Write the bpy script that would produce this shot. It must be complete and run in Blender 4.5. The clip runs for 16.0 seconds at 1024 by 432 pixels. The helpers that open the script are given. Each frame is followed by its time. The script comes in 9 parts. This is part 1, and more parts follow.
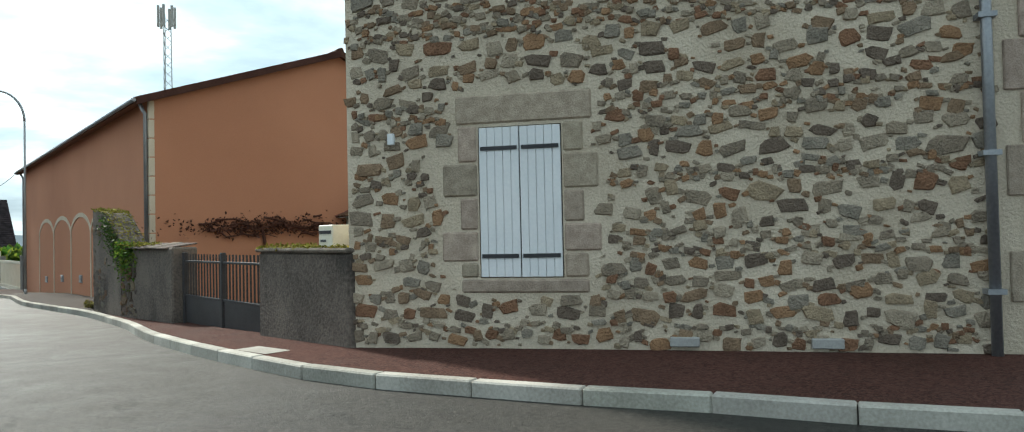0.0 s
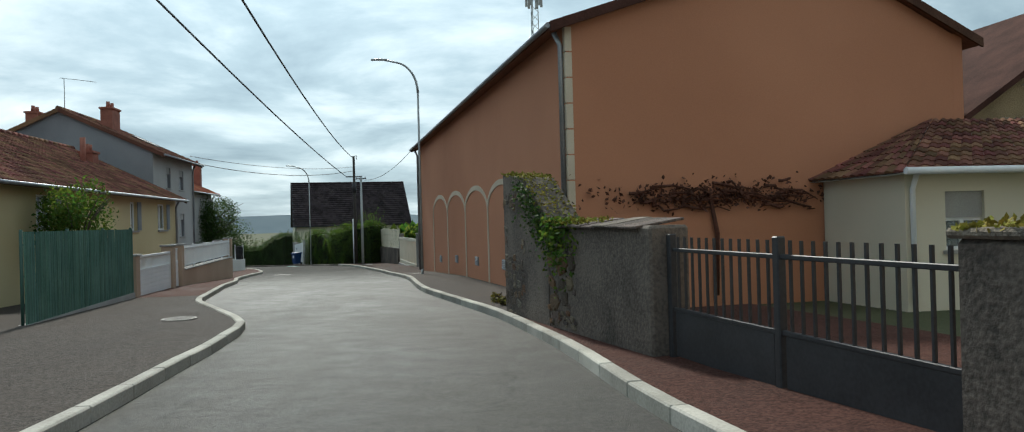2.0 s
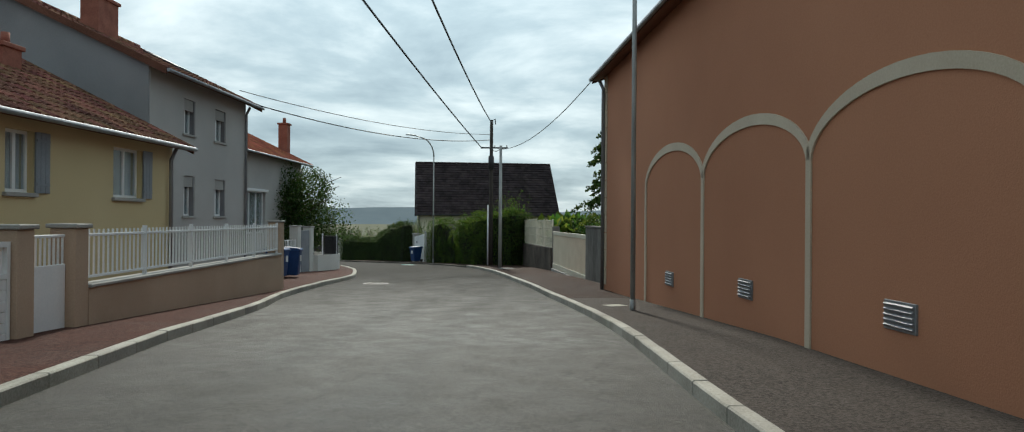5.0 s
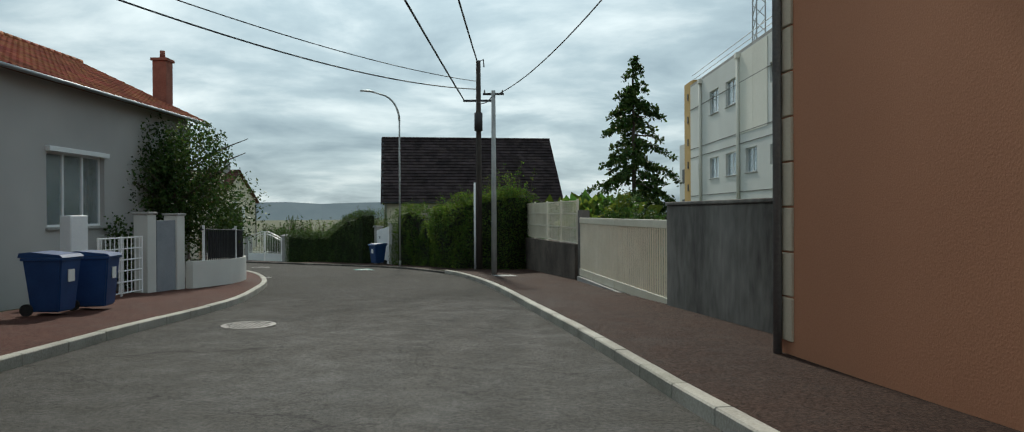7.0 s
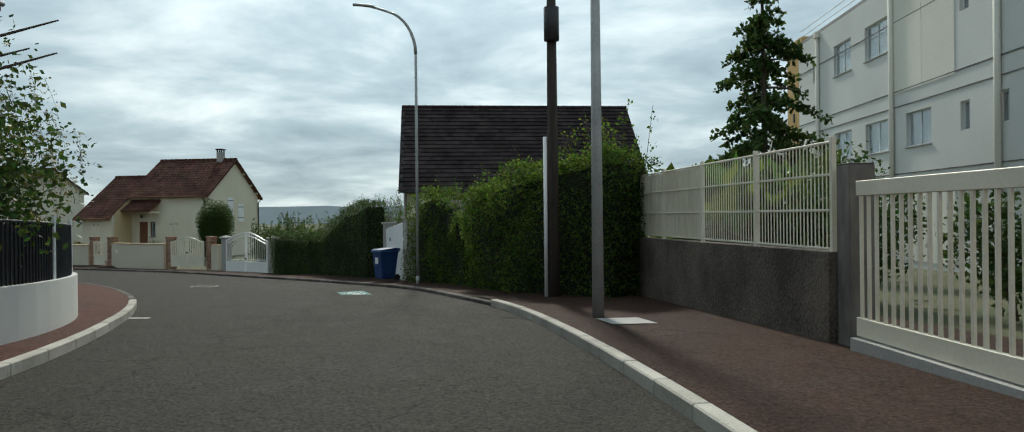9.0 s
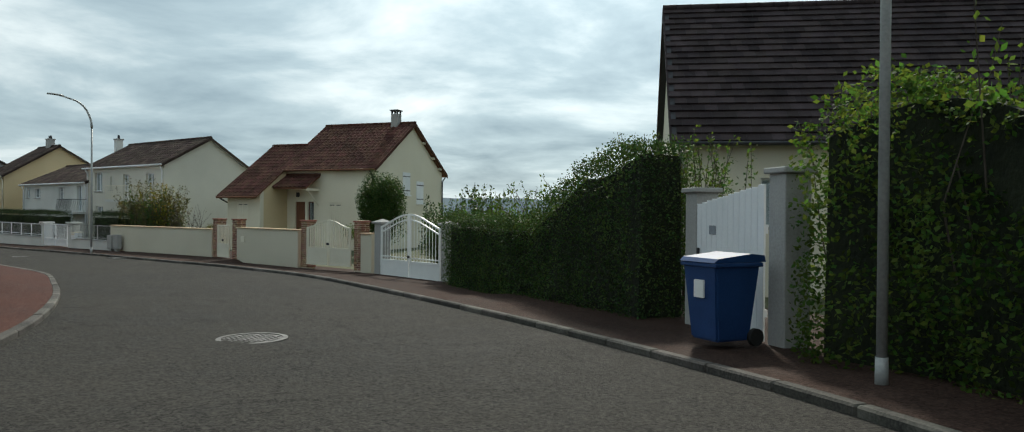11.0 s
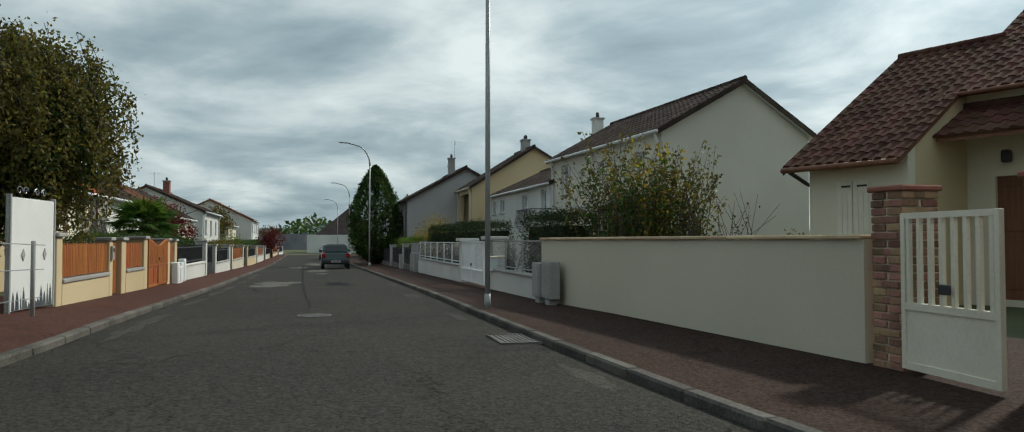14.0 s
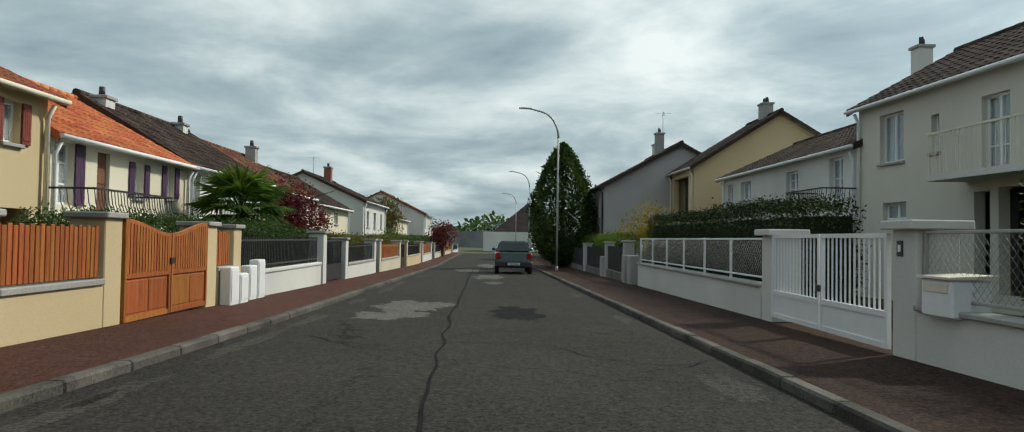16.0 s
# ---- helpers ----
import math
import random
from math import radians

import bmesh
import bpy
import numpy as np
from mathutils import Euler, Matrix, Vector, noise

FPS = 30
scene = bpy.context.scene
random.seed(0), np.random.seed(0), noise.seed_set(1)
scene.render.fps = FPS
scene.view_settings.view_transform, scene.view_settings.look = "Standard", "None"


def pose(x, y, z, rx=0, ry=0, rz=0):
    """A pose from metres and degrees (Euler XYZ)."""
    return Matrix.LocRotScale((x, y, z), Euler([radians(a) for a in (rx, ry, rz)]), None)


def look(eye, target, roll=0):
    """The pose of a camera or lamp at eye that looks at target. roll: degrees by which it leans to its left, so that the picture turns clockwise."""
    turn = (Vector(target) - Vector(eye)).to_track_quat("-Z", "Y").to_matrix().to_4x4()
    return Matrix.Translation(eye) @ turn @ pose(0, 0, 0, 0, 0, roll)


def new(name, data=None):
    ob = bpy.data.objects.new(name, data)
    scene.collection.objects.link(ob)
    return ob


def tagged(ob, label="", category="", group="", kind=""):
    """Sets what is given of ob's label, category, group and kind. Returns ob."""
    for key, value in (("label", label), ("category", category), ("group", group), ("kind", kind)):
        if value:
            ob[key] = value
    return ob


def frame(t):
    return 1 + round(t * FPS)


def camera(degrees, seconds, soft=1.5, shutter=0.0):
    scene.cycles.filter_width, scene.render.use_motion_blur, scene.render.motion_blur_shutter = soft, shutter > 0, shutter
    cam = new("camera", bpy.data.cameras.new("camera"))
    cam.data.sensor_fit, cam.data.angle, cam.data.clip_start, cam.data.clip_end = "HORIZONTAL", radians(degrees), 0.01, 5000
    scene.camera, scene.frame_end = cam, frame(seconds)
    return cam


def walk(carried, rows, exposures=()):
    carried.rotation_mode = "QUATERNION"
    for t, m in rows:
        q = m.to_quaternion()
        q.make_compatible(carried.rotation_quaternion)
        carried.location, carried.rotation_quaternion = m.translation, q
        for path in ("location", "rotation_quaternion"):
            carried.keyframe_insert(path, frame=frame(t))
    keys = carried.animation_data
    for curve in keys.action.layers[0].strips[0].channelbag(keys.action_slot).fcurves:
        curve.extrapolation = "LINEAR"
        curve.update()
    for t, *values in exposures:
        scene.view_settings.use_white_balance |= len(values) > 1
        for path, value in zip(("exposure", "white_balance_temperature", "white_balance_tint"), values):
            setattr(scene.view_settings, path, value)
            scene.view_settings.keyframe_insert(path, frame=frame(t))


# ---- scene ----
cam = camera(67.0, 16.0, 1.05)
PATH = [
    (0.0, 1.479, -33.289, 1.983, 1.313, 1.239, -33.863),
    (0.5, 1.396, -31.740, 1.930, 1.050, 1.200, -28.690),
    (1.0, 1.270, -30.420, 1.890, 1.300, 0.950, -22.000),
    (1.5, 1.288, -28.846, 1.937, 0.631, 1.124, -14.732),
    (2.0, 1.525, -26.150, 1.970, 0.270, 1.570, -8.700),
    (2.5, 1.655, -22.950, 1.950, 0.010, 1.510, -4.964),
    (3.0, 1.521, -20.050, 1.820, 0.051, 1.560, -2.806),
    (3.5, 1.369, -17.467, 1.721, 0.295, 1.025, -1.167),
    (4.0, 1.143, -15.085, 1.664, 0.379, 0.081, 0.117),
    (4.8, 0.748, -10.866, 1.603, 0.269, -0.497, 1.090),
    (5.6, 0.347, -5.987, 1.541, -0.077, 0.007, 0.676),
    (6.5, -0.000, -0.000, 1.350, -0.285, 0.405, 0.002),
    (7.0, -0.140, 3.414, 1.184, -0.253, 0.283, -0.144),
    (7.5, -0.400, 6.763, 1.031, -0.210, 0.240, -0.160),
    (8.0, -0.621, 10.122, 0.928, -0.219, 0.709, 0.392),
    (8.8, -1.204, 15.721, 0.745, -0.069, 0.754, 2.091),
    (9.6, -2.407, 21.698, 0.537, 0.138, 0.029, 5.635),
    (10.5, -4.798, 28.741, 0.300, -0.070, -0.504, 12.228),
    (11.0, -6.492, 32.721, 0.173, -0.417, -0.476, 16.737),
    (11.5, -8.620, 37.280, -0.030, 0.121, -0.509, 21.900),
    (12.0, -11.788, 42.087, -0.267, 0.484, -0.734, 27.611),
    (12.5, -14.702, 45.896, -0.456, 1.062, -0.264, 34.239),
    (13.0, -17.560, 48.495, -0.515, 1.168, -0.040, 40.323),
    (13.5, -20.161, 50.204, -0.608, 1.451, 0.222, 45.701),
    (14.0, -23.784, 52.651, -0.729, 1.817, 0.002, 51.981),
    (14.5, -26.714, 54.173, -0.802, 2.170, -0.261, 57.316),
    (15.0, -29.531, 55.590, -0.811, 1.781, -0.711, 62.127),
    (15.5, -32.134, 56.636, -0.831, 1.676, -1.245, 63.902),
    (16.0, -34.690, 57.780, -0.862, 1.720, -0.874, 64.932),
]
EXPOSURES = [(0.0, 0.65, 6300, 5), (1.3, 0.05, 6150, 4), (3.5, 0.05, 6250, 5), (6.5, -0.16, 6400, 5), (8.0, -0.14, 6350, 5), (10.5, 0.05, 6450, 6), (12.0, 0.0, 6400, 5), (12.5, -0.36, 6450, 5), (13.4, -0.38, 6450, 5), (14.6, -0.1, 6500, 5), (16.0, -0.1, 6550, 5)]
walk(cam, [(t, pose(x, y, z, 90 + p, r, w)) for t, x, y, z, p, r, w in PATH], EXPOSURES)

# ---- camera rows come first; then the light ----
SUN = Vector((-0.10, 0.76, 0.64)).normalized()
world = bpy.data.worlds.new("overcast_sky")
scene.world = world
world.use_nodes = True
wn, wl = world.node_tree.nodes, world.node_tree.links


def wnode(kind, **values):
    n = wn.new(kind)
    for k, v in values.items():
        n.inputs[k].default_value = v
    return n


def wmath(op, a, b=None, c=None):
    n = wn.new("ShaderNodeMath")
    n.operation = op
    for i, v in enumerate((a, b, c)):
        if v is None:
            continue
        if isinstance(v, (int, float)):
            n.inputs[i].default_value = v
        else:
            wl.new(v, n.inputs[i])
    return n.outputs[0]


coord = wn.new("ShaderNodeTexCoord")
sep = wn.new("ShaderNodeSeparateXYZ")
wl.new(coord.outputs["Generated"], sep.inputs[0])
high = wmath("ADD", wmath("MAXIMUM", sep.outputs[2], 0.0), 0.16)
comb = wn.new("ShaderNodeCombineXYZ")
wl.new(wmath("DIVIDE", sep.outputs[0], high), comb.inputs[0])
wl.new(wmath("DIVIDE", sep.outputs[1], high), comb.inputs[1])
clouds = wnode("ShaderNodeTexNoise", Scale=1.15, Detail=9.0, Roughness=0.56, Distortion=0.25)
wl.new(comb.outputs[0], clouds.inputs["Vector"])
bank = wnode("ShaderNodeTexNoise", Scale=0.42, Detail=4.0, Roughness=0.5)
wl.new(comb.outputs[0], bank.inputs["Vector"])
cover = wmath("ADD", wmath("MULTIPLY", clouds.outputs[0], 0.68), wmath("MULTIPLY", bank.outputs[0], 0.32))
ramp = wn.new("ShaderNodeValToRGB")
wl.new(cover, ramp.inputs[0])
cr = ramp.color_ramp
cr.elements[0].position, cr.elements[0].color = 0.36, (0.235, 0.325, 0.39, 1)
cr.elements[1].position, cr.elements[1].color = 0.65, (0.98, 1.05, 1.06, 1)
mid = cr.elements.new(0.49)
mid.color = (0.46, 0.57, 0.625, 1)
dot = wn.new("ShaderNodeVectorMath")
dot.operation = "DOT_PRODUCT"
wl.new(coord.outputs["Generated"], dot.inputs[0])
dot.inputs[1].default_value = SUN
glow = wmath("POWER", wmath("MAXIMUM", dot.outputs["Value"], 0.0), 7.0)
gain = wmath("ADD", wmath("MULTIPLY", glow, 0.8), 0.95)
sky = wn.new("ShaderNodeTexSky")
sky.sky_type, sky.sun_disc = "NISHITA", False
sky.sun_elevation, sky.sun_rotation = math.asin(SUN.z), math.atan2(SUN.x, SUN.y)
mixs = wn.new("ShaderNodeMix")
mixs.data_type = "RGBA"
mixs.inputs[0].default_value = 0.93
scaled = wn.new("ShaderNodeVectorMath")
scaled.operation = "SCALE"
wl.new(sky.outputs[0], scaled.inputs[0])
scaled.inputs["Scale"].default_value = 0.10
wl.new(scaled.outputs[0], mixs.inputs[6])
wl.new(ramp.outputs[0], mixs.inputs[7])
bright = wn.new("ShaderNodeVectorMath")
bright.operation = "SCALE"
wl.new(mixs.outputs[2], bright.inputs[0])
wl.new(gain, bright.inputs["Scale"])
wl.new(bright.outputs[0], wn["Background"].inputs[0])
wn["Background"].inputs[1].default_value = 1.0
sun = new("sun", bpy.data.lights.new("sun", "SUN"))
sun.data.energy, sun.data.angle, sun.data.color = 3.6, radians(4), (1.0, 0.93, 0.82)
sun.matrix_world = look(SUN * 60, (0, 0, 0))


# ---- materials ----
def mk(name, c1, c2, rough=0.85, big=0.5, small=25.0, bump=0.3, depth=0.01, rand="", spread=0.25, metal=0.0, spec=0.3, grain=0.4, stretch=(1, 1, 1), low=0.35, top=0.65):
    m = bpy.data.materials.new(name)
    m.use_nodes = True
    n, l = m.node_tree.nodes, m.node_tree.links
    p = n["Principled BSDF"]
    geo = n.new("ShaderNodeNewGeometry")
    vm = n.new("ShaderNodeVectorMath")
    vm.operation = "MULTIPLY"
    vm.inputs[1].default_value = stretch
    l.new(geo.outputs["Position"], vm.inputs[0])
    a, b = n.new("ShaderNodeTexNoise"), n.new("ShaderNodeTexNoise")
    a.inputs["Scale"].default_value, a.inputs["Detail"].default_value = big, 5
    b.inputs["Scale"].default_value, b.inputs["Detail"].default_value = small, 4
    l.new(vm.outputs[0], a.inputs["Vector"])
    l.new(vm.outputs[0], b.inputs["Vector"])
    mx = n.new("ShaderNodeMix")
    mx.inputs[0].default_value = grain
    l.new(a.outputs[0], mx.inputs[2])
    l.new(b.outputs[0], mx.inputs[3])
    mr = n.new("ShaderNodeMapRange")
    mr.inputs[1].default_value, mr.inputs[2].default_value = low, top
    l.new(mx.outputs[0], mr.inputs[0])
    col = n.new("ShaderNodeMix")
    col.data_type = "RGBA"
    col.inputs[6].default_value, col.inputs[7].default_value = (*c1, 1), (*c2, 1)
    l.new(mr.outputs[0], col.inputs[0])
    out = col.outputs[2]
    if rand:
        src = n.new("ShaderNodeObjectInfo").outputs["Random"] if rand == "object" else geo.outputs["Random Per Island"]
        hsv = n.new("ShaderNodeHueSaturation")
        rv = n.new("ShaderNodeMapRange")
        rv.inputs[3].default_value, rv.inputs[4].default_value = 1 - spread, 1 + spread
        l.new(src, rv.inputs[0])
        l.new(rv.outputs[0], hsv.inputs["Value"])
        rh = n.new("ShaderNodeMapRange")
        rh.inputs[3].default_value, rh.inputs[4].default_value = 0.5 - spread * 0.08, 0.5 + spread * 0.08
        wr = n.new("ShaderNodeMath")
        wr.operation = "FRACT"
        mu = n.new("ShaderNodeMath")
        mu.operation = "MULTIPLY"
        mu.inputs[1].default_value = 7.31
        l.new(src, mu.inputs[0])
        l.new(mu.outputs[0], wr.inputs[0])
        l.new(wr.outputs[0], rh.inputs[0])
        l.new(rh.outputs[0], hsv.inputs["Hue"])
        l.new(out, hsv.inputs["Color"])
        out = hsv.outputs[0]
    l.new(out, p.inputs["Base Color"])
    p.inputs["Roughness"].default_value, p.inputs["Metallic"].default_value, p.inputs["Specular IOR Level"].default_value = rough, metal, spec
    if bump:
        bp = n.new("ShaderNodeBump")
        bp.inputs["Strength"].default_value, bp.inputs["Distance"].default_value = bump, depth
        l.new(b.outputs[0], bp.inputs["Height"])
        l.new(bp.outputs[0], p.inputs["Normal"])
    return m


def road_surface(name, dark, light, crack=0.35, gloss=0.05, rough=(0.66, 0.9), damp=None):
    """Worn asphalt: broad repairs, mottling, stone grain and fine cracks."""
    m = bpy.data.materials.new(name)
    m.use_nodes = True
    n, l = m.node_tree.nodes, m.node_tree.links
    p = n["Principled BSDF"]
    geo = n.new("ShaderNodeNewGeometry")

    def nz(scale, detail=4.0, rough=0.6):
        t = n.new("ShaderNodeTexNoise")
        t.inputs["Scale"].default_value, t.inputs["Detail"].default_value, t.inputs["Roughness"].default_value = scale, detail, rough
        l.new(geo.outputs["Position"], t.inputs["Vector"])
        return t

    def calc(op, x, y):
        t = n.new("ShaderNodeMath")
        t.operation = op
        for k, v in enumerate((x, y)):
            if isinstance(v, (int, float)):
                t.inputs[k].default_value = v
            else:
                l.new(v, t.inputs[k])
        return t.outputs[0]

    broad, mott, grain, fine = nz(0.3, 3), nz(2.2, 5), nz(20, 4), nz(130, 2, 0.8)
    chips = n.new("ShaderNodeTexVoronoi")
    chips.inputs["Scale"].default_value = 55
    l.new(geo.outputs["Position"], chips.inputs["Vector"])
    tone = n.new("ShaderNodeSeparateColor")
    l.new(chips.outputs["Color"], tone.inputs[0])
    v = calc("ADD", calc("MULTIPLY", broad.outputs[0], 0.22), calc("MULTIPLY", mott.outputs[0], 0.1))
    v = calc("ADD", v, calc("MULTIPLY", grain.outputs[0], 0.3))
    v = calc("ADD", v, calc("MULTIPLY", fine.outputs[0], 0.18))
    v = calc("ADD", v, calc("MULTIPLY", tone.outputs[0], 0.2))
    mr = n.new("ShaderNodeMapRange")
    mr.inputs[1].default_value, mr.inputs[2].default_value = 0.37, 0.63
    l.new(v, mr.inputs[0])
    col = n.new("ShaderNodeMix")
    col.data_type = "RGBA"
    col.inputs[6].default_value, col.inputs[7].default_value = (*dark, 1), (*light, 1)
    l.new(mr.outputs[0], col.inputs[0])
    wob = n.new("ShaderNodeVectorMath")
    wob.operation = "MULTIPLY_ADD"
    l.new(nz(1.4, 5).outputs["Color"], wob.inputs[0])
    wob.inputs[1].default_value = (1.4, 1.4, 0)
    l.new(geo.outputs["Position"], wob.inputs[2])
    vo = n.new("ShaderNodeTexVoronoi")
    vo.feature = "DISTANCE_TO_EDGE"
    vo.inputs["Scale"].default_value = 0.3
    l.new(wob.outputs[0], vo.inputs["Vector"])
    line = n.new("ShaderNodeMapRange")
    line.inputs[1].default_value, line.inputs[2].default_value = 0.0, 0.006
    line.inputs[3].default_value, line.inputs[4].default_value = 1 - crack, 1.0
    l.new(vo.outputs["Distance"], line.inputs[0])
    mul = n.new("ShaderNodeMix")
    mul.data_type, mul.blend_type = "RGBA", "MULTIPLY"
    mul.inputs[0].default_value = 1.0
    l.new(col.outputs[2], mul.inputs[6])
    l.new(line.outputs[0], mul.inputs[7])
    l.new(mul.outputs[2], p.inputs["Base Color"])
    rr = n.new("ShaderNodeMapRange")
    rr.inputs[1].default_value, rr.inputs[2].default_value, rr.inputs[3].default_value, rr.inputs[4].default_value = 0.35, 0.65, rough[0], rough[1]
    l.new(calc("ADD", calc("MULTIPLY", broad.outputs[0], 0.45), calc("MULTIPLY", mott.outputs[0], 0.55)), rr.inputs[0])
    p.inputs["Specular IOR Level"].default_value = gloss
    if damp:
        sp = n.new("ShaderNodeSeparateXYZ")
        l.new(geo.outputs["Position"], sp.inputs[0])
        wet = n.new("ShaderNodeMapRange")
        wet.inputs[1].default_value, wet.inputs[2].default_value, wet.inputs[3].default_value, wet.inputs[4].default_value = damp[0], damp[1], 1.0, 0.0
        l.new(calc("ADD", sp.outputs[1], calc("MULTIPLY", mott.outputs[0], 9.0)), wet.inputs[0])
        l.new(calc("SUBTRACT", rr.outputs[0], calc("MULTIPLY", wet.outputs[0], 0.26)), p.inputs["Roughness"])
        l.new(calc("ADD", gloss, calc("MULTIPLY", wet.outputs[0], 0.10)), p.inputs["Specular IOR Level"])
    else:
        l.new(rr.outputs[0], p.inputs["Roughness"])
    bp = n.new("ShaderNodeBump")
    bp.inputs["Strength"].default_value, bp.inputs["Distance"].default_value = 0.85, 0.009
    l.new(calc("ADD", grain.outputs[0], fine.outputs[0]), bp.inputs["Height"])
    l.new(bp.outputs[0], p.inputs["Normal"])
    return m


ASPHALT = road_surface("asphalt", (0.015, 0.0145, 0.0135), (0.071, 0.066, 0.058), 0.6, 0.05, (0.68, 0.9), (4.0, 26.0))
TAR = mk("tar", (0.006, 0.006, 0.006), (0.016, 0.016, 0.016), 0.9, 3, 60, 0.3, 0.004, spec=0.08)
PATCHED = road_surface("newer_asphalt", (0.007, 0.007, 0.008), (0.024, 0.024, 0.026), 0.0)
REDPAVE = road_surface("red_asphalt", (0.042, 0.020, 0.016), (0.125, 0.062, 0.050), 0.3)
BROWNPAVE = road_surface("brown_asphalt", (0.018, 0.011, 0.009), (0.080, 0.050, 0.040), 0.4)
GREYPAVE = road_surface("grey_brown_pavement", (0.040, 0.034, 0.031), (0.115, 0.098, 0.088), 0.25)
OLDKERB = mk("worn_kerb", (0.030, 0.028, 0.025), (0.125, 0.115, 0.10), 0.9, 1.6, 40, 0.6, 0.01, rand="object", spread=0.35)
KERB = mk("kerb_concrete", (0.25, 0.235, 0.20), (0.46, 0.44, 0.39), 0.85, 1.2, 40, 0.4, 0.006, rand="object", spread=0.16)
EARTH = mk("garden_ground", (0.05, 0.065, 0.028), (0.10, 0.095, 0.05), 0.95, 0.3, 20, 0.6, 0.04)
MORTAR = mk("lime_mortar", (0.49, 0.41, 0.31), (0.66, 0.57, 0.45), 0.95, 1.3, 38, 0.9, 0.02)
def rubble_stone(name, rand, tone=1.0):
    """Field stone: every piece with a colour of its own out of rust, ochre, grey and brown."""
    m = mk(name, (0.55, 0.55, 0.55), (1.0, 1.0, 1.0), 0.92, 7.0, 46, 1.0, 0.03, low=0.33, top=0.6)
    n, l = m.node_tree.nodes, m.node_tree.links
    p = n["Principled BSDF"]
    src = n.new("ShaderNodeObjectInfo").outputs["Random"] if rand == "object" else n.new("ShaderNodeNewGeometry").outputs["Random Per Island"]
    ramp = n.new("ShaderNodeValToRGB")
    ramp.color_ramp.interpolation = "CONSTANT"
    cols = ((0.30, 0.205, 0.13), (0.31, 0.25, 0.185), (0.40, 0.31, 0.205), (0.27, 0.145, 0.085), (0.34, 0.275, 0.20), (0.42, 0.345, 0.255), (0.19, 0.145, 0.11), (0.36, 0.21, 0.115), (0.31, 0.27, 0.215))
    el = ramp.color_ramp.elements
    for k, c in enumerate(cols):
        e = el[k] if k < 2 else el.new(k / len(cols))
        e.position, e.color = k / len(cols), (c[0] * tone, c[1] * tone, c[2] * tone, 1)
    l.new(src, ramp.inputs[0])
    mul = n.new("ShaderNodeMix")
    mul.data_type, mul.blend_type = "RGBA", "MULTIPLY"
    mul.inputs[0].default_value = 1.0
    l.new(p.inputs["Base Color"].links[0].from_socket, mul.inputs[6])
    l.new(ramp.outputs[0], mul.inputs[7])
    l.new(mul.outputs[2], p.inputs["Base Color"])
    return m


OLDPIECE = rubble_stone("old_wall_stone_piece", "object", 0.5)
OLDMORTAR = mk("old_ochre_mortar", (0.20, 0.14, 0.075), (0.34, 0.25, 0.14), 0.95, 1.3, 30, 0.9, 0.02)
STONE, STONEJ = rubble_stone("rubble_stone", "object"), rubble_stone("rubble_stone_small", "island")
GRANITE = mk("dressed_granite", (0.27, 0.215, 0.165), (0.47, 0.385, 0.30), 0.9, 9, 60, 0.9, 0.012, rand="object", spread=0.2)
OLDSTONE = mk("old_wall_stone", (0.06, 0.05, 0.045), (0.19, 0.15, 0.125), 0.95, 2.2, 30, 1.0, 0.03, rand="object", spread=0.35)
OLDRENDER = mk("weathered_render", (0.055, 0.046, 0.040), (0.165, 0.135, 0.113), 0.95, 0.9, 26, 0.8, 0.02, low=0.4, top=0.6)
ORANGE = mk("orange_render", (0.40, 0.175, 0.098), (0.51, 0.235, 0.135), 0.92, 0.22, 60, 0.35, 0.006, grain=0.3)
BEIGE = mk("beige_trim", (0.52, 0.43, 0.32), (0.64, 0.55, 0.43), 0.9, 1.0, 50, 0.3, 0.006)
WHITEP = mk("white_paint", (0.70, 0.72, 0.74), (0.80, 0.81, 0.82), 0.5, 1.5, 30, 0.12, 0.003)
CREAMP = mk("cream_paint", (0.62, 0.58, 0.46), (0.74, 0.70, 0.58), 0.5, 1.5, 30, 0.12, 0.003)
GATEWHITE = mk("white_lacquer", (0.74, 0.75, 0.74), (0.83, 0.84, 0.82), 0.35, 2, 30, 0.06, 0.002)
YELLOWR = mk("yellow_render", (0.52, 0.42, 0.235), (0.64, 0.53, 0.32), 0.93, 0.35, 60, 0.4, 0.006)
GREYR = mk("grey_render", (0.155, 0.155, 0.17), (0.28, 0.28, 0.295), 0.93, 0.4, 50, 0.4, 0.008)
PALER = mk("pale_grey_render", (0.36, 0.35, 0.345), (0.47, 0.46, 0.45), 0.93, 0.4, 50, 0.4, 0.008)
CREAMR = mk("cream_render", (0.60, 0.55, 0.43), (0.70, 0.66, 0.54), 0.93, 0.3, 60, 0.35, 0.006)
WARMR = mk("warm_beige_render", (0.50, 0.395, 0.235), (0.61, 0.50, 0.32), 0.93, 0.3, 60, 0.35, 0.006)
WHITER = mk("white_render", (0.52, 0.525, 0.505), (0.66, 0.66, 0.63), 0.93, 0.5, 60, 0.35, 0.006)
TANW = mk("tan_wall", (0.36, 0.26, 0.19), (0.47, 0.35, 0.26), 0.93, 0.5, 50, 0.4, 0.008)
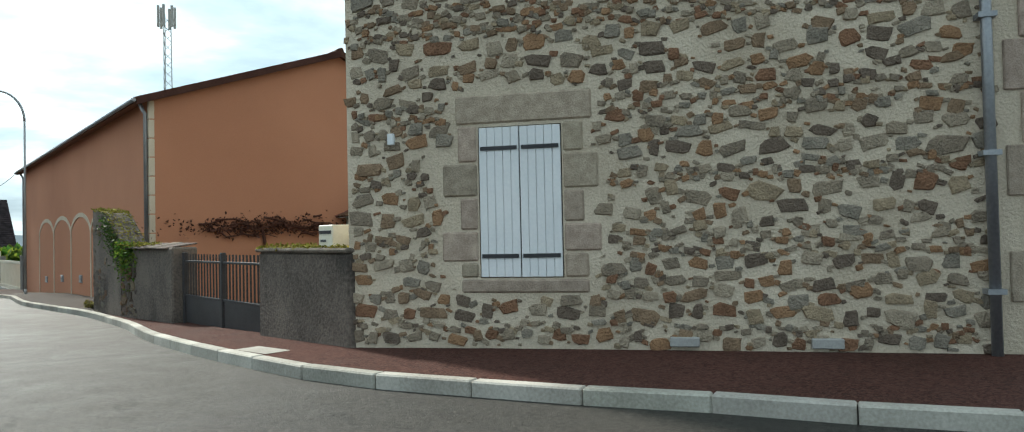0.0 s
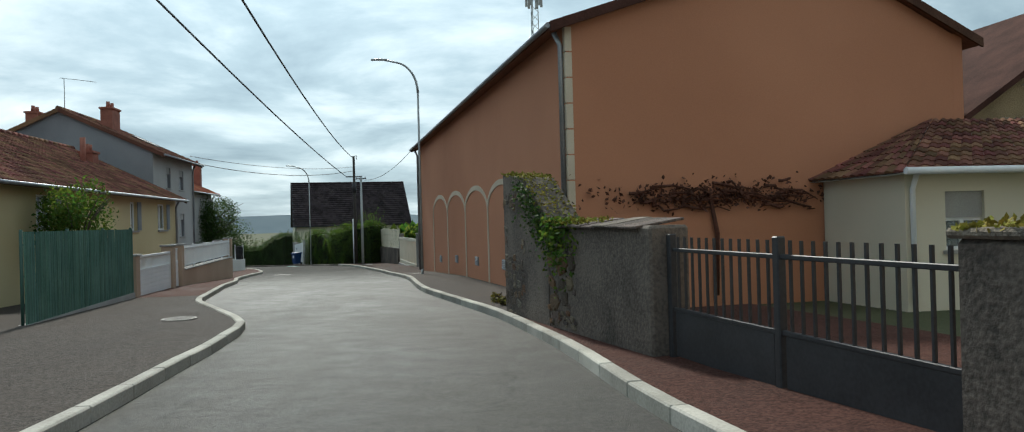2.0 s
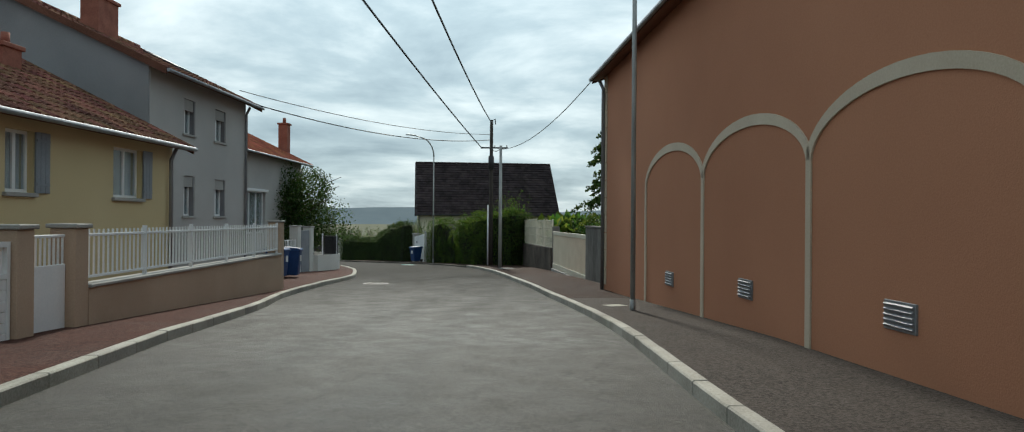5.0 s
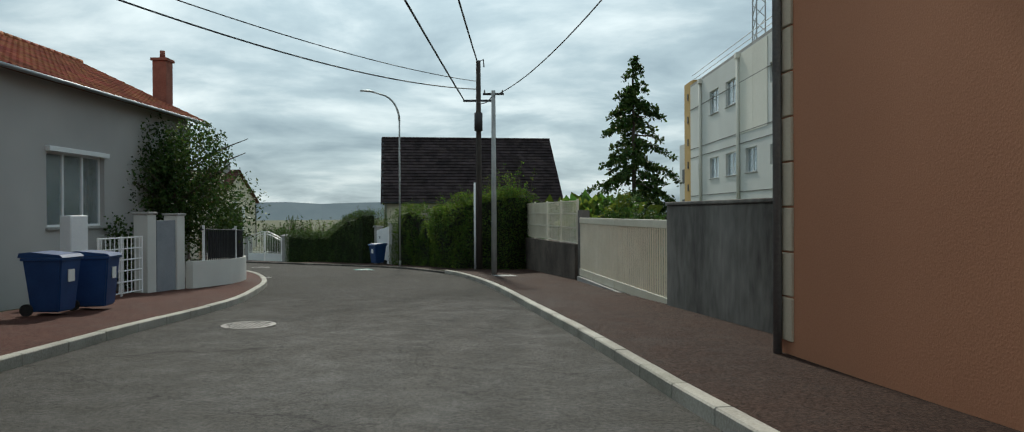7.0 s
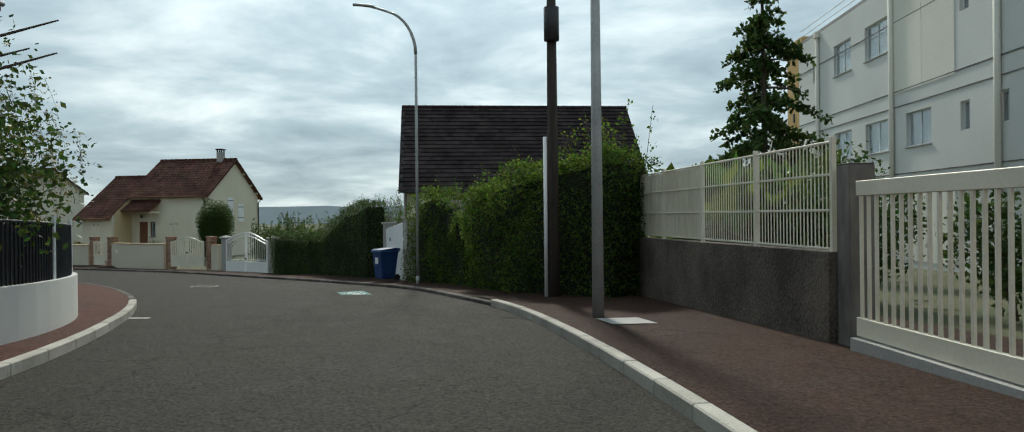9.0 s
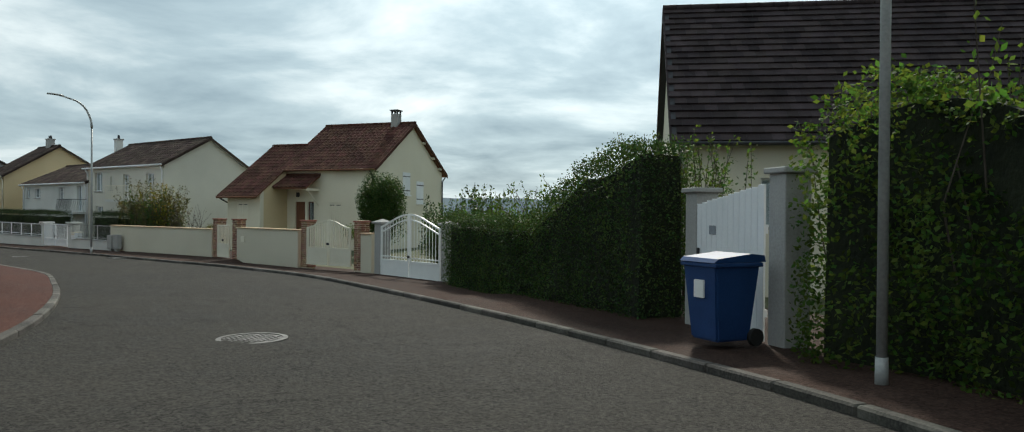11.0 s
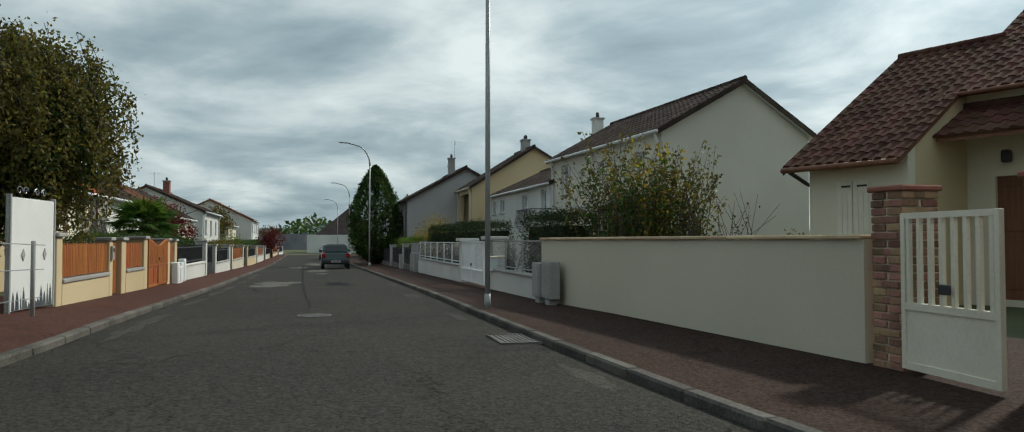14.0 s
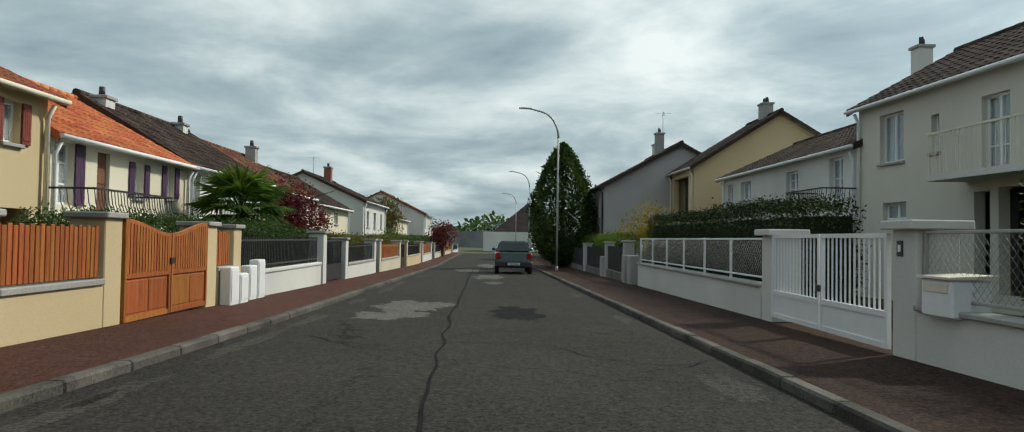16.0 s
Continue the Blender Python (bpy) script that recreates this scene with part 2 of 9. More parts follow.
WALLCREAM = mk("cream_garden_wall", (0.50, 0.46, 0.36), (0.60, 0.56, 0.45), 0.93, 0.35, 60, 0.4, 0.006)
COPING = mk("tile_coping", (0.50, 0.36, 0.22), (0.64, 0.49, 0.32), 0.85, 2, 30, 0.3, 0.005, rand="object", spread=0.15)
CONC = mk("grey_concrete", (0.27, 0.265, 0.255), (0.40, 0.395, 0.38), 0.9, 0.8, 35, 0.5, 0.008)
DARKCONC = mk("stained_concrete", (0.075, 0.07, 0.064), (0.25, 0.24, 0.22), 0.95, 0.8, 7, 0.35, 0.01, stretch=(1, 1, 0.4), low=0.36, top=0.66, grain=0.3)
BROWNTILE = mk("brown_roof_tile", (0.042, 0.020, 0.0155), (0.105, 0.050, 0.038), 0.9, 1.2, 30, 0.4, 0.008, rand="island", spread=0.22, spec=0.08)
REDTILE = mk("red_roof_tile", (0.20, 0.062, 0.035), (0.36, 0.115, 0.060), 0.9, 1.2, 30, 0.3, 0.006, rand="island", spread=0.25)
ORANGETILE = mk("orange_roof_tile", (0.42, 0.125, 0.055), (0.56, 0.19, 0.085), 0.85, 1.2, 30, 0.3, 0.006, rand="island", spread=0.22, spec=0.12)
OLDTILE = mk("old_roof_tile", (0.085, 0.042, 0.030), (0.22, 0.105, 0.072), 0.92, 1.0, 30, 0.4, 0.008, rand="island", spread=0.4, spec=0.08)
GREYTILE = mk("grey_brown_roof_tile", (0.030, 0.022, 0.019), (0.085, 0.062, 0.053), 0.9, 1.2, 30, 0.4, 0.008, rand="island", spread=0.4, spec=0.08)
SLATE = mk("dark_slate_tile", (0.022, 0.016, 0.017), (0.055, 0.041, 0.042), 0.8, 1.0, 40, 0.4, 0.006, rand="island", spread=0.35, spec=0.12)
BRICK = mk("chimney_brick", (0.20, 0.075, 0.055), (0.34, 0.14, 0.10), 0.9, 3, 30, 0.5, 0.01)
BRICKP = mk("multi_brick", (0.17, 0.095, 0.06), (0.36, 0.21, 0.14), 0.9, 3, 40, 0.5, 0.008, rand="object", spread=0.4)
ZINC = mk("zinc", (0.24, 0.25, 0.27), (0.36, 0.37, 0.39), 0.45, 2, 30, 0.1, 0.003, metal=0.7)
DARKMETAL = mk("dark_painted_metal", (0.03, 0.03, 0.033), (0.055, 0.055, 0.06), 0.5, 2, 30, 0.1, 0.003, metal=0.2)
LAMPMETAL = mk("galvanised_steel", (0.27, 0.28, 0.28), (0.42, 0.43, 0.42), 0.5, 1.5, 30, 0.1, 0.003, metal=0.25)
WOODPOLE = mk("tarred_wood", (0.035, 0.030, 0.027), (0.085, 0.072, 0.062), 0.85, 3, 20, 0.5, 0.008, stretch=(3, 3, 0.2))
ORANGEWOOD = mk("varnished_wood", (0.22, 0.065, 0.014), (0.42, 0.14, 0.035), 0.55, 3, 25, 0.3, 0.004, stretch=(6, 6, 0.5), rand="object", spread=0.16)
BROWNWOOD = mk("brown_wood", (0.12, 0.05, 0.028), (0.20, 0.09, 0.05), 0.6, 3, 25, 0.3, 0.004, stretch=(6, 6, 0.5))
PURPLE = mk("dark_plum_paint", (0.06, 0.025, 0.065), (0.085, 0.04, 0.09), 0.55, 2, 30, 0.15, 0.003)
OXBLOOD = mk("oxblood_paint", (0.17, 0.035, 0.025), (0.23, 0.055, 0.04), 0.55, 2, 30, 0.15, 0.003)
SHUTGREY = mk("grey_shutter_paint", (0.20, 0.22, 0.25), (0.28, 0.30, 0.33), 0.6, 2, 30, 0.15, 0.003)
BLUEBIN = mk("blue_plastic", (0.012, 0.040, 0.13), (0.022, 0.065, 0.19), 0.45, 3, 60, 0.2, 0.002)
GREENPL = mk("green_windbreak", (0.045, 0.11, 0.085), (0.10, 0.19, 0.15), 0.8, 1.5, 30, 0.3, 0.004, rand="object", spread=0.2)
LABELW = mk("white_label", (0.75, 0.75, 0.73), (0.8, 0.8, 0.78), 0.6)
DARKBAR = mk("dark_lettering_bar", (0.05, 0.05, 0.055), (0.07, 0.07, 0.075), 0.7)
CURTAIN = mk("net_curtain", (0.62, 0.63, 0.63), (0.74, 0.74, 0.73), 0.95, 2, 12, 0.5, 0.03, stretch=(4, 4, 0.3))
# dark tone with indoor shade painted in, for room backs, recesses and inner floors
INSIDE = mk("painted_indoor_shade", (0.05, 0.048, 0.045), (0.08, 0.075, 0.07), 0.95)
LEAF = mk("hedge_leaf", (0.030, 0.062, 0.012), (0.085, 0.135, 0.030), 0.7, 1.2, 8, 0, rand="island", spread=0.5, spec=0.12)
LEAFD = mk("dark_leaf", (0.020, 0.042, 0.012), (0.062, 0.105, 0.028), 0.5, 1.2, 8, 0, rand="island", spread=0.5, spec=0.12)
LEAFH = mk("clipped_hedge_leaf", (0.012, 0.024, 0.008), (0.042, 0.066, 0.02), 0.7, 1.2, 8, 0, rand="island", spread=0.5, spec=0.08)
LEAFY = mk("autumn_leaf", (0.115, 0.115, 0.016), (0.25, 0.205, 0.04), 0.6, 1.2, 8, 0, rand="island", spread=0.45, spec=0.12)
LEAFO = mk("olive_leaf", (0.050, 0.055, 0.016), (0.125, 0.115, 0.032), 0.6, 1.2, 8, 0, rand="island", spread=0.45, spec=0.12)
LEAFR = mk("copper_leaf", (0.065, 0.016, 0.014), (0.13, 0.035, 0.026), 0.6, 1.2, 8, 0, rand="island", spread=0.45, spec=0.12)
# near-black colour that paints the shade deep inside a hedge
HEDGECORE = mk("hedge_inner_shade", (0.006, 0.009, 0.004), (0.020, 0.026, 0.011), 0.95, 2, 14, 0.8, 0.05)
WIRE = mk("fence_wire", (0.16, 0.17, 0.17), (0.24, 0.25, 0.25), 0.6, 2, 30, 0, metal=0.3)


def lit_through(m, share_of):
    """Leaves let some light through."""
    n, l = m.node_tree.nodes, m.node_tree.links
    p, out = n["Principled BSDF"], n["Material Output"]
    tr = n.new("ShaderNodeBsdfTranslucent")
    hs = n.new("ShaderNodeHueSaturation")
    hs.inputs["Hue"].default_value, hs.inputs["Value"].default_value, hs.inputs["Saturation"].default_value = 0.485, 2.0, 1.1
    l.new(p.inputs["Base Color"].links[0].from_socket, hs.inputs["Color"])
    l.new(hs.outputs[0], tr.inputs[0])
    mx = n.new("ShaderNodeMixShader")
    mx.inputs[0].default_value = share_of
    l.new(p.outputs[0], mx.inputs[1])
    l.new(tr.outputs[0], mx.inputs[2])
    l.new(mx.outputs[0], out.inputs[0])


for leaf_mat, q in ((LEAF, 0.4), (LEAFD, 0.22), (LEAFY, 0.4), (LEAFO, 0.35), (LEAFR, 0.3)):
    lit_through(leaf_mat, q)
MOSS = mk("moss", (0.14, 0.14, 0.018), (0.31, 0.27, 0.045), 0.95, 4, 40, 0.8, 0.02, rand="island", spread=0.35)
BARK = mk("bark", (0.055, 0.043, 0.034), (0.12, 0.098, 0.08), 0.95, 4, 20, 0.8, 0.02, stretch=(3, 3, 0.5))
VINE = mk("dry_vine", (0.055, 0.022, 0.014), (0.12, 0.045, 0.028), 0.9, 4, 20, 0.6, 0.01)
IRON = mk("cast_iron", (0.10, 0.095, 0.09), (0.19, 0.18, 0.17), 0.6, 6, 60, 0.4, 0.004, metal=0.4)
ROADPAINT = mk("road_paint", (0.42, 0.42, 0.40), (0.62, 0.62, 0.59), 0.8, 3, 50, 0.3, 0.003)
CARPAINT = mk("dark_green_car_paint", (0.030, 0.055, 0.055), (0.045, 0.072, 0.072), 0.22, 3, 60, 0, metal=0.3, spec=0.6)
TYRE = mk("rubber", (0.02, 0.02, 0.02), (0.03, 0.03, 0.03), 0.85)
TAILRED = mk("tail_lamp_red", (0.25, 0.012, 0.01), (0.33, 0.02, 0.015), 0.25)
PANEL = mk("facade_panel", (0.64, 0.62, 0.55), (0.76, 0.74, 0.67), 0.85, 0.18, 12, 0.1, 0.004, rand="object", spread=0.05)
PANELT = mk("blue_grey_facade_panel", (0.42, 0.455, 0.46), (0.52, 0.55, 0.55), 0.85, 0.18, 12, 0.1, 0.004, rand="object", spread=0.05)
OFFWHITE = mk("off_white_render", (0.54, 0.52, 0.455), (0.65, 0.63, 0.555), 0.93, 0.4, 60, 0.35, 0.006)
PANELG = mk("grey_facade_panel", (0.54, 0.55, 0.53), (0.66, 0.67, 0.65), 0.85, 0.25, 12, 0.1, 0.004, rand="object", spread=0.06)
OCHRE = mk("ochre_render", (0.42, 0.27, 0.10), (0.52, 0.35, 0.14), 0.9, 0.3, 40, 0.2, 0.005)
# blue tone with distance haze painted in, for hills and far tower windows
HAZEBLUE = mk("far_haze_blue", (0.10, 0.145, 0.175), (0.14, 0.185, 0.21), 0.95, 0.004, 0.03, 0)
FARTOWER = mk("far_tower_blocks", (0.42, 0.46, 0.48), (0.52, 0.55, 0.56), 0.9, 0.1, 1, 0)


def glass_material(name, tint, rough=0.05):
    m = bpy.data.materials.new(name)
    m.use_nodes = True
    p = m.node_tree.nodes["Principled BSDF"]
    p.inputs["Base Color"].default_value = (*tint, 1)
    p.inputs["Roughness"].default_value, p.inputs["Transmission Weight"].default_value, p.inputs["IOR"].default_value = rough, 0.85, 1.45
    return m


GLASS = glass_material("window_glass", (0.75, 0.82, 0.85))


# ---- building blocks ----
def gz(x, y):
    base = float(np.interp(y, [-60, -33, -25, -20, -15, 0, 10, 16, 22, 28.7, 33, 37.7, 42, 46, 50, 55, 60],
                           [0.63, 0.63, 0.6, 0.45, 0.3, 0, -0.42, -0.6, -0.81, -1.0, -1.12, -1.28, -1.47, -1.63, -1.78, -1.9, -1.95]))
    return base - 0.012 * min(max(-0.918 * (x + 34) + 0.397 * (y - 58), 0), 45)


def at(a, b, z):
    """A local system at plan point a: x towards b, y to the left of that, z up."""
    d = (Vector(b) - Vector(a)).normalized()
    return Matrix(((d.x, -d.y, 0, a[0]), (d.y, d.x, 0, a[1]), (0, 0, 1, z), (0, 0, 0, 1)))


def shift(m, x, y=0, z=0):
    return m @ Matrix.Translation((x, y, z))


def thing(name, m, label, category, group="", kind=""):
    ob = new(name)
    ob.empty_display_size = 0.1
    ob.matrix_world = m
    return tagged(ob, label, category, group, kind)


def finish(name, me, material, parent, label="", kind=""):
    me.materials.append(material)
    ob = new(name, me)
    ob.parent = parent
    return tagged(ob, label, "", "", kind)


def part(name, bm, material, parent, label="", kind=""):
    bmesh.ops.recalc_face_normals(bm, faces=bm.faces)
    me = bpy.data.meshes.new(name)
    bm.to_mesh(me)
    bm.free()
    return finish(name, me, material, parent, label, kind)


def raw(name, verts, faces, material, parent, label="", kind="", smooth=False):
    me = bpy.data.meshes.new(name)
    me.from_pydata(verts, [], faces)
    if smooth:
        me.shade_smooth()
    return finish(name, me, material, parent, label, kind)


def box(x0, y0, z0, x1, y1, z1, bevel=0.0, bm=None):
    own = bmesh.new()
    vs = [own.verts.new((x, y, z)) for z in (z0, z1) for x, y in ((x0, y0), (x1, y0), (x1, y1), (x0, y1))]
    for f in ((3, 2, 1, 0), (4, 5, 6, 7), (0, 1, 5, 4), (1, 2, 6, 5), (2, 3, 7, 6), (3, 0, 4, 7)):
        own.faces.new([vs[i] for i in f])
    if bevel:
        bmesh.ops.bevel(own, geom=list(own.edges), offset=bevel, segments=1, affect="EDGES")
    if bm is None:
        return own
    me = bpy.data.meshes.new("tmp")
    own.to_mesh(me)
    own.free()
    bm.from_mesh(me)
    bpy.data.meshes.remove(me)
    return bm


def rod(points, r0, r1=None, n=8, bm=None):
    """A round rod along points, from radius r0 to r1."""
    bm = bm or bmesh.new()
    r1 = r0 if r1 is None else r1
    pts = [Vector(p) for p in points]
    rings = []
    for i, p in enumerate(pts):
        d = (pts[min(i + 1, len(pts) - 1)] - pts[max(i - 1, 0)]).normalized()
        s = d.cross(Vector((0, 0, 1)) if abs(d.z) < 0.9 else Vector((1, 0, 0))).normalized()
        u = s.cross(d)
        r = r0 + (r1 - r0) * i / max(len(pts) - 1, 1)
        rings.append([bm.verts.new(p + (s * math.cos(2 * math.pi * k / n) + u * math.sin(2 * math.pi * k / n)) * r) for k in range(n)])
    for a, b in zip(rings, rings[1:]):
        for k in range(n):
            bm.faces.new((a[k], a[(k + 1) % n], b[(k + 1) % n], b[k])).smooth = n > 5
    bm.faces.new(rings[0])
    bm.faces.new(rings[-1])
    return bm


def slab(poly, axis, t0, t1, bm=None):
    """A flat outline extruded along y (axis "y") or z."""
    bm = bm or bmesh.new()
    mk3 = (lambda p, t: (p[0], t, p[1])) if axis == "y" else ((lambda p, t: (t, p[0], p[1])) if axis == "x" else (lambda p, t: (p[0], p[1], t)))
    a = [bm.verts.new(mk3(p, t0)) for p in poly]
    b = [bm.verts.new(mk3(p, t1)) for p in poly]
    bm.faces.new(a)
    bm.faces.new(b[::-1])
    for i in range(len(a)):
        j = (i + 1) % len(a)
        bm.faces.new((a[i], b[i], b[j], a[j]))
    return bm


def pierced(length, z0, z1, thick, holes):
    """An upright wall along x with rectangular openings through it."""
    xs = sorted({0.0, length, *[h[0] for h in holes], *[h[1] for h in holes]})
    zs = sorted({z0, z1, *[h[2] for h in holes], *[h[3] for h in holes]})
    solid = lambda i, k: 0 <= i < len(xs) - 1 and 0 <= k < len(zs) - 1 and not any(
        h[0] - 1e-6 <= xs[i] and xs[i + 1] <= h[1] + 1e-6 and h[2] - 1e-6 <= zs[k] and zs[k + 1] <= h[3] + 1e-6 for h in holes)
    bm = bmesh.new()
    seen = {}
    def v(x, y, z):
        key = (round(x, 4), y, round(z, 4))
        if key not in seen:
            seen[key] = bm.verts.new((x, y, z))
        return seen[key]

    for i in range(len(xs) - 1):
        for k in range(len(zs) - 1):
            if not solid(i, k):
                continue
            a, b, c, d = xs[i], xs[i + 1], zs[k], zs[k + 1]
            for y in (0.0, thick):
                bm.faces.new((v(a, y, c), v(b, y, c), v(b, y, d), v(a, y, d)))
            for di, dk, p, q in ((-1, 0, (a, c), (a, d)), (1, 0, (b, c), (b, d)), (0, -1, (a, c), (b, c)), (0, 1, (a, d), (b, d))):
                if not solid(i + di, k + dk):
                    bm.faces.new((v(p[0], 0.0, p[1]), v(q[0], 0.0, q[1]), v(q[0], thick, q[1]), v(p[0], thick, p[1])))
    return bm


def tile_field(p0, p1, p2, p3, wide, tall, lift, roll, lip=0.02):
    """Rows of single roof tiles between the eave p0-p1 and the ridge p3-p2."""
    p0, p1, p2, p3 = (np.array(p, float) for p in (p0, p1, p2, p3))
    nx = max(1, int(round(np.linalg.norm(p1 - p0) / wide)))
    ny = max(1, int(round(np.linalg.norm(p3 - p0) / tall)))
    nrm = np.cross(p1 - p0, p3 - p0)
    nrm /= np.linalg.norm(nrm)
    if nrm[2] < 0:
        nrm = -nrm
    verts, faces = [], []
    prof = ((0.0, 0.0), (0.22, 1.0), (0.5, 0.85), (0.72, 0.1), (1.0, 0.0)) if roll > 0.015 else ((0.01, 0.0), (0.99, 0.0))
    for j in range(ny):
        for i in range(nx):
            base = len(verts)
            odd = 0.5 * (j % 2) if roll <= 0.015 else 0.0
            wob = random.uniform(-0.003, 0.003)
            for w, h in ((j, lift + lip), ((j + 1.0), lift)):
                for u, r in prof:
                    s, t = min(max((i + u + odd) / nx, 0.0), 1.0), min(w / ny, 1.0)
                    q = (p0 * (1 - s) + p1 * s) * (1 - t) + (p3 * (1 - s) + p2 * s) * t
                    verts.append(tuple(q + nrm * (h + r * roll + wob)))
            n = len(prof)
            front = len(verts)
            for u, r in prof:
                s, t = min(max((i + u + odd) / nx, 0.0), 1.0), j / ny
                q = (p0 * (1 - s) + p1 * s) * (1 - t) + (p3 * (1 - s) + p2 * s) * t
                verts.append(tuple(q + nrm * (lift * 0.3)))
            for k in range(n - 1):
                faces.append((base + k, base + k + 1, base + n + k + 1, base + n + k))
                faces.append((front + k, front + k + 1, base + k + 1, base + k))
    return verts, faces


def leaves(points, size, flat=0.0, droop=0.0, seed=1):
    """Single leaf blades at the given places."""
    r = np.random.RandomState(seed)
    pts = np.asarray(points, float)
    n = len(pts)
    d = r.normal(size=(n, 3))
    d[:, 2] = d[:, 2] * (1 - flat) - droop
    d /= np.linalg.norm(d, axis=1, keepdims=True)
    e = np.cross(d, r.normal(size=(n, 3)))
    e /= np.linalg.norm(e, axis=1, keepdims=True)
    s = size * r.uniform(0.6, 1.35, (n, 1))
    v = np.empty((n, 4, 3))
    v[:, 0], v[:, 2] = pts, pts + d * s
    v[:, 1], v[:, 3] = pts + d * s * 0.5 + e * s * 0.3, pts + d * s * 0.5 - e * s * 0.3
    return v.reshape(-1, 3).tolist(), np.arange(4 * n).reshape(n, 4).tolist()


def shell(centre, radius, n, seed, squash=1.0, lumps=9, gap=0.25):
    """Places on a lumpy crown: clusters round random sub-balls."""
    r = np.random.RandomState(seed)
    c = r.normal(size=(lumps, 3))
    c /= np.linalg.norm(c, axis=1, keepdims=True)
    c *= radius * 0.62 * r.uniform(0.5, 1.0, (lumps, 1))
    rad = radius * r.uniform(0.32, 0.56, lumps)
    k = r.randint(0, lumps, n)
    d = r.normal(size=(n, 3))
    d /= np.linalg.norm(d, axis=1, keepdims=True)
    p = c[k] + d * rad[k][:, None] * r.uniform(1 - gap, 1.05, (n, 1))
    p[:, 2] *= squash
    return p + np.array(centre)


def share(name, me, parent, m, label=""):
    ob = new(name, me)
    ob.parent = parent
    ob.matrix_local = m
    return tagged(ob, label)


def mesh_of(bm, material, name="piece"):
    bmesh.ops.recalc_face_normals(bm, faces=bm.faces)
    me = bpy.data.meshes.new(name)
    bm.to_mesh(me)
    bm.free()
    me.materials.append(material)
    return me


# ---- ground, road, kerbs, pavements ----
R_LINE = [(14, -36.5), (9.5, -33.6), (7.0, -31), (5.8, -29.1), (5.0, -27.9), (3.9, -25.5), (3.45, -21), (3.5, -17), (3.3, -13), (2.75, -9), (2.2, -4.8), (1.95, 2), (1.65, 6), (1.3, 9.5), (0.85, 13.5), (0.25, 18),
          (-0.4, 23), (-1.2, 27.5), (-2.2, 31.5), (-3.8, 35.3), (-5.6, 38.8), (-8, 42), (-11, 45.4), (-14, 48.5), (-17.2, 51.5), (-20, 53.6), (-24, 55.8), (-28, 57.4), (-33, 59.5), (-38.7, 62.1), (-46, 65.3), (-55, 69.2), (-75, 77.9), (-115, 95.2)]
L_LINE = [(-60, -33), (-30, -31), (-8, -28.5), (-2.6, -25.5), (-1.1, -22), (-0.9, -16.4), (-0.9, -14.4), (-1.05, -12.3), (-2.2, -9.1), (-3.1, -6.6), (-3.45, -4), (-3.8, -1), (-4.5, 5), (-5.3, 9.4), (-5.65, 14), (-5.85, 19), (-6.6, 23.2), (-7.5, 26.8),
          (-9.1, 31), (-10.9, 34.4), (-12.7, 37.1), (-15.2, 40.4), (-18.5, 43.9), (-21.8, 46.9), (-25.3, 49.8), (-29.5, 52.1), (-33.3, 53.9), (-38.4, 56.1), (-44, 58.6), (-50, 61.2), (-62, 66.4), (-80, 74.2), (-115, 89.3)]


def smooth_line(pts, step):
    p = [Vector(q) for q in pts]
    fine = []
    for i in range(len(p) - 1):
        a, b, c, d = p[max(i - 1, 0)], p[i], p[i + 1], p[min(i + 2, len(p) - 1)]
        for k in range(12):
            t = k / 12
            fine.append(0.5 * ((2 * b) + (c - a) * t + (2 * a - 5 * b + 4 * c - d) * t * t + (3 * b - a - 3 * c + d) * t ** 3))
    fine.append(p[-1])
    out, carry = [fine[0]], 0.0
    for a, b in zip(fine, fine[1:]):
        seg = (b - a).length
        while carry + seg >= step:
            a = a + (b - a) * ((step - carry) / seg)
            seg = (b - a).length
            carry = 0.0
            out.append(a.copy())
        carry += seg
    return out


def offset_line(pts, w):
    """Moved to the right of its direction by w."""
    out = []
    for i, p in enumerate(pts):
        d = (pts[min(i + 1, len(pts) - 1)] - pts[max(i - 1, 0)]).normalized()
        out.append(Vector((p.x + d.y * w, p.y - d.x * w)))
    return out


RK, LK = smooth_line(R_LINE, 1.0), smooth_line(L_LINE, 1.0)
bm = bmesh.new()
xs = [-1500, -600, -250] + list(range(-130, 41, 5)) + [80, 250, 600, 1500]
ys = [-1500, -500, -120] + list(range(-60, 121, 4)) + [180, 300, 600, 1500]
gv = [[bm.verts.new((x, y, gz(x, y) - 0.07 - (0.03 * max(0, y - 120) if y < 300 else 5.4))) for y in ys] for x in xs]
for i in range(len(xs) - 1):
    for j in range(len(ys) - 1):
        bm.faces.new((gv[i][j], gv[i + 1][j], gv[i + 1][j + 1], gv[i][j + 1]))
tagged(part("ground", bm, EARTH, None), "garden soil and rough grass between the houses", "ground", "", "structure")

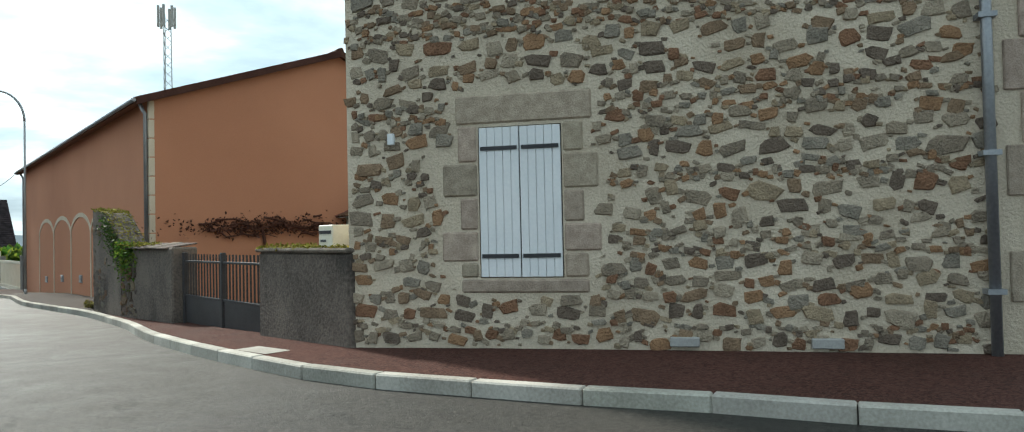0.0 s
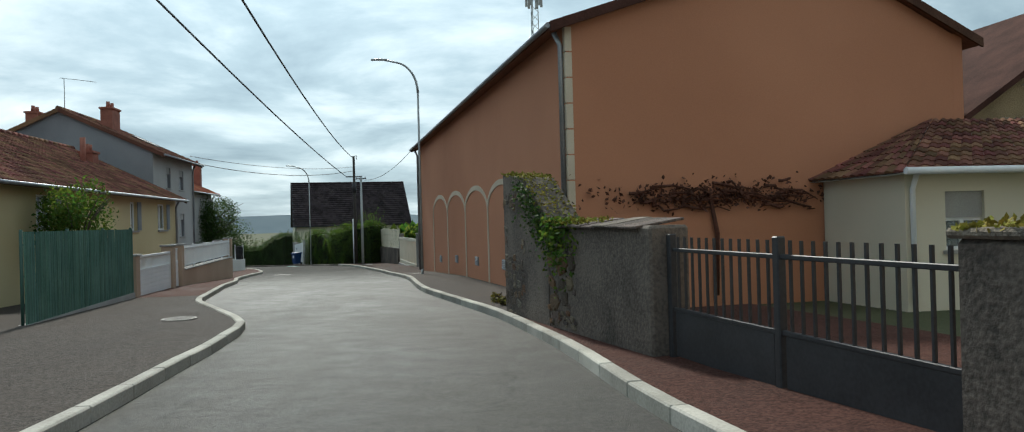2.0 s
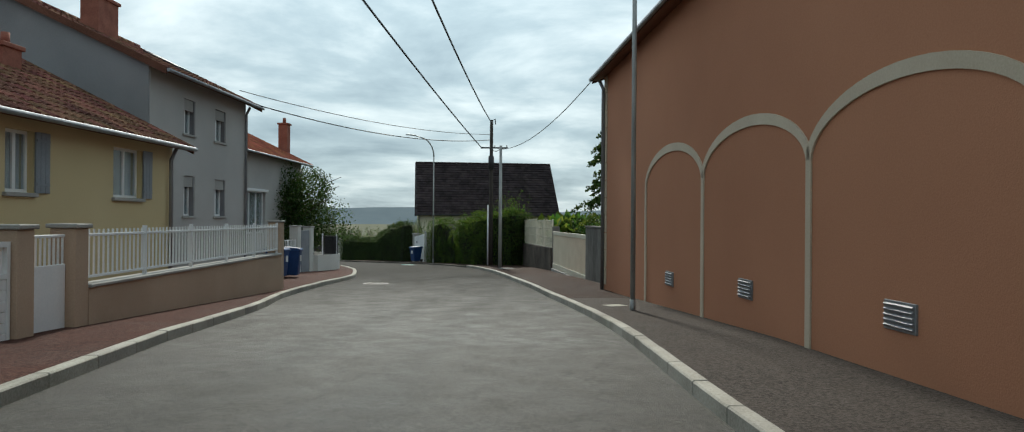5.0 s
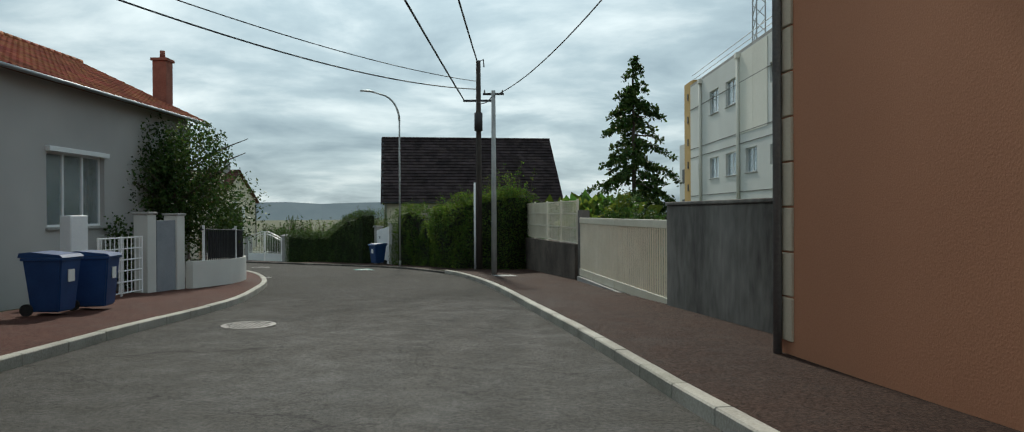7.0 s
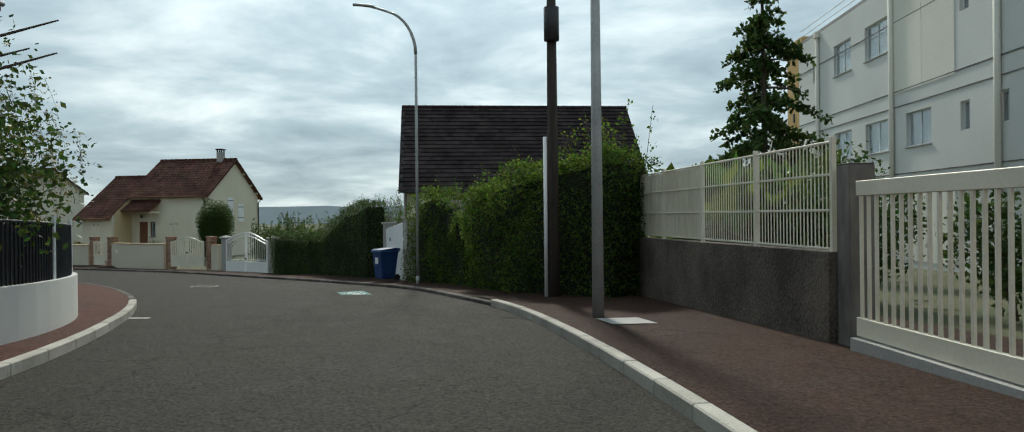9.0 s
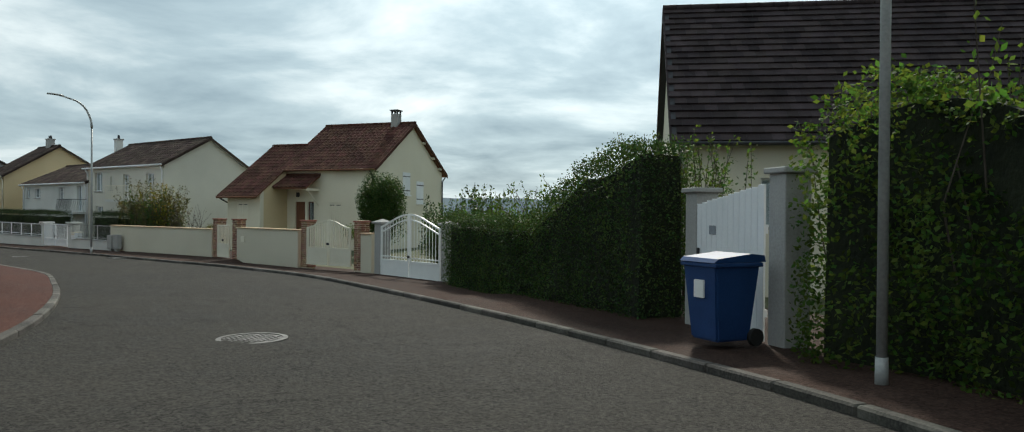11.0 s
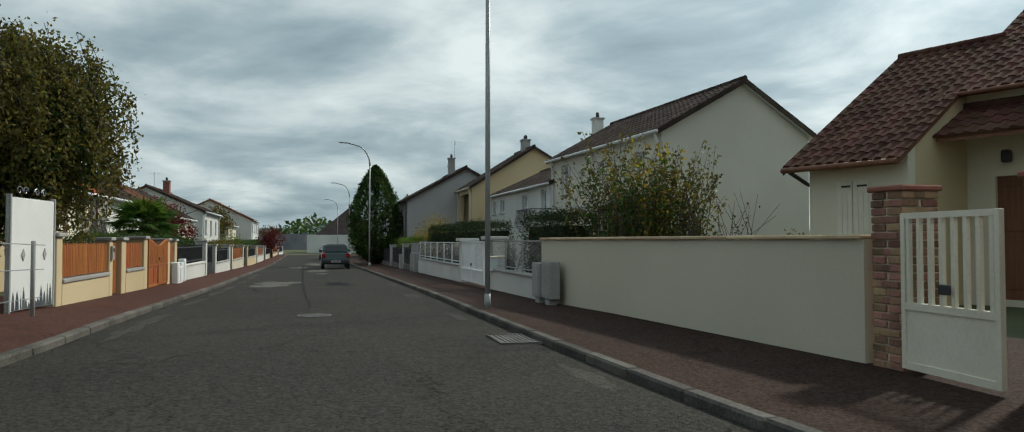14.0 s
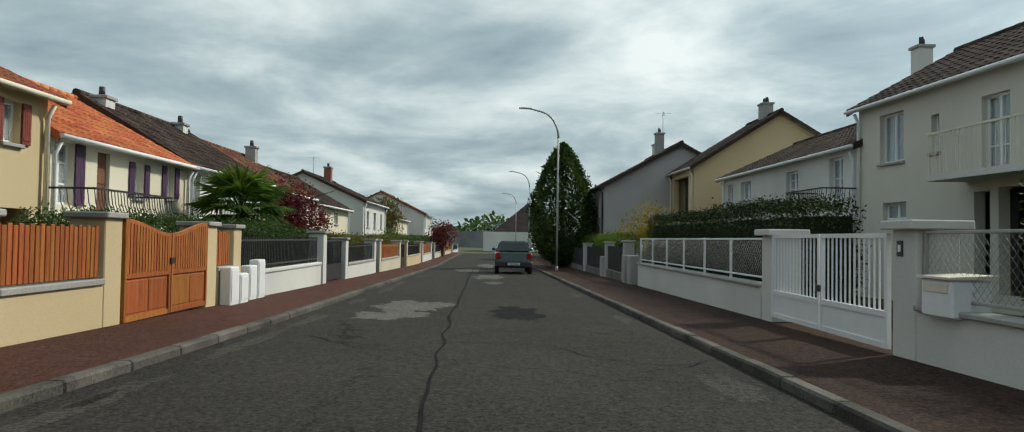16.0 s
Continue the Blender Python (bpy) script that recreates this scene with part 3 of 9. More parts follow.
bm = bmesh.new()
ring = [bm.verts.new((p.x, p.y, 0)) for p in RK] + [bm.verts.new((p.x, p.y, 0)) for p in reversed(LK)] + [bm.verts.new(q) for q in ((-60, -60, 0), (20, -60, 0), (24, -44, 0))]
edges = [bm.edges.new((ring[i], ring[(i + 1) % len(ring)])) for i in range(len(ring))]
bmesh.ops.triangle_fill(bm, edges=edges, use_beauty=True)
for v in bm.verts:
    v.co.z = gz(v.co.x, v.co.y)
road = tagged(part("road", bm, ASPHALT, None), "worn dark asphalt street with repairs, damp along its first stretch", "road", "", "structure")
for f in road.data.polygons:
    if f.normal.z < 0:
        road.data.flip_normals()
        break


def pavement(name, line, inner, outer, material, label, sign, deep=False):
    a, b = offset_line(line, inner * sign), offset_line(line, outer * sign)
    verts = [(p.x, p.y, gz(p.x, p.y) + (0.075 if p.y > 34 else 0.115)) for p in a] + [(p.x, p.y, gz(p.x, p.y) + (-0.13 if deep and -24 < p.x < -10 and p.y > 46 else 0.14)) for p in b] + [(p.x, p.y, gz(p.x, p.y) - 0.2) for p in b]
    n = len(a)
    faces = [(i, i + 1, n + i + 1, n + i) if sign < 0 else (i, n + i, n + i + 1, i + 1) for i in range(n - 1)] + [(n + i, n + i + 1, 2 * n + i + 1, 2 * n + i) for i in range(n - 1)]
    return tagged(raw(name, verts, faces, material, None), label, "pavement", "", "structure")


cut1 = min(range(len(RK)), key=lambda i: (RK[i] - Vector((3.35, -14))).length)
cut2 = min(range(len(RK)), key=lambda i: (RK[i] - Vector((1.5, 8))).length)
pavement("pavement_right_red", RK[:cut1 + 1], 0.13, 4.2, REDPAVE, "red asphalt pavement beside the stone house", 1)
pavement("pavement_right_grey", RK[cut1:cut2 + 1], 0.13, 3.0, GREYPAVE, "grey brown asphalt pavement along the orange wall", 1)
pavement("pavement_right_bend", RK[cut2:], 0.13, 4.9, BROWNPAVE, "worn brown asphalt pavement round the bend", 1, True)
cut3 = min(range(len(LK)), key=lambda i: (LK[i] - Vector((-3.3, -5))).length)
pavement("pavement_left_start", LK[:cut3 + 1], 0.13, 4.4, GREYPAVE, "grey brown pavement widening at the corner", -1)
pavement("pavement_left", LK[cut3:], 0.13, 3.2, REDPAVE, "red asphalt pavement along the garden walls", -1)

kerb_me = mesh_of(box(-0.497, -0.075, -0.2, 0.497, 0.075, 0.135, 0.015), KERB, "kerb_stone")
old_kerb_me = mesh_of(box(-0.497, -0.07, -0.2, 0.497, 0.07, 0.085, 0.02), OLDKERB, "kerb_stone")
for side, line, sign in (("right", RK, 1), ("left", LK, -1)):
    k = tagged(new("kerb_" + side), "row of pale concrete kerb stones", "kerb", "", "structure")
    mids = offset_line(line, 0.07 * sign)
    for p, q in list(zip(mids, mids[1:]))[:290]:
        c, d = (p + q) / 2, (q - p)
        z0, z1 = gz(p.x, p.y), gz(q.x, q.y)
        share("kerb_stone", old_kerb_me if c.y > 33 else kerb_me, k, Matrix.Translation((c.x, c.y, (z0 + z1) / 2 + random.uniform(-0.004, 0.004))) @ Matrix.Rotation(math.atan2(d.y, d.x), 4, "Z") @ Matrix.Rotation(-math.atan2(z1 - z0, d.length), 4, "Y") @ Matrix.Diagonal((d.length, 1, 1, 1)))


def road_patch(name, pts, material, label, up=0.006):
    bm = bmesh.new()
    bm.faces.new([bm.verts.new((x, y, gz(x, y) + up)) for x, y in pts])
    ob = part(name, bm, material, None)
    if ob.data.polygons[0].normal.z < 0:
        ob.data.flip_normals()
    return tagged(ob, label, "road repair", "", "structure")


GRIT = road_surface("gutter_grit", (0.024, 0.023, 0.021), (0.100, 0.094, 0.082), 0.0)
WORN = road_surface("worn_pale_asphalt", (0.045, 0.043, 0.039), (0.19, 0.183, 0.165), 0.3)


def blotch(name, x, y, long, wide, seed, material, label, up):
    """An irregular worn patch, its long side along the street."""
    r = random.Random(seed)
    pts = []
    for k in range(64):
        t = 2 * math.pi * k / 64
        q = 0.85 + 0.55 * noise.noise((math.cos(t) * 1.6, math.sin(t) * 1.6, seed)) + r.uniform(-0.13, 0.13)
        u, v = math.cos(t) * long * q, math.sin(t) * wide * q
        pts.append((x - 0.918 * u + 0.397 * v, y + 0.397 * u + 0.918 * v))
    road_patch(name, pts, material, label, up)


for k, q in enumerate(((-48.6, 62.2, 1.6, 0.8), (-46.8, 61.3, 0.9, 0.7), (-61.5, 69.4, 2.2, 0.7), (-70, 72.0, 2.6, 0.8), (-57.0, 67.6, 1.2, 0.3), (-78, 76.5, 3.0, 0.9))):
    blotch("road_patch_worn_%d" % k, *q, 40 + k, WORN, "pale worn patch in the road", 0.006)
for k, q in enumerate(((-43.2, 59.6, 2.3, 0.55), (-38.2, 60.2, 1.6, 0.5), (-29.4, 56.2, 1.9, 0.6), (-46.5, 63.4, 1.8, 0.5))):
    blotch("road_patch_dark_%d" % k, *q, 60 + k, PATCHED, "darker mended patch in the road", 0.005)
road_patch("pavement_plate_gate", [(3.98, -24.62), (4.3, -24.5), (4.16, -23.72), (3.84, -23.84)], KERB, "pale cover slab in the red pavement", 0.123)
road_patch("pavement_plate_wall", [(2.30, 5.35), (2.68, 5.62), (2.52, 6.02), (2.14, 5.75)], KERB, "pale square cover slab in the pavement", 0.127)
road_patch("pavement_plate_pole", [(-0.55, 28.2), (0.1, 28.3), (-0.1, 29.1), (-0.75, 29.0)], CONC, "pale cover slab in the pavement", 0.132)
for k in range(16):
    rk = random.Random(300 + k)
    p = ([q for q in LK if q.y > 53.5][k * 3 + rk.randint(0, 2)] if k < 11 else [q for q in RK if q.y > 57.5][(k - 11) * 6])
    off = 0.3 if k < 11 else -0.3
    blotch("road_gutter_dirt_%d" % k, p.x + 0.397 * off * rk.uniform(0.9, 1.3), p.y + 0.918 * off * rk.uniform(0.9, 1.3), rk.uniform(0.7, 1.5), rk.uniform(0.10, 0.18), 320 + k, GRIT, "dull grit washed along the kerb", 0.0045)
crack = bmesh.new()
for k in range(14):
    rk = random.Random(500 + k)
    x, y = rk.uniform(-58, -36), 0.0
    y = 59.2 - (x + 40) * 0.4325 + rk.uniform(-2.0, 2.6)
    a = rk.choice((0.35, 1.2, 2.74, 2.0)) + rk.uniform(-0.4, 0.4)
    for j in range(rk.randint(12, 26)):
        a += rk.uniform(-0.5, 0.5)
        x1, y1 = x + 0.13 * math.cos(a), y + 0.13 * math.sin(a)
        nx, ny, w = -math.sin(a), math.cos(a), rk.uniform(0.005, 0.011)
        crack.faces.new([crack.verts.new((u, v, gz(u, v) + 0.012)) for u, v in ((x - nx * w, y - ny * w), (x1 - nx * w, y1 - ny * w), (x1 + nx * w, y1 + ny * w), (x + nx * w, y + ny * w))])
        x, y = x1, y1
tagged(part("road_crack", crack, TAR, None, "", "stuff"), "fine branching cracks in the worn asphalt", "road crack", "", "structure")
bm = bmesh.new()
seam = [(-37.2, 58.5), (-39.08, 59.23), (-40.34, 59.73), (-42.48, 60.61), (-45.38, 61.78), (-49.42, 63.48), (-56.2, 66.34), (-65.8, 70.41), (-85, 78.7)]
seam = [(p.x + 0.03 * noise.noise((p.x * 1.3, p.y, 0)), p.y + 0.06 * noise.noise((p.x * 0.9, p.y, 3))) for p in smooth_line(seam, 0.25)]
for (a, b), (c, d) in zip(seam, seam[1:]):
    q = [(a - 0.006, b - 0.013), (c - 0.006, d - 0.013), (c + 0.006, d + 0.014), (a + 0.006, b + 0.014)]
    bm.faces.new([bm.verts.new((x, y, gz(x, y) + 0.016)) for x, y in q])
tagged(part("road_seam", bm, TAR, None), "dark tar seam along the road", "road seam", "", "structure")


def manhole(x, y, r=0.38):
    t = thing("manhole_cover", Matrix.Translation((x, y, gz(x, y) + 0.004)), "round cast-iron manhole cover set in the road", "manhole cover")
    bm = bmesh.new()
    for r0, r1, z in ((r * 0.86, r, 0.012),):
        n = 28
        ri = [[bm.verts.new((math.cos(2 * math.pi * k / n) * q, math.sin(2 * math.pi * k / n) * q, z)) for k in range(n)] for q in (r0, r1)]
        lo = [bm.verts.new((v.co.x, v.co.y, -0.03)) for v in ri[1]]
        for k in range(n):
            bm.faces.new((ri[0][k], ri[0][(k + 1) % n], ri[1][(k + 1) % n], ri[1][k]))
            bm.faces.new((ri[1][k], ri[1][(k + 1) % n], lo[(k + 1) % n], lo[k]))
    part("rim", bm, IRON, t, "worn iron rim")
    bm = bmesh.new()
    top = [bm.verts.new((math.cos(2 * math.pi * k / 28) * r * 0.86, math.sin(2 * math.pi * k / 28) * r * 0.86, 0.004)) for k in range(28)]
    bm.faces.new(top)
    for i in range(-4, 5):
        for j in range(-4, 5):
            if math.hypot(i, j) < 4.3:
                box(i * r * 0.18 - 0.018, j * r * 0.18 - 0.018, 0.003, i * r * 0.18 + 0.018, j * r * 0.18 + 0.018, 0.011, 0, bm)
    part("lid", bm, IRON, t, "studded iron lid")


for q in ((-4.3, 15.7, 0.42), (-12.2, 40.8, 0.42), (-35.6, 57.85, 0.27), (-2.3, -11.6, 0.3)):
    manhole(*q)
bpy.data.objects["manhole_cover.003"].location.z += 0.125
grate = thing("drain_grate", at((-31.2, 58.5), (-33.2, 59.4), gz(-31, 58) + 0.006), "rusty iron gutter grate in the road", "drain grate")
part("rim", (lambda b: (box(-0.43, -0.275, -0.02, 0.43, -0.25, 0.014, 0, b), box(-0.43, 0.25, -0.02, 0.43, 0.275, 0.014, 0, b), box(-0.43, -0.25, -0.02, -0.4, 0.25, 0.014, 0, b), box(0.4, -0.25, -0.02, 0.43, 0.25, 0.014, 0, b), b)[-1])(bmesh.new()), DARKCONC, grate, "worn concrete frame")
bar_me = mesh_of(box(-0.4, -0.014, -0.02, 0.4, 0.014, 0.008), IRON)
for i in range(9):
    share("bar", bar_me, grate, Matrix.Translation((0, -0.22 + i * 0.055, 0)))
bike = thing("cycle_marking", at((-6.4, 36.6), (-7.0, 37.9), gz(-6.4, 36.6) + 0.008), "white painted bicycle sign on a turquoise square on the road", "road marking")
part("field", box(-0.55, -0.35, 0, 0.55, 0.35, 0.002), mk("turquoise_paint", (0.05, 0.17, 0.16), (0.09, 0.23, 0.21), 0.8, 4, 60, 0.3, 0.003), bike)
bm = bmesh.new()
for cx in (-0.22, 0.22):
    for k in range(14):
        a, b = 2 * math.pi * k / 14, 2 * math.pi * (k + 1) / 14
        bm.faces.new([bm.verts.new((cx + math.cos(t) * r, math.sin(t) * r - 0.08, 0.004)) for t, r in ((a, 0.13), (b, 0.13), (b, 0.17), (a, 0.17))])
for p, q in (((-0.22, -0.08), (-0.05, 0.14)), ((-0.05, 0.14), (0.18, 0.14)), ((0.22, -0.08), (0.16, 0.22)), ((-0.22, -0.08), (0.0, -0.08)), ((0.0, -0.08), (0.17, 0.14)), ((0.08, 0.22), (0.22, 0.22))):
    d = (Vector(q) - Vector(p)).normalized() * 0.02
    bm.faces.new([bm.verts.new((x, y, 0.0045)) for x, y in ((p[0] - d.y, p[1] + d.x), (q[0] - d.y, q[1] + d.x), (q[0] + d.y, q[1] - d.x), (p[0] + d.y, p[1] - d.x))])
part("bicycle", bm, ROADPAINT, bike, "white painted bicycle outline")
sign2 = thing("road_arrow", at((-8.9, 30.5), (-10, 30.5), gz(-8.9, 30.5) + 0.008), "small worn white painted mark on the road", "road marking")
part("mark", slab([(-0.4, -0.06), (0.1, -0.06), (0.1, -0.2), (0.45, 0), (0.1, 0.2), (0.1, 0.06), (-0.4, 0.06)], "z", 0, 0.002), ROADPAINT, sign2)

# far hills, with the haze of distance put into their colour
bm = bmesh.new()
top, low = [], []
for i in range(61):
    a = radians(-40 + 140 * i / 60)
    h = 16 + 9 * noise.noise((i * 0.17, 3, 0)) + 4 * noise.noise((i * 0.6, 9, 0))
    top.append(bm.verts.new((-math.sin(a) * 1200, math.cos(a) * 1200, h)))
    low.append(bm.verts.new((-math.sin(a) * 1100, math.cos(a) * 1100, -20)))
for i in range(60):
    bm.faces.new((low[i], low[i + 1], top[i + 1], top[i]))
tagged(part("backdrop_hills", bm, HAZEBLUE, None), "low hills in the distance, haze painted in as blue-green", "hills", "", "structure")


# ---- parts that recur ----
def window(parent, x0, x1, z0, z1, y=0.12, frame_mat=None, curtain=True, bars=1, cross=0, name="window", sill=True, depth=0.2):
    """A glazed window in an opening of a wall whose outer face is y = 0."""
    fm = frame_mat or WHITEP
    w = 0.055
    bm = bmesh.new()
    ring = [[bm.verts.new((a, yy, c)) for a, c in q] for yy in (y, y + 0.06) for q in (((x0, z0), (x1, z0), (x1, z1), (x0, z1)), ((x0 + w, z0 + w), (x1 - w, z0 + w), (x1 - w, z1 - w), (x0 + w, z1 - w)))]
    for k in range(4):
        j = (k + 1) % 4
        for p, q in ((0, 1), (1, 3), (3, 2), (2, 0)):
            bm.faces.new((ring[p][k], ring[p][j], ring[q][j], ring[q][k]))
    win = part(name, bm, fm, parent, "")
    for i in range(bars):
        c = x0 + (x1 - x0) * (i + 1) / (bars + 1)
        part("mullion", box(c - 0.035, y - 0.01, z0 + w, c + 0.035, y + 0.05, z1 - w), fm, win)
    for i in range(cross):
        c = z0 + (z1 - z0) * (i + 1) / (cross + 1)
        part("glazing_bar", box(x0 + w, y + 0.005, c - 0.015, x1 - w, y + 0.045, c + 0.015), fm, win)
    pane = part("pane", box(x0 + w, y + 0.025, z0 + w, x1 - w, y + 0.031, z1 - w), GLASS, win, "clear window pane")
    pane.visible_shadow = False
    if curtain:
        n = 14
        vs = [(x0 + (x1 - x0) * i / n, y + 0.12 + 0.02 * math.sin(i * 2.3), z) for z in (z0, z1) for i in range(n + 1)]
        raw("curtain", vs, [(i, i + 1, n + 2 + i, n + 1 + i) for i in range(n)], CURTAIN, win, "white net curtain")
    else:
        # no real blind: a dark sheet whose colour plays the unlit room
        part("blind", box(x0, y + 0.3, z0, x1, y + 0.32, z1), INSIDE, win, "dark sheet painted as the unlit room behind")
    if sill:
        part("sill", box(x0 - 0.06, -0.07, z0 - 0.07, x1 + 0.06, y, z0 - 0.002, 0.01), CONC, parent, "stone window sill")
    return win


def boards(parent, x0, x1, z0, z1, y, material, n=5, name="shutter", label="", strap=None):
    """A shutter leaf of upright boards, with two battens or strap hinges."""
    w = (x1 - x0) / n
    leaf = part(name, box(x0 + 0.004, y - 0.014, z0 + 0.004, x1 - 0.004, y, z1 - 0.004), material, parent, label)
    me = mesh_of(box(0.003, -0.03, z0, w - 0.003, -0.014, z1, 0.004), material, "board")
    for i in range(n):
        share("board", me, leaf, Matrix.Translation((x0 + i * w, y, 0)))
    for c in (z0 + (z1 - z0) * 0.14, z0 + (z1 - z0) * 0.86):
        part("hinge", box(x0 + 0.02, y - 0.042, c - 0.022, x1 - 0.02, y - 0.029, c + 0.022), strap or material, leaf)
    return leaf


def roof(parent, L, D, eave, ridge, material, over=0.35, side=0.25, split=0.5, wide=0.28, tall=0.36, roll=0.035, lift=0.05, thick=0.09, trim=None, x0=0.0, back=True, verge=True, lip=0.02):
    """A saddle roof over x 0..L, y 0..D, with separate tiles on both slopes."""
    ry = D * split
    k = (ridge - eave) / ry
    kb = (ridge - eave) / (D - ry)
    ez, bz = eave - k * over, eave - kb * over
    a, b = x0 - side, x0 + L + side
    for nm, ye, ze in (("front", -over, ez), ("back", D + over, bz)):
        bm = bmesh.new()
        slab([(ye, ze - thick), (ry, ridge - thick), (ry, ridge), (ye, ze)], "x", a + 0.01, b - 0.01, bm)
        part("roof_deck", bm, trim or BROWNWOOD, parent, "wooden roof underside")
        if nm == "back" and not back:
            continue
        v, f = tile_field((a, ye, ze), (b, ye, ze), (b, ry, ridge), (a, ry, ridge), wide, tall, 0.012, roll, lip)
        raw("roof_tiles", v, f, material, parent, "overlapping roof tiles", "stuff")
    bm = bmesh.new()
    n = max(2, int((b - a) / 0.4))
    for i in range(n):
        rod([(a + (b - a) * i / n, ry, ridge + 0.03), (a + (b - a) * (i + 1.06) / n, ry, ridge + 0.045)], 0.1, 0.09, 8, bm)
    part("ridge_tiles", bm, material, parent, "row of rounded ridge tiles", "stuff")
    bm = bmesh.new()
    rod([(a, -over - 0.05, ez - 0.03), (b, -over - 0.05, ez - 0.03)], 0.048, 0.048, 8, bm)
    part("gutter", bm, trim or ZINC, parent, "half-round gutter")
    if verge:
        for xx in (a, b):
            bm = bmesh.new()
            slab([(-over, ez - thick - 0.05), (ry, ridge - thick - 0.05), (ry, ridge + 0.05), (-over, ez + 0.05)], "x", xx - 0.02, xx + 0.03, bm)
            slab([(D + over, bz - thick - 0.05), (ry, ridge - thick - 0.05), (ry, ridge + 0.05), (D + over, bz + 0.05)], "x", xx - 0.02, xx + 0.03, bm)
            part("verge", bm, material, parent, "tile verge")


def chimney(parent, x, y, z0, z1, w=0.6, d=0.45, material=None, pots=1, cap=True):
    bm = box(x - w / 2, y - d / 2, z0, x + w / 2, y + d / 2, z1, 0.01)
    c = part("chimney", bm, material or BRICK, parent, "chimney stack")
    if cap:
        part("cap", box(x - w / 2 - 0.05, y - d / 2 - 0.05, z1, x + w / 2 + 0.05, y + d / 2 + 0.05, z1 + 0.09, 0.01), CONC if material else BRICK, c, "chimney cap")
    for i in range(pots):
        px = x + (i - (pots - 1) / 2) * w * 0.5
        part("pot", rod([(px, y, z1 + 0.08), (px, y, z1 + 0.36)], 0.09, 0.08, 10), material and DARKMETAL or BRICK, c, "chimney pot")


def shell_walls(parent, L, D, eave, ridge, material, holes=(), split=0.5, th=0.25):
    """Four walls with gables, hollow inside; holes in the front wall (y = 0)."""
    part("front_wall", pierced(L, -0.6, eave, th, holes), material, parent, "front wall")
    part("back_wall", box(0, D - th, -0.6, L, D, eave), material, parent, "back wall")
    g = [(th, -0.6), (D - th, -0.6), (D - th, eave + 0.0), (D * split, ridge - 0.1), (th, eave + 0.0)]
    for x in (0.002, L - th - 0.002):
        part("gable_wall", slab(g, "x", x, x + th), material, parent, "gable wall")
    part("floor_slab", box(th, th, 0.0, L - th, D - th, 0.05), INSIDE, parent, "inner floor")


def downpipe(parent, x, y, z0, z1, material=None, r=0.045):
    part("downpipe", rod([(x, y - 0.12, z1), (x, y, z1 - 0.25), (x, y, z0)], r, r, 8), material or ZINC, parent, "rainwater downpipe")


def gate_pillar(m, w, h, material, label, cap_mat=None, capw=0.06, caph=0.08, group="", name="gate_pillar", pointed=0.0):
    """A pillar standing with its street face on y = 0 at x 0..w."""
    p = thing(name, m, label, "pillar", group)
    part("shaft", box(0, 0, -0.3, w, w, h, 0.012), material, p)
    bm = box(-capw, -capw, h, w + capw, w + capw, h + caph, 0.012)
    if pointed:
        v = [bm.verts.new((x, y, h + caph)) for x, y in ((-capw, -capw), (w + capw, -capw), (w + capw, w + capw), (-capw, w + capw))]
        t = bm.verts.new((w / 2, w / 2, h + caph + pointed))
        for i in range(4):
            bm.faces.new((v[i], v[(i + 1) % 4], t))
    part("cap", bm, cap_mat or material, p, "overhanging cap")
    return p


def garden_wall(m, L, h, material, label, cap_mat=None, capw=0.04, caph=0.06, th=0.2, name="garden_wall"):
    w = thing(name, m, label, "wall")
    part("body", box(0, 0, -0.3, L, th, h), material, w)
    if cap_mat:
        part("coping", box(-0.0, -capw, h, L, th + capw, h + caph, 0.01), cap_mat, w, "coping along the top")
    return w


def pickets(t, L, z0, z1, gap, w, d, material, y=0.0, top=None, name="baluster", x0=0.0):
    """Single upright bars, each its own piece; top(x) may raise the head."""
    cache = {}
    n = max(2, int(round(L / gap)))
    for i in range(n + 1):
        x = x0 + L * i / n
        zt = z1 if top is None else top(x)
        h = round(zt - z0, 2)
        if h not in cache:
            cache[h] = mesh_of(box(-w / 2, -d / 2, 0, w / 2, d / 2, h), material, name)
        share(name, cache[h], t, Matrix.Translation((x, y, z0)))


def rail(t, x0, x1, z, material, h=0.05, d=0.04, y=0.0, name="rail"):
    part(name, box(x0, y - d / 2, z - h / 2, x1, y + d / 2, z + h / 2, 0.006), material, t)


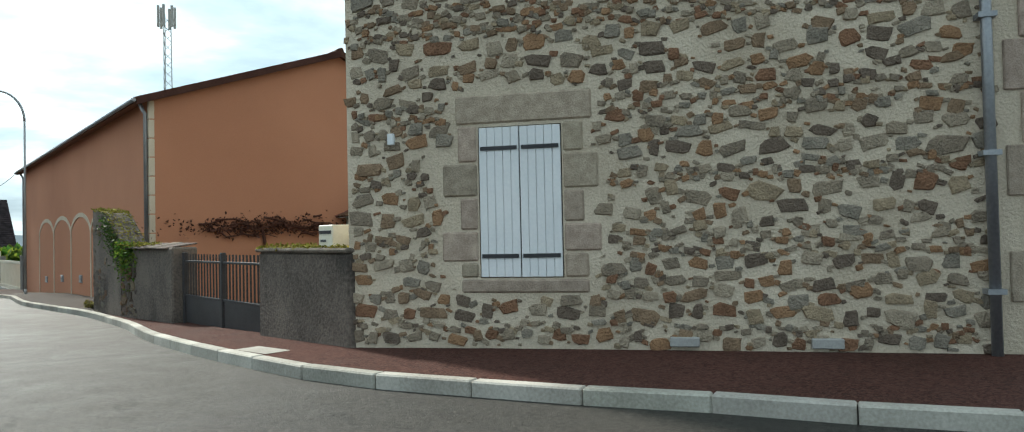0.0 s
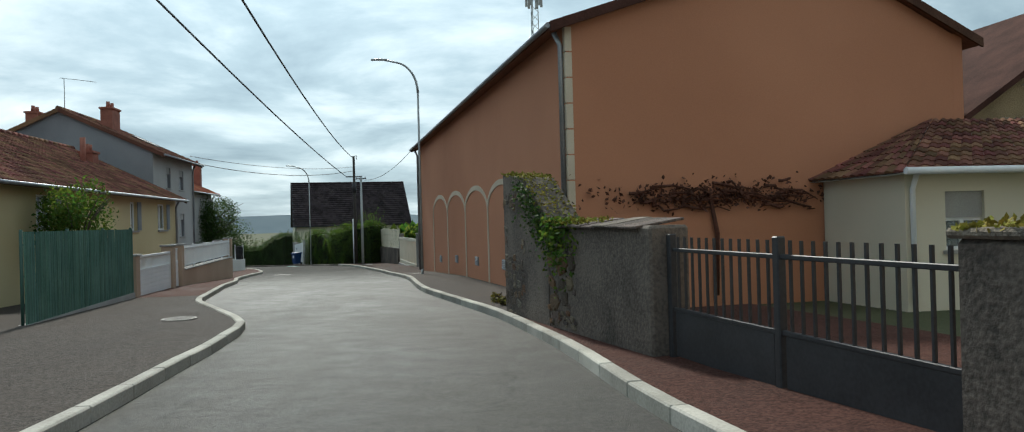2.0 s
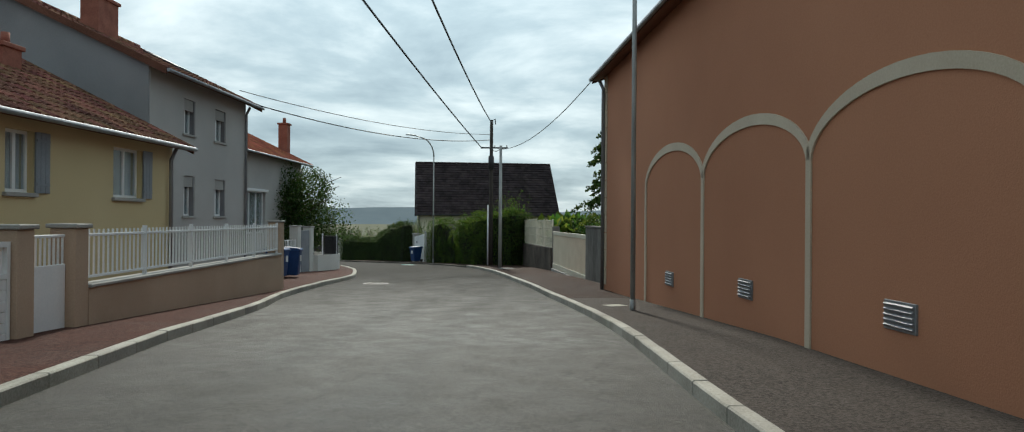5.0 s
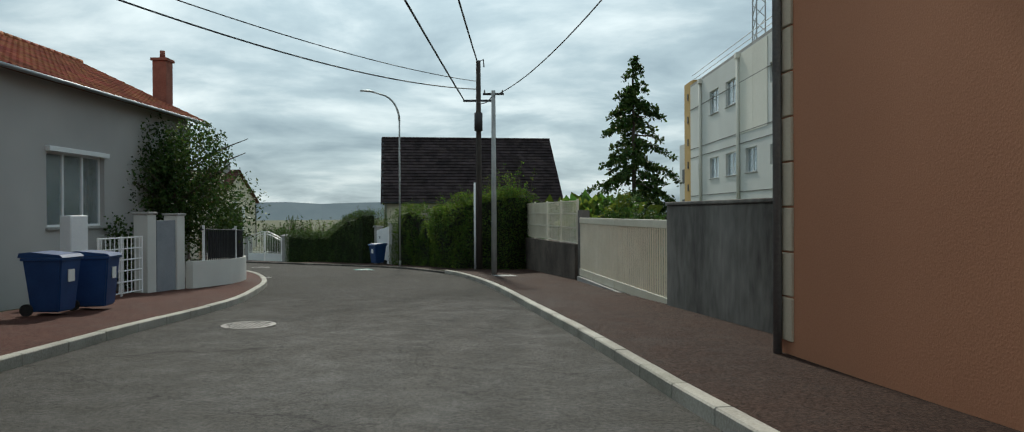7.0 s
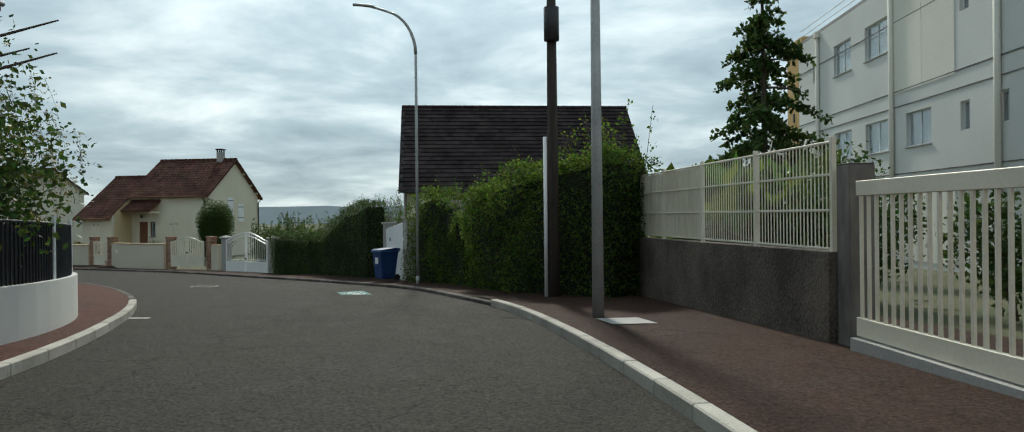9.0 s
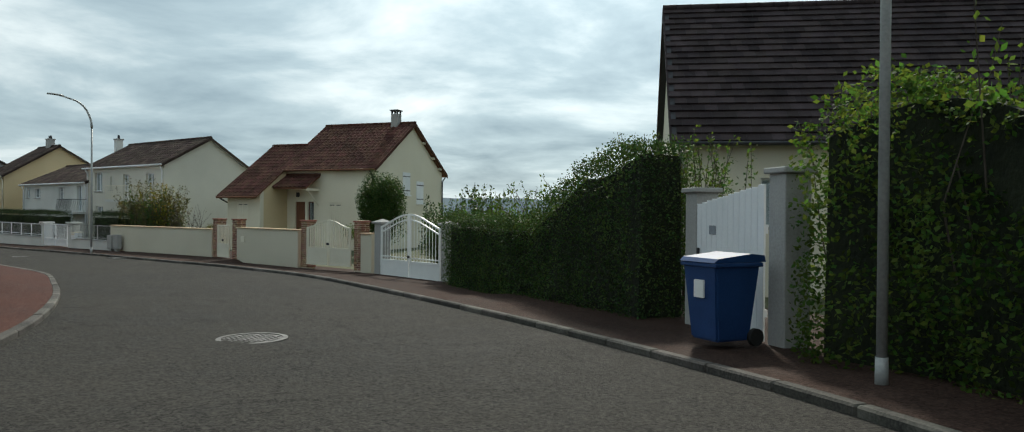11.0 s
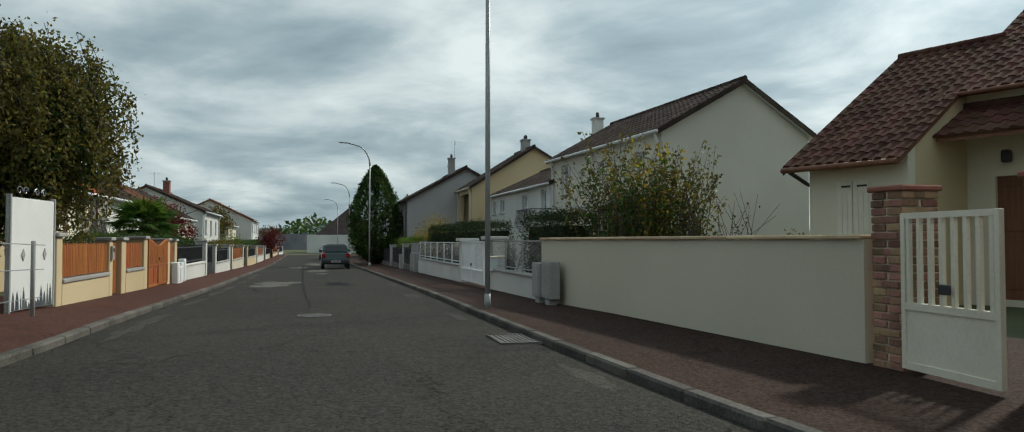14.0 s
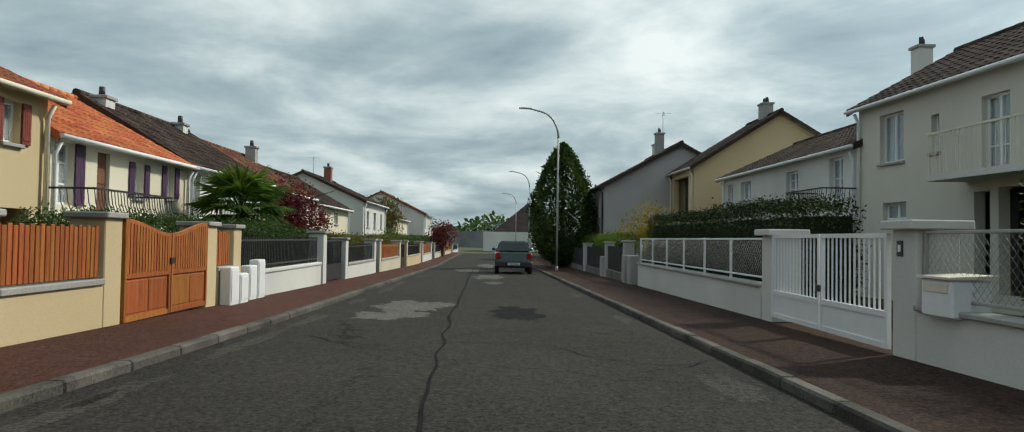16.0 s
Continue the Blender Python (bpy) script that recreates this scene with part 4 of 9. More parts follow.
def hedge(name, line, width, z_top, seed, material, label, leaf=0.11, per=420, ragged=0.25, z_low=-0.1):
    """A clipped hedge along plan points: a core painted as inner shade and a coat of leaves."""
    r = np.random.RandomState(seed)
    pts = smooth_line(line, 0.5) if len(line) > 2 else [Vector(line[0]).lerp(Vector(line[1]), k / max(1, int((Vector(line[1]) - Vector(line[0])).length * 2))) for k in range(int((Vector(line[1]) - Vector(line[0])).length * 2) + 1)]
    o = thing(name, Matrix.Translation((pts[0].x, pts[0].y, gz(pts[0].x, pts[0].y))), label, "hedge", "", "stuff")
    base = Vector((pts[0].x, pts[0].y, gz(pts[0].x, pts[0].y)))
    per, leaf = int(per * 1.7), leaf * 0.82
    l, q = offset_line(pts, -width / 2 + 0.16), offset_line(pts, width / 2 - 0.16)
    verts, faces, n = [], [], len(pts)
    tops = [z_top(i / (n - 1)) if callable(z_top) else z_top for i in range(n)]
    for i in range(n):
        zb = gz(pts[i].x, pts[i].y) + z_low
        for p, z in ((l[i], zb), (l[i], tops[i] - 0.2), (q[i], tops[i] - 0.2), (q[i], zb)):
            j = 0.06 * noise.noise((p.x * 1.7, p.y * 1.7, z * 1.7))
            verts.append((p.x + j - base.x, p.y + j - base.y, z + j - base.z))
    for i in range(n - 1):
        for k in range(3):
            faces.append((4 * i + k, 4 * i + k + 1, 4 * i + 4 + k + 1, 4 * i + 4 + k))
    faces += [(0, 1, 2, 3), (4 * n - 4, 4 * n - 3, 4 * n - 2, 4 * n - 1)]
    # solid core; the gloom between the leaves is in its colour
    raw("core", verts, faces, HEDGECORE, o, "solid stand-in for inner twigs, their shade painted near black", "stuff")
    total = int(per * sum((pts[i + 1] - pts[i]).length for i in range(n - 1)))
    s = r.uniform(0, n - 1.001, total)
    i0 = s.astype(int)
    f = s - i0
    P = np.array([[p.x, p.y] for p in pts])
    d = P[np.minimum(i0 + 1, n - 1)] - P[i0]
    d /= np.maximum(np.linalg.norm(d, axis=1, keepdims=True), 1e-6)
    c = P[i0] + d * (f * 0.5)[:, None]
    nrm = np.stack([d[:, 1], -d[:, 0]], 1)
    tz = np.array(tops)[i0]
    bz = np.array([gz(*P[k]) for k in range(n)])[i0] + z_low
    face = r.rand(total)
    hgt = tz - bz
    side = np.where(face < 0.42, -1.0, 1.0)
    ontop = face > 0.72
    off = np.where(ontop, r.uniform(-0.5, 0.5, total), side * 0.5) * width
    zz = np.where(ontop, tz, bz + hgt * r.uniform(0, 1, total))
    wob = np.array([noise.noise((c[k, 0] * 0.9, c[k, 1] * 0.9, zz[k] * 0.9)) for k in range(total)])
    out = wob * ragged + r.normal(0, 0.05, total)
    off = np.where(ontop, off, off + side * (out - 0.03))
    zz = np.where(ontop, zz + out * 1.1 + np.abs(r.normal(0, 0.05, total)), zz)
    cap = r.rand(total) < 0.9 * width / max(1.0, n * 0.5)
    first = r.rand(total) < 0.5
    c = np.where((cap & first)[:, None], P[0][None] + (P[0] - P[1])[None] * 0.25, np.where((cap & ~first)[:, None], P[-1][None] + (P[-1] - P[-2])[None] * 0.25, c))
    off = np.where(cap, r.uniform(-0.52, 0.52, total) * width, off)
    kk = np.where(first, 0, n - 1)
    zz = np.where(cap, np.array([gz(*P[0]), gz(*P[-1])])[(~first).astype(int)] + z_low + (np.array(tops)[kk] - np.array([gz(*P[0]), gz(*P[-1])])[(~first).astype(int)] - z_low) * r.uniform(0, 1, total), zz)
    p3 = np.stack([c[:, 0] + nrm[:, 0] * off - base.x, c[:, 1] + nrm[:, 1] * off - base.y, zz - base.z], 1)
    v, fc = leaves(p3, leaf, 0.2, 0.1, seed)
    raw("leaves", v, fc, material, o, "small leaves", "stuff")
    return o


def tree(name, x, y, height, crown, seed, material, label, trunk=0.16, leaf=0.13, n=9000, squash=1.0, low=0.35, droop=0.1, lumps=16, shape="round", z=None):
    r = np.random.RandomState(seed)
    z = gz(x, y) if z is None else z
    t = thing(name, Matrix.Translation((x, y, z)), label, "tree")
    bm = bmesh.new()
    lean = Vector((r.uniform(-0.2, 0.2), r.uniform(-0.2, 0.2), 0))
    rod([(0, 0, -0.2), lean * 0.5 + Vector((0, 0, height * 0.35)), lean + Vector((0, 0, height * (0.97 if shape == "cone" else 0.7)))], trunk, trunk * 0.25, 8, bm)
    part("trunk", bm, BARK, t, "tapering trunk")
    bm = bmesh.new()
    for i in range(14):
        a = r.uniform(0, 2 * math.pi)
        h = height * r.uniform(low, 0.75)
        d = Vector((math.cos(a), math.sin(a), 0.55 if shape != "cone" else -0.1))
        reach = crown * (0.8 if shape != "cone" else 0.8 * max(0.1, 1 - h / height))
        rod([(0, 0, h), Vector((0, 0, h)) + d * reach * 0.55, Vector((0, 0, h)) + d * reach + Vector((0, 0, -droop * reach))], trunk * 0.3, 0.012, 5, bm)
    part("limb_mass", bm, BARK, t, "spreading limbs", "stuff")
    if shape == "cone":
        nb = 150
        hb = height * (0.05 + 0.93 * r.uniform(0, 1, nb) ** 1.15)
        ab = r.uniform(0, 2 * np.pi, nb)
        lb = crown * (1 - hb / height) ** 0.85 * r.uniform(0.45, 1.12, nb) + 0.15
        k = r.choice(nb, n, p=lb / lb.sum())
        u = r.uniform(0.08, 1.0, n) ** 0.75
        side = r.normal(0, 0.16, n) * (0.4 + lb[k] * 0.28) * (1.2 - u)
        pts = np.stack([np.cos(ab[k]) * lb[k] * u - np.sin(ab[k]) * side, np.sin(ab[k]) * lb[k] * u + np.cos(ab[k]) * side,
                        hb[k] + lb[k] * (0.12 * u - 0.42 * u * u) + r.normal(0, 0.07, n)], 1)
    elif shape == "flame":
        u = r.uniform(0, 1, n)
        rad = crown * np.sin(np.pi * u ** 0.72) ** 0.75 * r.uniform(0.55, 1.0, n) ** 0.35
        ang = r.uniform(0, 2 * np.pi, n)
        rad = rad * (0.9 + 0.1 * np.sin(ang * 7 + u * 19)) + r.normal(0, 0.05, n)
        pts = np.stack([np.cos(ang) * rad, np.sin(ang) * rad, height * (0.03 + 0.97 * u)], 1)
    else:
        pts = shell((0, 0, height - crown * squash * 0.95), crown, n, seed, squash, lumps, 0.45)
        pts = pts[pts[:, 2] > 0.15]
    v, f = leaves(pts, leaf, 0.1, droop * 2, seed + 1)
    raw("crown", v, f, material, t, "crown of small leaves", "stuff")
    return t


def bush(name, x, y, size, seed, material, label, leaf=0.1, n=3500, squash=0.9, z=None):
    z = gz(x, y) if z is None else z
    t = thing(name, Matrix.Translation((x, y, z)), label, "bush")
    bm = bmesh.new()
    r = np.random.RandomState(seed)
    for i in range(7):
        a = r.uniform(0, 6.28)
        rod([(0, 0, -0.1), (math.cos(a) * size * 0.3, math.sin(a) * size * 0.3, size * 0.8), (math.cos(a) * size * 0.7, math.sin(a) * size * 0.7, size * 1.3)], 0.03, 0.008, 5, bm)
    part("woody_core", bm, BARK, t, "woody stems", "stuff")
    pts = shell((0, 0, size * squash), size, n, seed, squash, 12, 0.5)
    v, f = leaves(pts[pts[:, 2] > 0.03], leaf, 0.1, 0.0, seed)
    raw("foliage", v, f, material, t, "loose foliage", "stuff")
    return t


def street_lamp(x, y, h, toward, label="tall grey steel street lamp with a curved arm"):
    """A post with an arm bent towards plan direction toward."""
    d = Vector(toward).normalized()
    t = thing("street_lamp", Matrix.Translation((x, y, gz(x, y) + 0.12)), label, "street lamp", "street lamps along the road")
    part("post", rod([(0, 0, -0.2), (0, 0, h * 0.5), (0, 0, h - 1.3)], 0.047, 0.04, 12), LAMPMETAL, t, "tapered steel post")
    part("collar", rod([(0, 0, -0.1), (0, 0, 0.2)], 0.056, 0.054, 12), LAMPMETAL, t, "thicker foot sleeve")
    arc = []
    for k in range(9):
        a = radians(82 * k / 8)
        arc.append((d.x * 0.95 * (1 - math.cos(a)), d.y * 0.95 * (1 - math.cos(a)), h - 1.3 + 1.22 * math.sin(a)))
    arc.append((d.x * 1.3, d.y * 1.3, h + 0.03))
    part("arm", rod(arc, 0.05, 0.035, 10), LAMPMETAL, t, "curved arm")
    bm = rod([(d.x * 1.2, d.y * 1.2, h + 0.02), (d.x * 1.35, d.y * 1.35, h + 0.05), (d.x * 1.6, d.y * 1.6, h + 0.07), (d.x * 1.75, d.y * 1.75, h + 0.06)], 0.06, 0.05, 10)
    for v in bm.verts:
        v.co.z = h + (v.co.z - h) * 0.8
    bmesh.ops.scale(bm, vec=(1.25, 1.25, 1), verts=[v for v in bm.verts if Vector((v.co.x, v.co.y)).length > 1.28], space=Matrix.Translation((-d.x * 1.47, -d.y * 1.47, 0)))
    part("head", bm, LAMPMETAL, t, "flat lamp head")
    return t


def wheelie_bin(m, label):
    t = thing("wheelie_bin", m, label, "bin", "wheeled bins")
    bm = bmesh.new()
    lo = [bm.verts.new(q) for q in ((-0.23, -0.24, 0.06), (0.23, -0.24, 0.06), (0.23, 0.24, 0.06), (-0.23, 0.24, 0.06))]
    hi = [bm.verts.new(q) for q in ((-0.29, -0.32, 0.95), (0.29, -0.32, 0.95), (0.29, 0.34, 0.95), (-0.29, 0.34, 0.95))]
    bm.faces.new(lo)
    bm.faces.new(hi)
    for i in range(4):
        bm.faces.new((lo[i], lo[(i + 1) % 4], hi[(i + 1) % 4], hi[i]))
    bmesh.ops.bevel(bm, geom=list(bm.edges), offset=0.025, segments=2, affect="EDGES")
    part("body", bm, BLUEBIN, t)
    part("rim", box(-0.31, -0.34, 0.9, 0.31, 0.36, 0.95, 0.01), BLUEBIN, t)
    part("lid", slab([(-0.35, 0.955), (-0.3, 1.0), (0.2, 1.05), (0.38, 1.03), (0.4, 0.955)], "x", -0.3, 0.3), BLUEBIN, t, "blue hinged lid")
    part("handle", rod([(-0.22, 0.42, 0.98), (0.22, 0.42, 0.98)], 0.018, 0.018, 8), DARKMETAL, t)
    for s in (-1, 1):
        part("wheel", rod([(0.25 * s, 0.27, 0.1), (0.31 * s, 0.27, 0.1)], 0.1, 0.1, 14), TYRE, t, "black rubber wheel")
    part("sticker", box(-0.08, -0.322, 0.55, 0.08, -0.30, 0.75), LABELW, t, "white paper sticker")
    return t


# ---- rubble masonry ----
def stone_shape(r):
    n = r.randint(6, 9)
    a = np.sort((np.arange(n) + r.uniform(-0.36, 0.36, n)) * 2 * np.pi / n)
    k = 4.5
    ring = [(np.sign(np.cos(t)) * abs(np.cos(t)) ** (2 / k) * 0.5 * r.uniform(0.7, 1.06), np.sign(np.sin(t)) * abs(np.sin(t)) ** (2 / k) * 0.5 * r.uniform(0.76, 1.04)) for t in a]
    bm = bmesh.new()
    rows = [[bm.verts.new((x * s + ox, y * (1 + 0.5 * x * tx + 0.5 * z * tz if y < 0 else 1), z * s + oz)) for x, z in ring] for s, y, ox, oz, tx, tz in ((1.02, 0.6, 0, 0, 0, 0), (0.98, -0.5, 0, 0, 0, 0), (0.86, -1.0, r.uniform(-0.03, 0.03), r.uniform(-0.03, 0.03), r.uniform(-1, 1), r.uniform(-1, 1)))]
    for p, q in zip(rows, rows[1:]):
        for i in range(n):
            bm.faces.new((p[i], p[(i + 1) % n], q[(i + 1) % n], q[i]))
    mid = bm.verts.new((r.uniform(-0.1, 0.1), -1.15, r.uniform(-0.1, 0.1)))
    for i in range(n):
        bm.faces.new((rows[-1][i], rows[-1][(i + 1) % n], mid))
    return bm


rs = np.random.RandomState(5)
STONES = [mesh_of(stone_shape(rs), STONE, "stone") for _ in range(26)]
OLDSTONES = [mesh_of(stone_shape(rs), OLDPIECE, "stone") for _ in range(14)]


def rubble(parent, L, z0, z1, avoid, limit, shapes, joined, seed, zmax=9.0, hmin=0.1, hmax=0.3, relief=1.0):
    """Irregular stones bedded in the face y = 0 of a wall; those past the limit are joined."""
    r = np.random.RandomState(seed)
    cells, fill = [], []
    z = z0
    while z < z1 - 0.05:
        h = r.uniform(hmin, hmax)
        x = r.uniform(-0.05, 0.05)
        while x < L - 0.08:
            w = min(h * r.uniform(0.7, 2.0), L - x)
            if w > 0.07:
                cx, cz = x + w / 2, z + h / 2 + r.uniform(-0.06, 0.06)
                sw, sh = w * r.uniform(0.76, 0.98), h * r.uniform(0.66, 1.0)
                if not any(a - sw / 2 < cx < b + sw / 2 and c - sh / 2 < cz < d + sh / 2 for a, b, c, d in avoid) and cz + sh / 2 < z1 and r.rand() > 0.05:
                    cells.append((cx, cz, sw, sh, r.uniform(0.012, 0.03), r.uniform(-16, 16), r.randint(len(shapes))))
                for _ in range(2):
                    fx, fz, fs = x + w * r.uniform(0.9, 1.1), z + h * r.uniform(-0.1, 1.0), r.uniform(0.035, 0.085)
                    if r.rand() < 0.8 and fx < L - 0.1 and not any(a - fs < fx < b + fs and c - fs < fz < d + fs for a, b, c, d in avoid) and z0 < fz < z1 - 0.1:
                        fill.append((fx, fz, fs * r.uniform(0.9, 1.8), fs * r.uniform(0.6, 1.0), r.uniform(0.012, 0.02), r.uniform(-30, 30), r.randint(len(shapes))))
            x += w
        z += h * 0.97
    order = sorted(range(len(cells)), key=lambda i: (cells[i][1] > zmax, cells[i][0]))
    if len(order) > limit:
        near = [i for i in order if cells[i][1] <= zmax][:limit]
    else:
        near = order
    keep = set(near)
    verts, faces = [], []
    for i, (cx, cz, sw, sh, d, tilt, k) in enumerate(cells + fill):
        m = Matrix.Translation((cx, 0, cz)) @ Matrix.Rotation(radians(tilt), 4, "Y") @ Matrix.Diagonal((sw, d * relief, sh, 1))
        if i in keep:
            share("stone", shapes[k], parent, m)
        else:
            b = len(verts)
            verts += [tuple(m @ v.co) for v in shapes[k].vertices]
            faces += [tuple(b + j for j in p.vertices) for p in shapes[k].polygons]
    if verts:
        raw("masonry", verts, faces, joined, parent, "further wall stones", "stuff")


# ---- the stone house at the corner ----
SH = at((4.9, -24.8), (4.9 + 0.669, -24.8 - 0.743), 0.72)
sh = thing("stone_house", SH, "old rubble stone house with a closed white shuttered window", "house")
wz = lambda z: z - 0.72
WX0, WX1, WZ0, WZ1 = 1.58, 2.52, wz(1.50), wz(3.17)
part("front_wall", pierced(7.2, -0.4, 6.2, 0.5, [(WX0, WX1, WZ0, WZ1)]), MORTAR, sh, "pale mortar wall with rubble stones")
for nm, b in (("side_wall", box(0, 0.5, -0.4, 0.5, 8, 6.2)), ("side_wall", box(6.7, 0.5, -0.4, 7.2, 8, 6.2)), ("back_wall", box(0.5, 7.5, -0.4, 6.7, 8, 6.2))):
    part(nm, b, MORTAR, sh)
# backing sheet in the painted indoor shade
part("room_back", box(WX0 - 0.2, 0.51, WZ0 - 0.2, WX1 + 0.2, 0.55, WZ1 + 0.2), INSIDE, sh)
roof(sh, 7.2, 8, 6.2, 8.6, OLDTILE, 0.4, 0.2)
blocks = [(1.32, 2.86, 3.20, 3.53), (1.36, 2.80, 1.33, 1.49), (1.34, 1.57, 2.78, 3.19), (1.16, 1.57, 2.40, 2.77), (1.36, 1.57, 2.03, 2.39), (1.14, 1.57, 1.68, 2.02), (1.36, 1.57, 1.50, 1.67), (2.53, 2.76, 2.86, 3.19), (2.53, 2.92, 2.46, 2.85), (2.53, 2.76, 2.10, 2.45), (2.53, 2.94, 1.78, 2.09), (2.53, 2.80, 1.50, 1.77)]
for k, (a, b, c, d) in enumerate(blocks):
    part("dressed_stone", box(a + 0.006, -0.022, wz(c) + 0.006, b - 0.006, 0.06, wz(d) - 0.006, 0.02), GRANITE, sh, "granite lintel with a hairline crack" if k == 0 else "")
for i in range(12):
    w = 0.42 if i % 2 else 0.28
    part("corner_stone", box(7.2 - w, -0.03, 0.02 + i * 0.5, 7.22, 0.3, 0.5 + i * 0.5, 0.012), GRANITE, sh)
boards(sh, WX0 + 0.01, (WX0 + WX1) / 2 - 0.004, WZ0 + 0.01, WZ1 - 0.01, 0.02, WHITEP, 5, "shutter", "closed white plank shutter", DARKMETAL)
boards(sh, (WX0 + WX1) / 2 + 0.004, WX1 - 0.01, WZ0 + 0.01, WZ1 - 0.01, 0.02, WHITEP, 5, "shutter", "closed white plank shutter", DARKMETAL)
rubble(sh, 7.1, 0.04, 6.0, [(a - 0.02, b + 0.02, wz(c), wz(d)) for a, b, c, d in blocks] + [(1.34, 2.78, WZ0, WZ1), (6.75, 7.3, 0, 7)], 300, STONES, STONEJ, 3, zmax=3.2, hmin=0.09, hmax=0.23)
part("junction_box", box(0.52, -0.06, wz(3.02), 0.6, 0.01, wz(3.15), 0.008), WHITEP, sh, "small white plastic box")
for u in (3.62, 5.0):
    part("base_vent", box(u, -0.07, 0.06, u + 0.3, 0.02, 0.16, 0.01), CONC, sh, "grey vent box at the wall foot")
part("downpipe", rod([(6.62, -0.1, 6.1), (6.62, -0.1, 0.0)], 0.05, 0.05, 10), ZINC, sh, "grey downpipe")
for z in (0.6, 1.9, 3.2, 4.5):
    part("pipe_clip", box(6.54, -0.16, z, 6.7, 0.0, z + 0.05), ZINC, sh)

# ---- old wall, piers and iron gate beside it ----
W1 = at((3.37, -12.3), (4.6, -22.6), 0.0)
pier = thing("stone_pier", shift(W1, 0.5, 0, 0.2), "tall old stone wall end overgrown with ivy and moss", "wall")
part("body", (lambda b: (slab([(0, -0.3), (2.4, -0.3), (2.4, 1.78), (1.25, 2.42), (0, 2.55)], "y", 0, 0.5, b)))(bmesh.new()), OLDRENDER, pier)
rubble(pier, 2.3, 0.05, 2.3, [(1.3, 3.6, 0.0, 1.5), (1.2, 3.6, 1.5, 3.0), (0.3, 1.0, 1.2, 1.9)], 130, OLDSTONES, OLDSTONE, 8, hmin=0.1, hmax=0.26, relief=0.35)
r = np.random.RandomState(3)
pts = np.stack([r.uniform(0, 2.4, 900), r.uniform(-0.05, 0.5, 900), 0 * r.rand(900)], 1)
pts[:, 2] = np.interp(pts[:, 0], [0, 1.25, 2.4], [2.56, 2.43, 1.79]) + r.uniform(0, 0.03, 900)
v, f = leaves(pts, 0.05, 0.5, 0, 3)
raw("moss", v, f, MOSS, pier, "yellow-green moss cushion", "stuff")
n = 700
iv = np.stack([r.normal(1.9, 0.5, n), r.uniform(-0.1, -0.0, n), 0 * r.rand(n)], 1)
iv[:, 2] = np.interp(iv[:, 0], [0, 1.25, 2.4], [2.54, 2.42, 1.8]) - np.abs(r.normal(0, 0.3, n))
iv = iv[(iv[:, 0] > 0.1) & (iv[:, 0] < 2.5) & (iv[:, 2] > 0.5)]
v, f = leaves(iv, 0.06, 0.2, 0.3, 4)
raw("ivy", v, f, LEAFD, pier, "dark ivy leaves", "stuff")
lw = thing("low_stone_wall", shift(W1, 2.92, 0, 0.4), "lower old wall with mossy tiles along its top", "wall")
part("body", box(0, 0.0, -0.4, 3.35, 0.45, 1.47, 0.03), OLDRENDER, lw)
rubble(lw, 2.7, 0.1, 1.4, [(1.2, 2.9, 0, 1.5)], 60, OLDSTONES, OLDSTONE, 9)
tile_me = mesh_of(box(-0.2, -0.3, 0, 0.2, 0.3, 0.03, 0.008), OLDSTONE)
for i in range(8):
    share("coping_tile", tile_me, lw, Matrix.Translation((0.2 + i * 0.39, 0.22, 1.475 + random.uniform(0, 0.02))) @ Matrix.Rotation(radians(random.uniform(-6, 6)), 4, "Z") @ Matrix.Rotation(radians(8), 4, "X"))
pts = np.stack([r.uniform(0, 1.6, 700), r.uniform(-0.12, 0.4, 700), r.uniform(1.5, 1.56, 700)], 1)
v, f = leaves(pts, 0.05, 0.4, 0, 6)
raw("moss", v, f, MOSS, lw, "moss on the coping", "stuff")
pts = np.stack([r.normal(0.5, 0.35, 700), r.uniform(-0.12, 0, 700), 1.6 - np.abs(r.normal(0, 0.35, 700))], 1)
v, f = leaves(pts, 0.075, 0.2, 0.3, 7)
raw("ivy", v, f, LEAF, lw, "hanging ivy", "stuff")
ig = thing("iron_gate", shift(W1, 6.35, 0.2, 0.5), "dark iron double gate with spear bars and solid lower panels", "gate")
for x in (0.0, 1.83, 3.66):
    part("post", box(x - 0.04, -0.04, -0.2, x + 0.04, 0.04, 1.28, 0.01), DARKMETAL, ig, "square iron post")
for z in (0.52, 1.12):
    rail(ig, 0.06, 3.6, z, DARKMETAL, 0.04, 0.04)
for a, b in ((0.08, 1.75), (1.91, 3.58)):
    part("panel", box(a, -0.012, 0.05, b, 0.012, 0.5), DARKMETAL, ig, "solid sheet panel")
pickets(ig, 1.53, 0.5, 1.25, 0.14, 0.022, 0.022, DARKMETAL, 0, None, "bar", 0.15)
pickets(ig, 1.53, 0.5, 1.25, 0.14, 0.022, 0.022, DARKMETAL, 0, None, "bar", 1.98)
rw = thing("rendered_wall", shift(W1, 10.08, 0, 0.6), "dark weathered rendered wall with a mossy top", "wall")
part("body", box(0, 0, -0.4, 2.57, 0.45, 1.2, 0.03), OLDRENDER, rw)
part("coping", box(-0.03, -0.04, 1.2, 2.57, 0.49, 1.26, 0.02), OLDSTONE, rw)
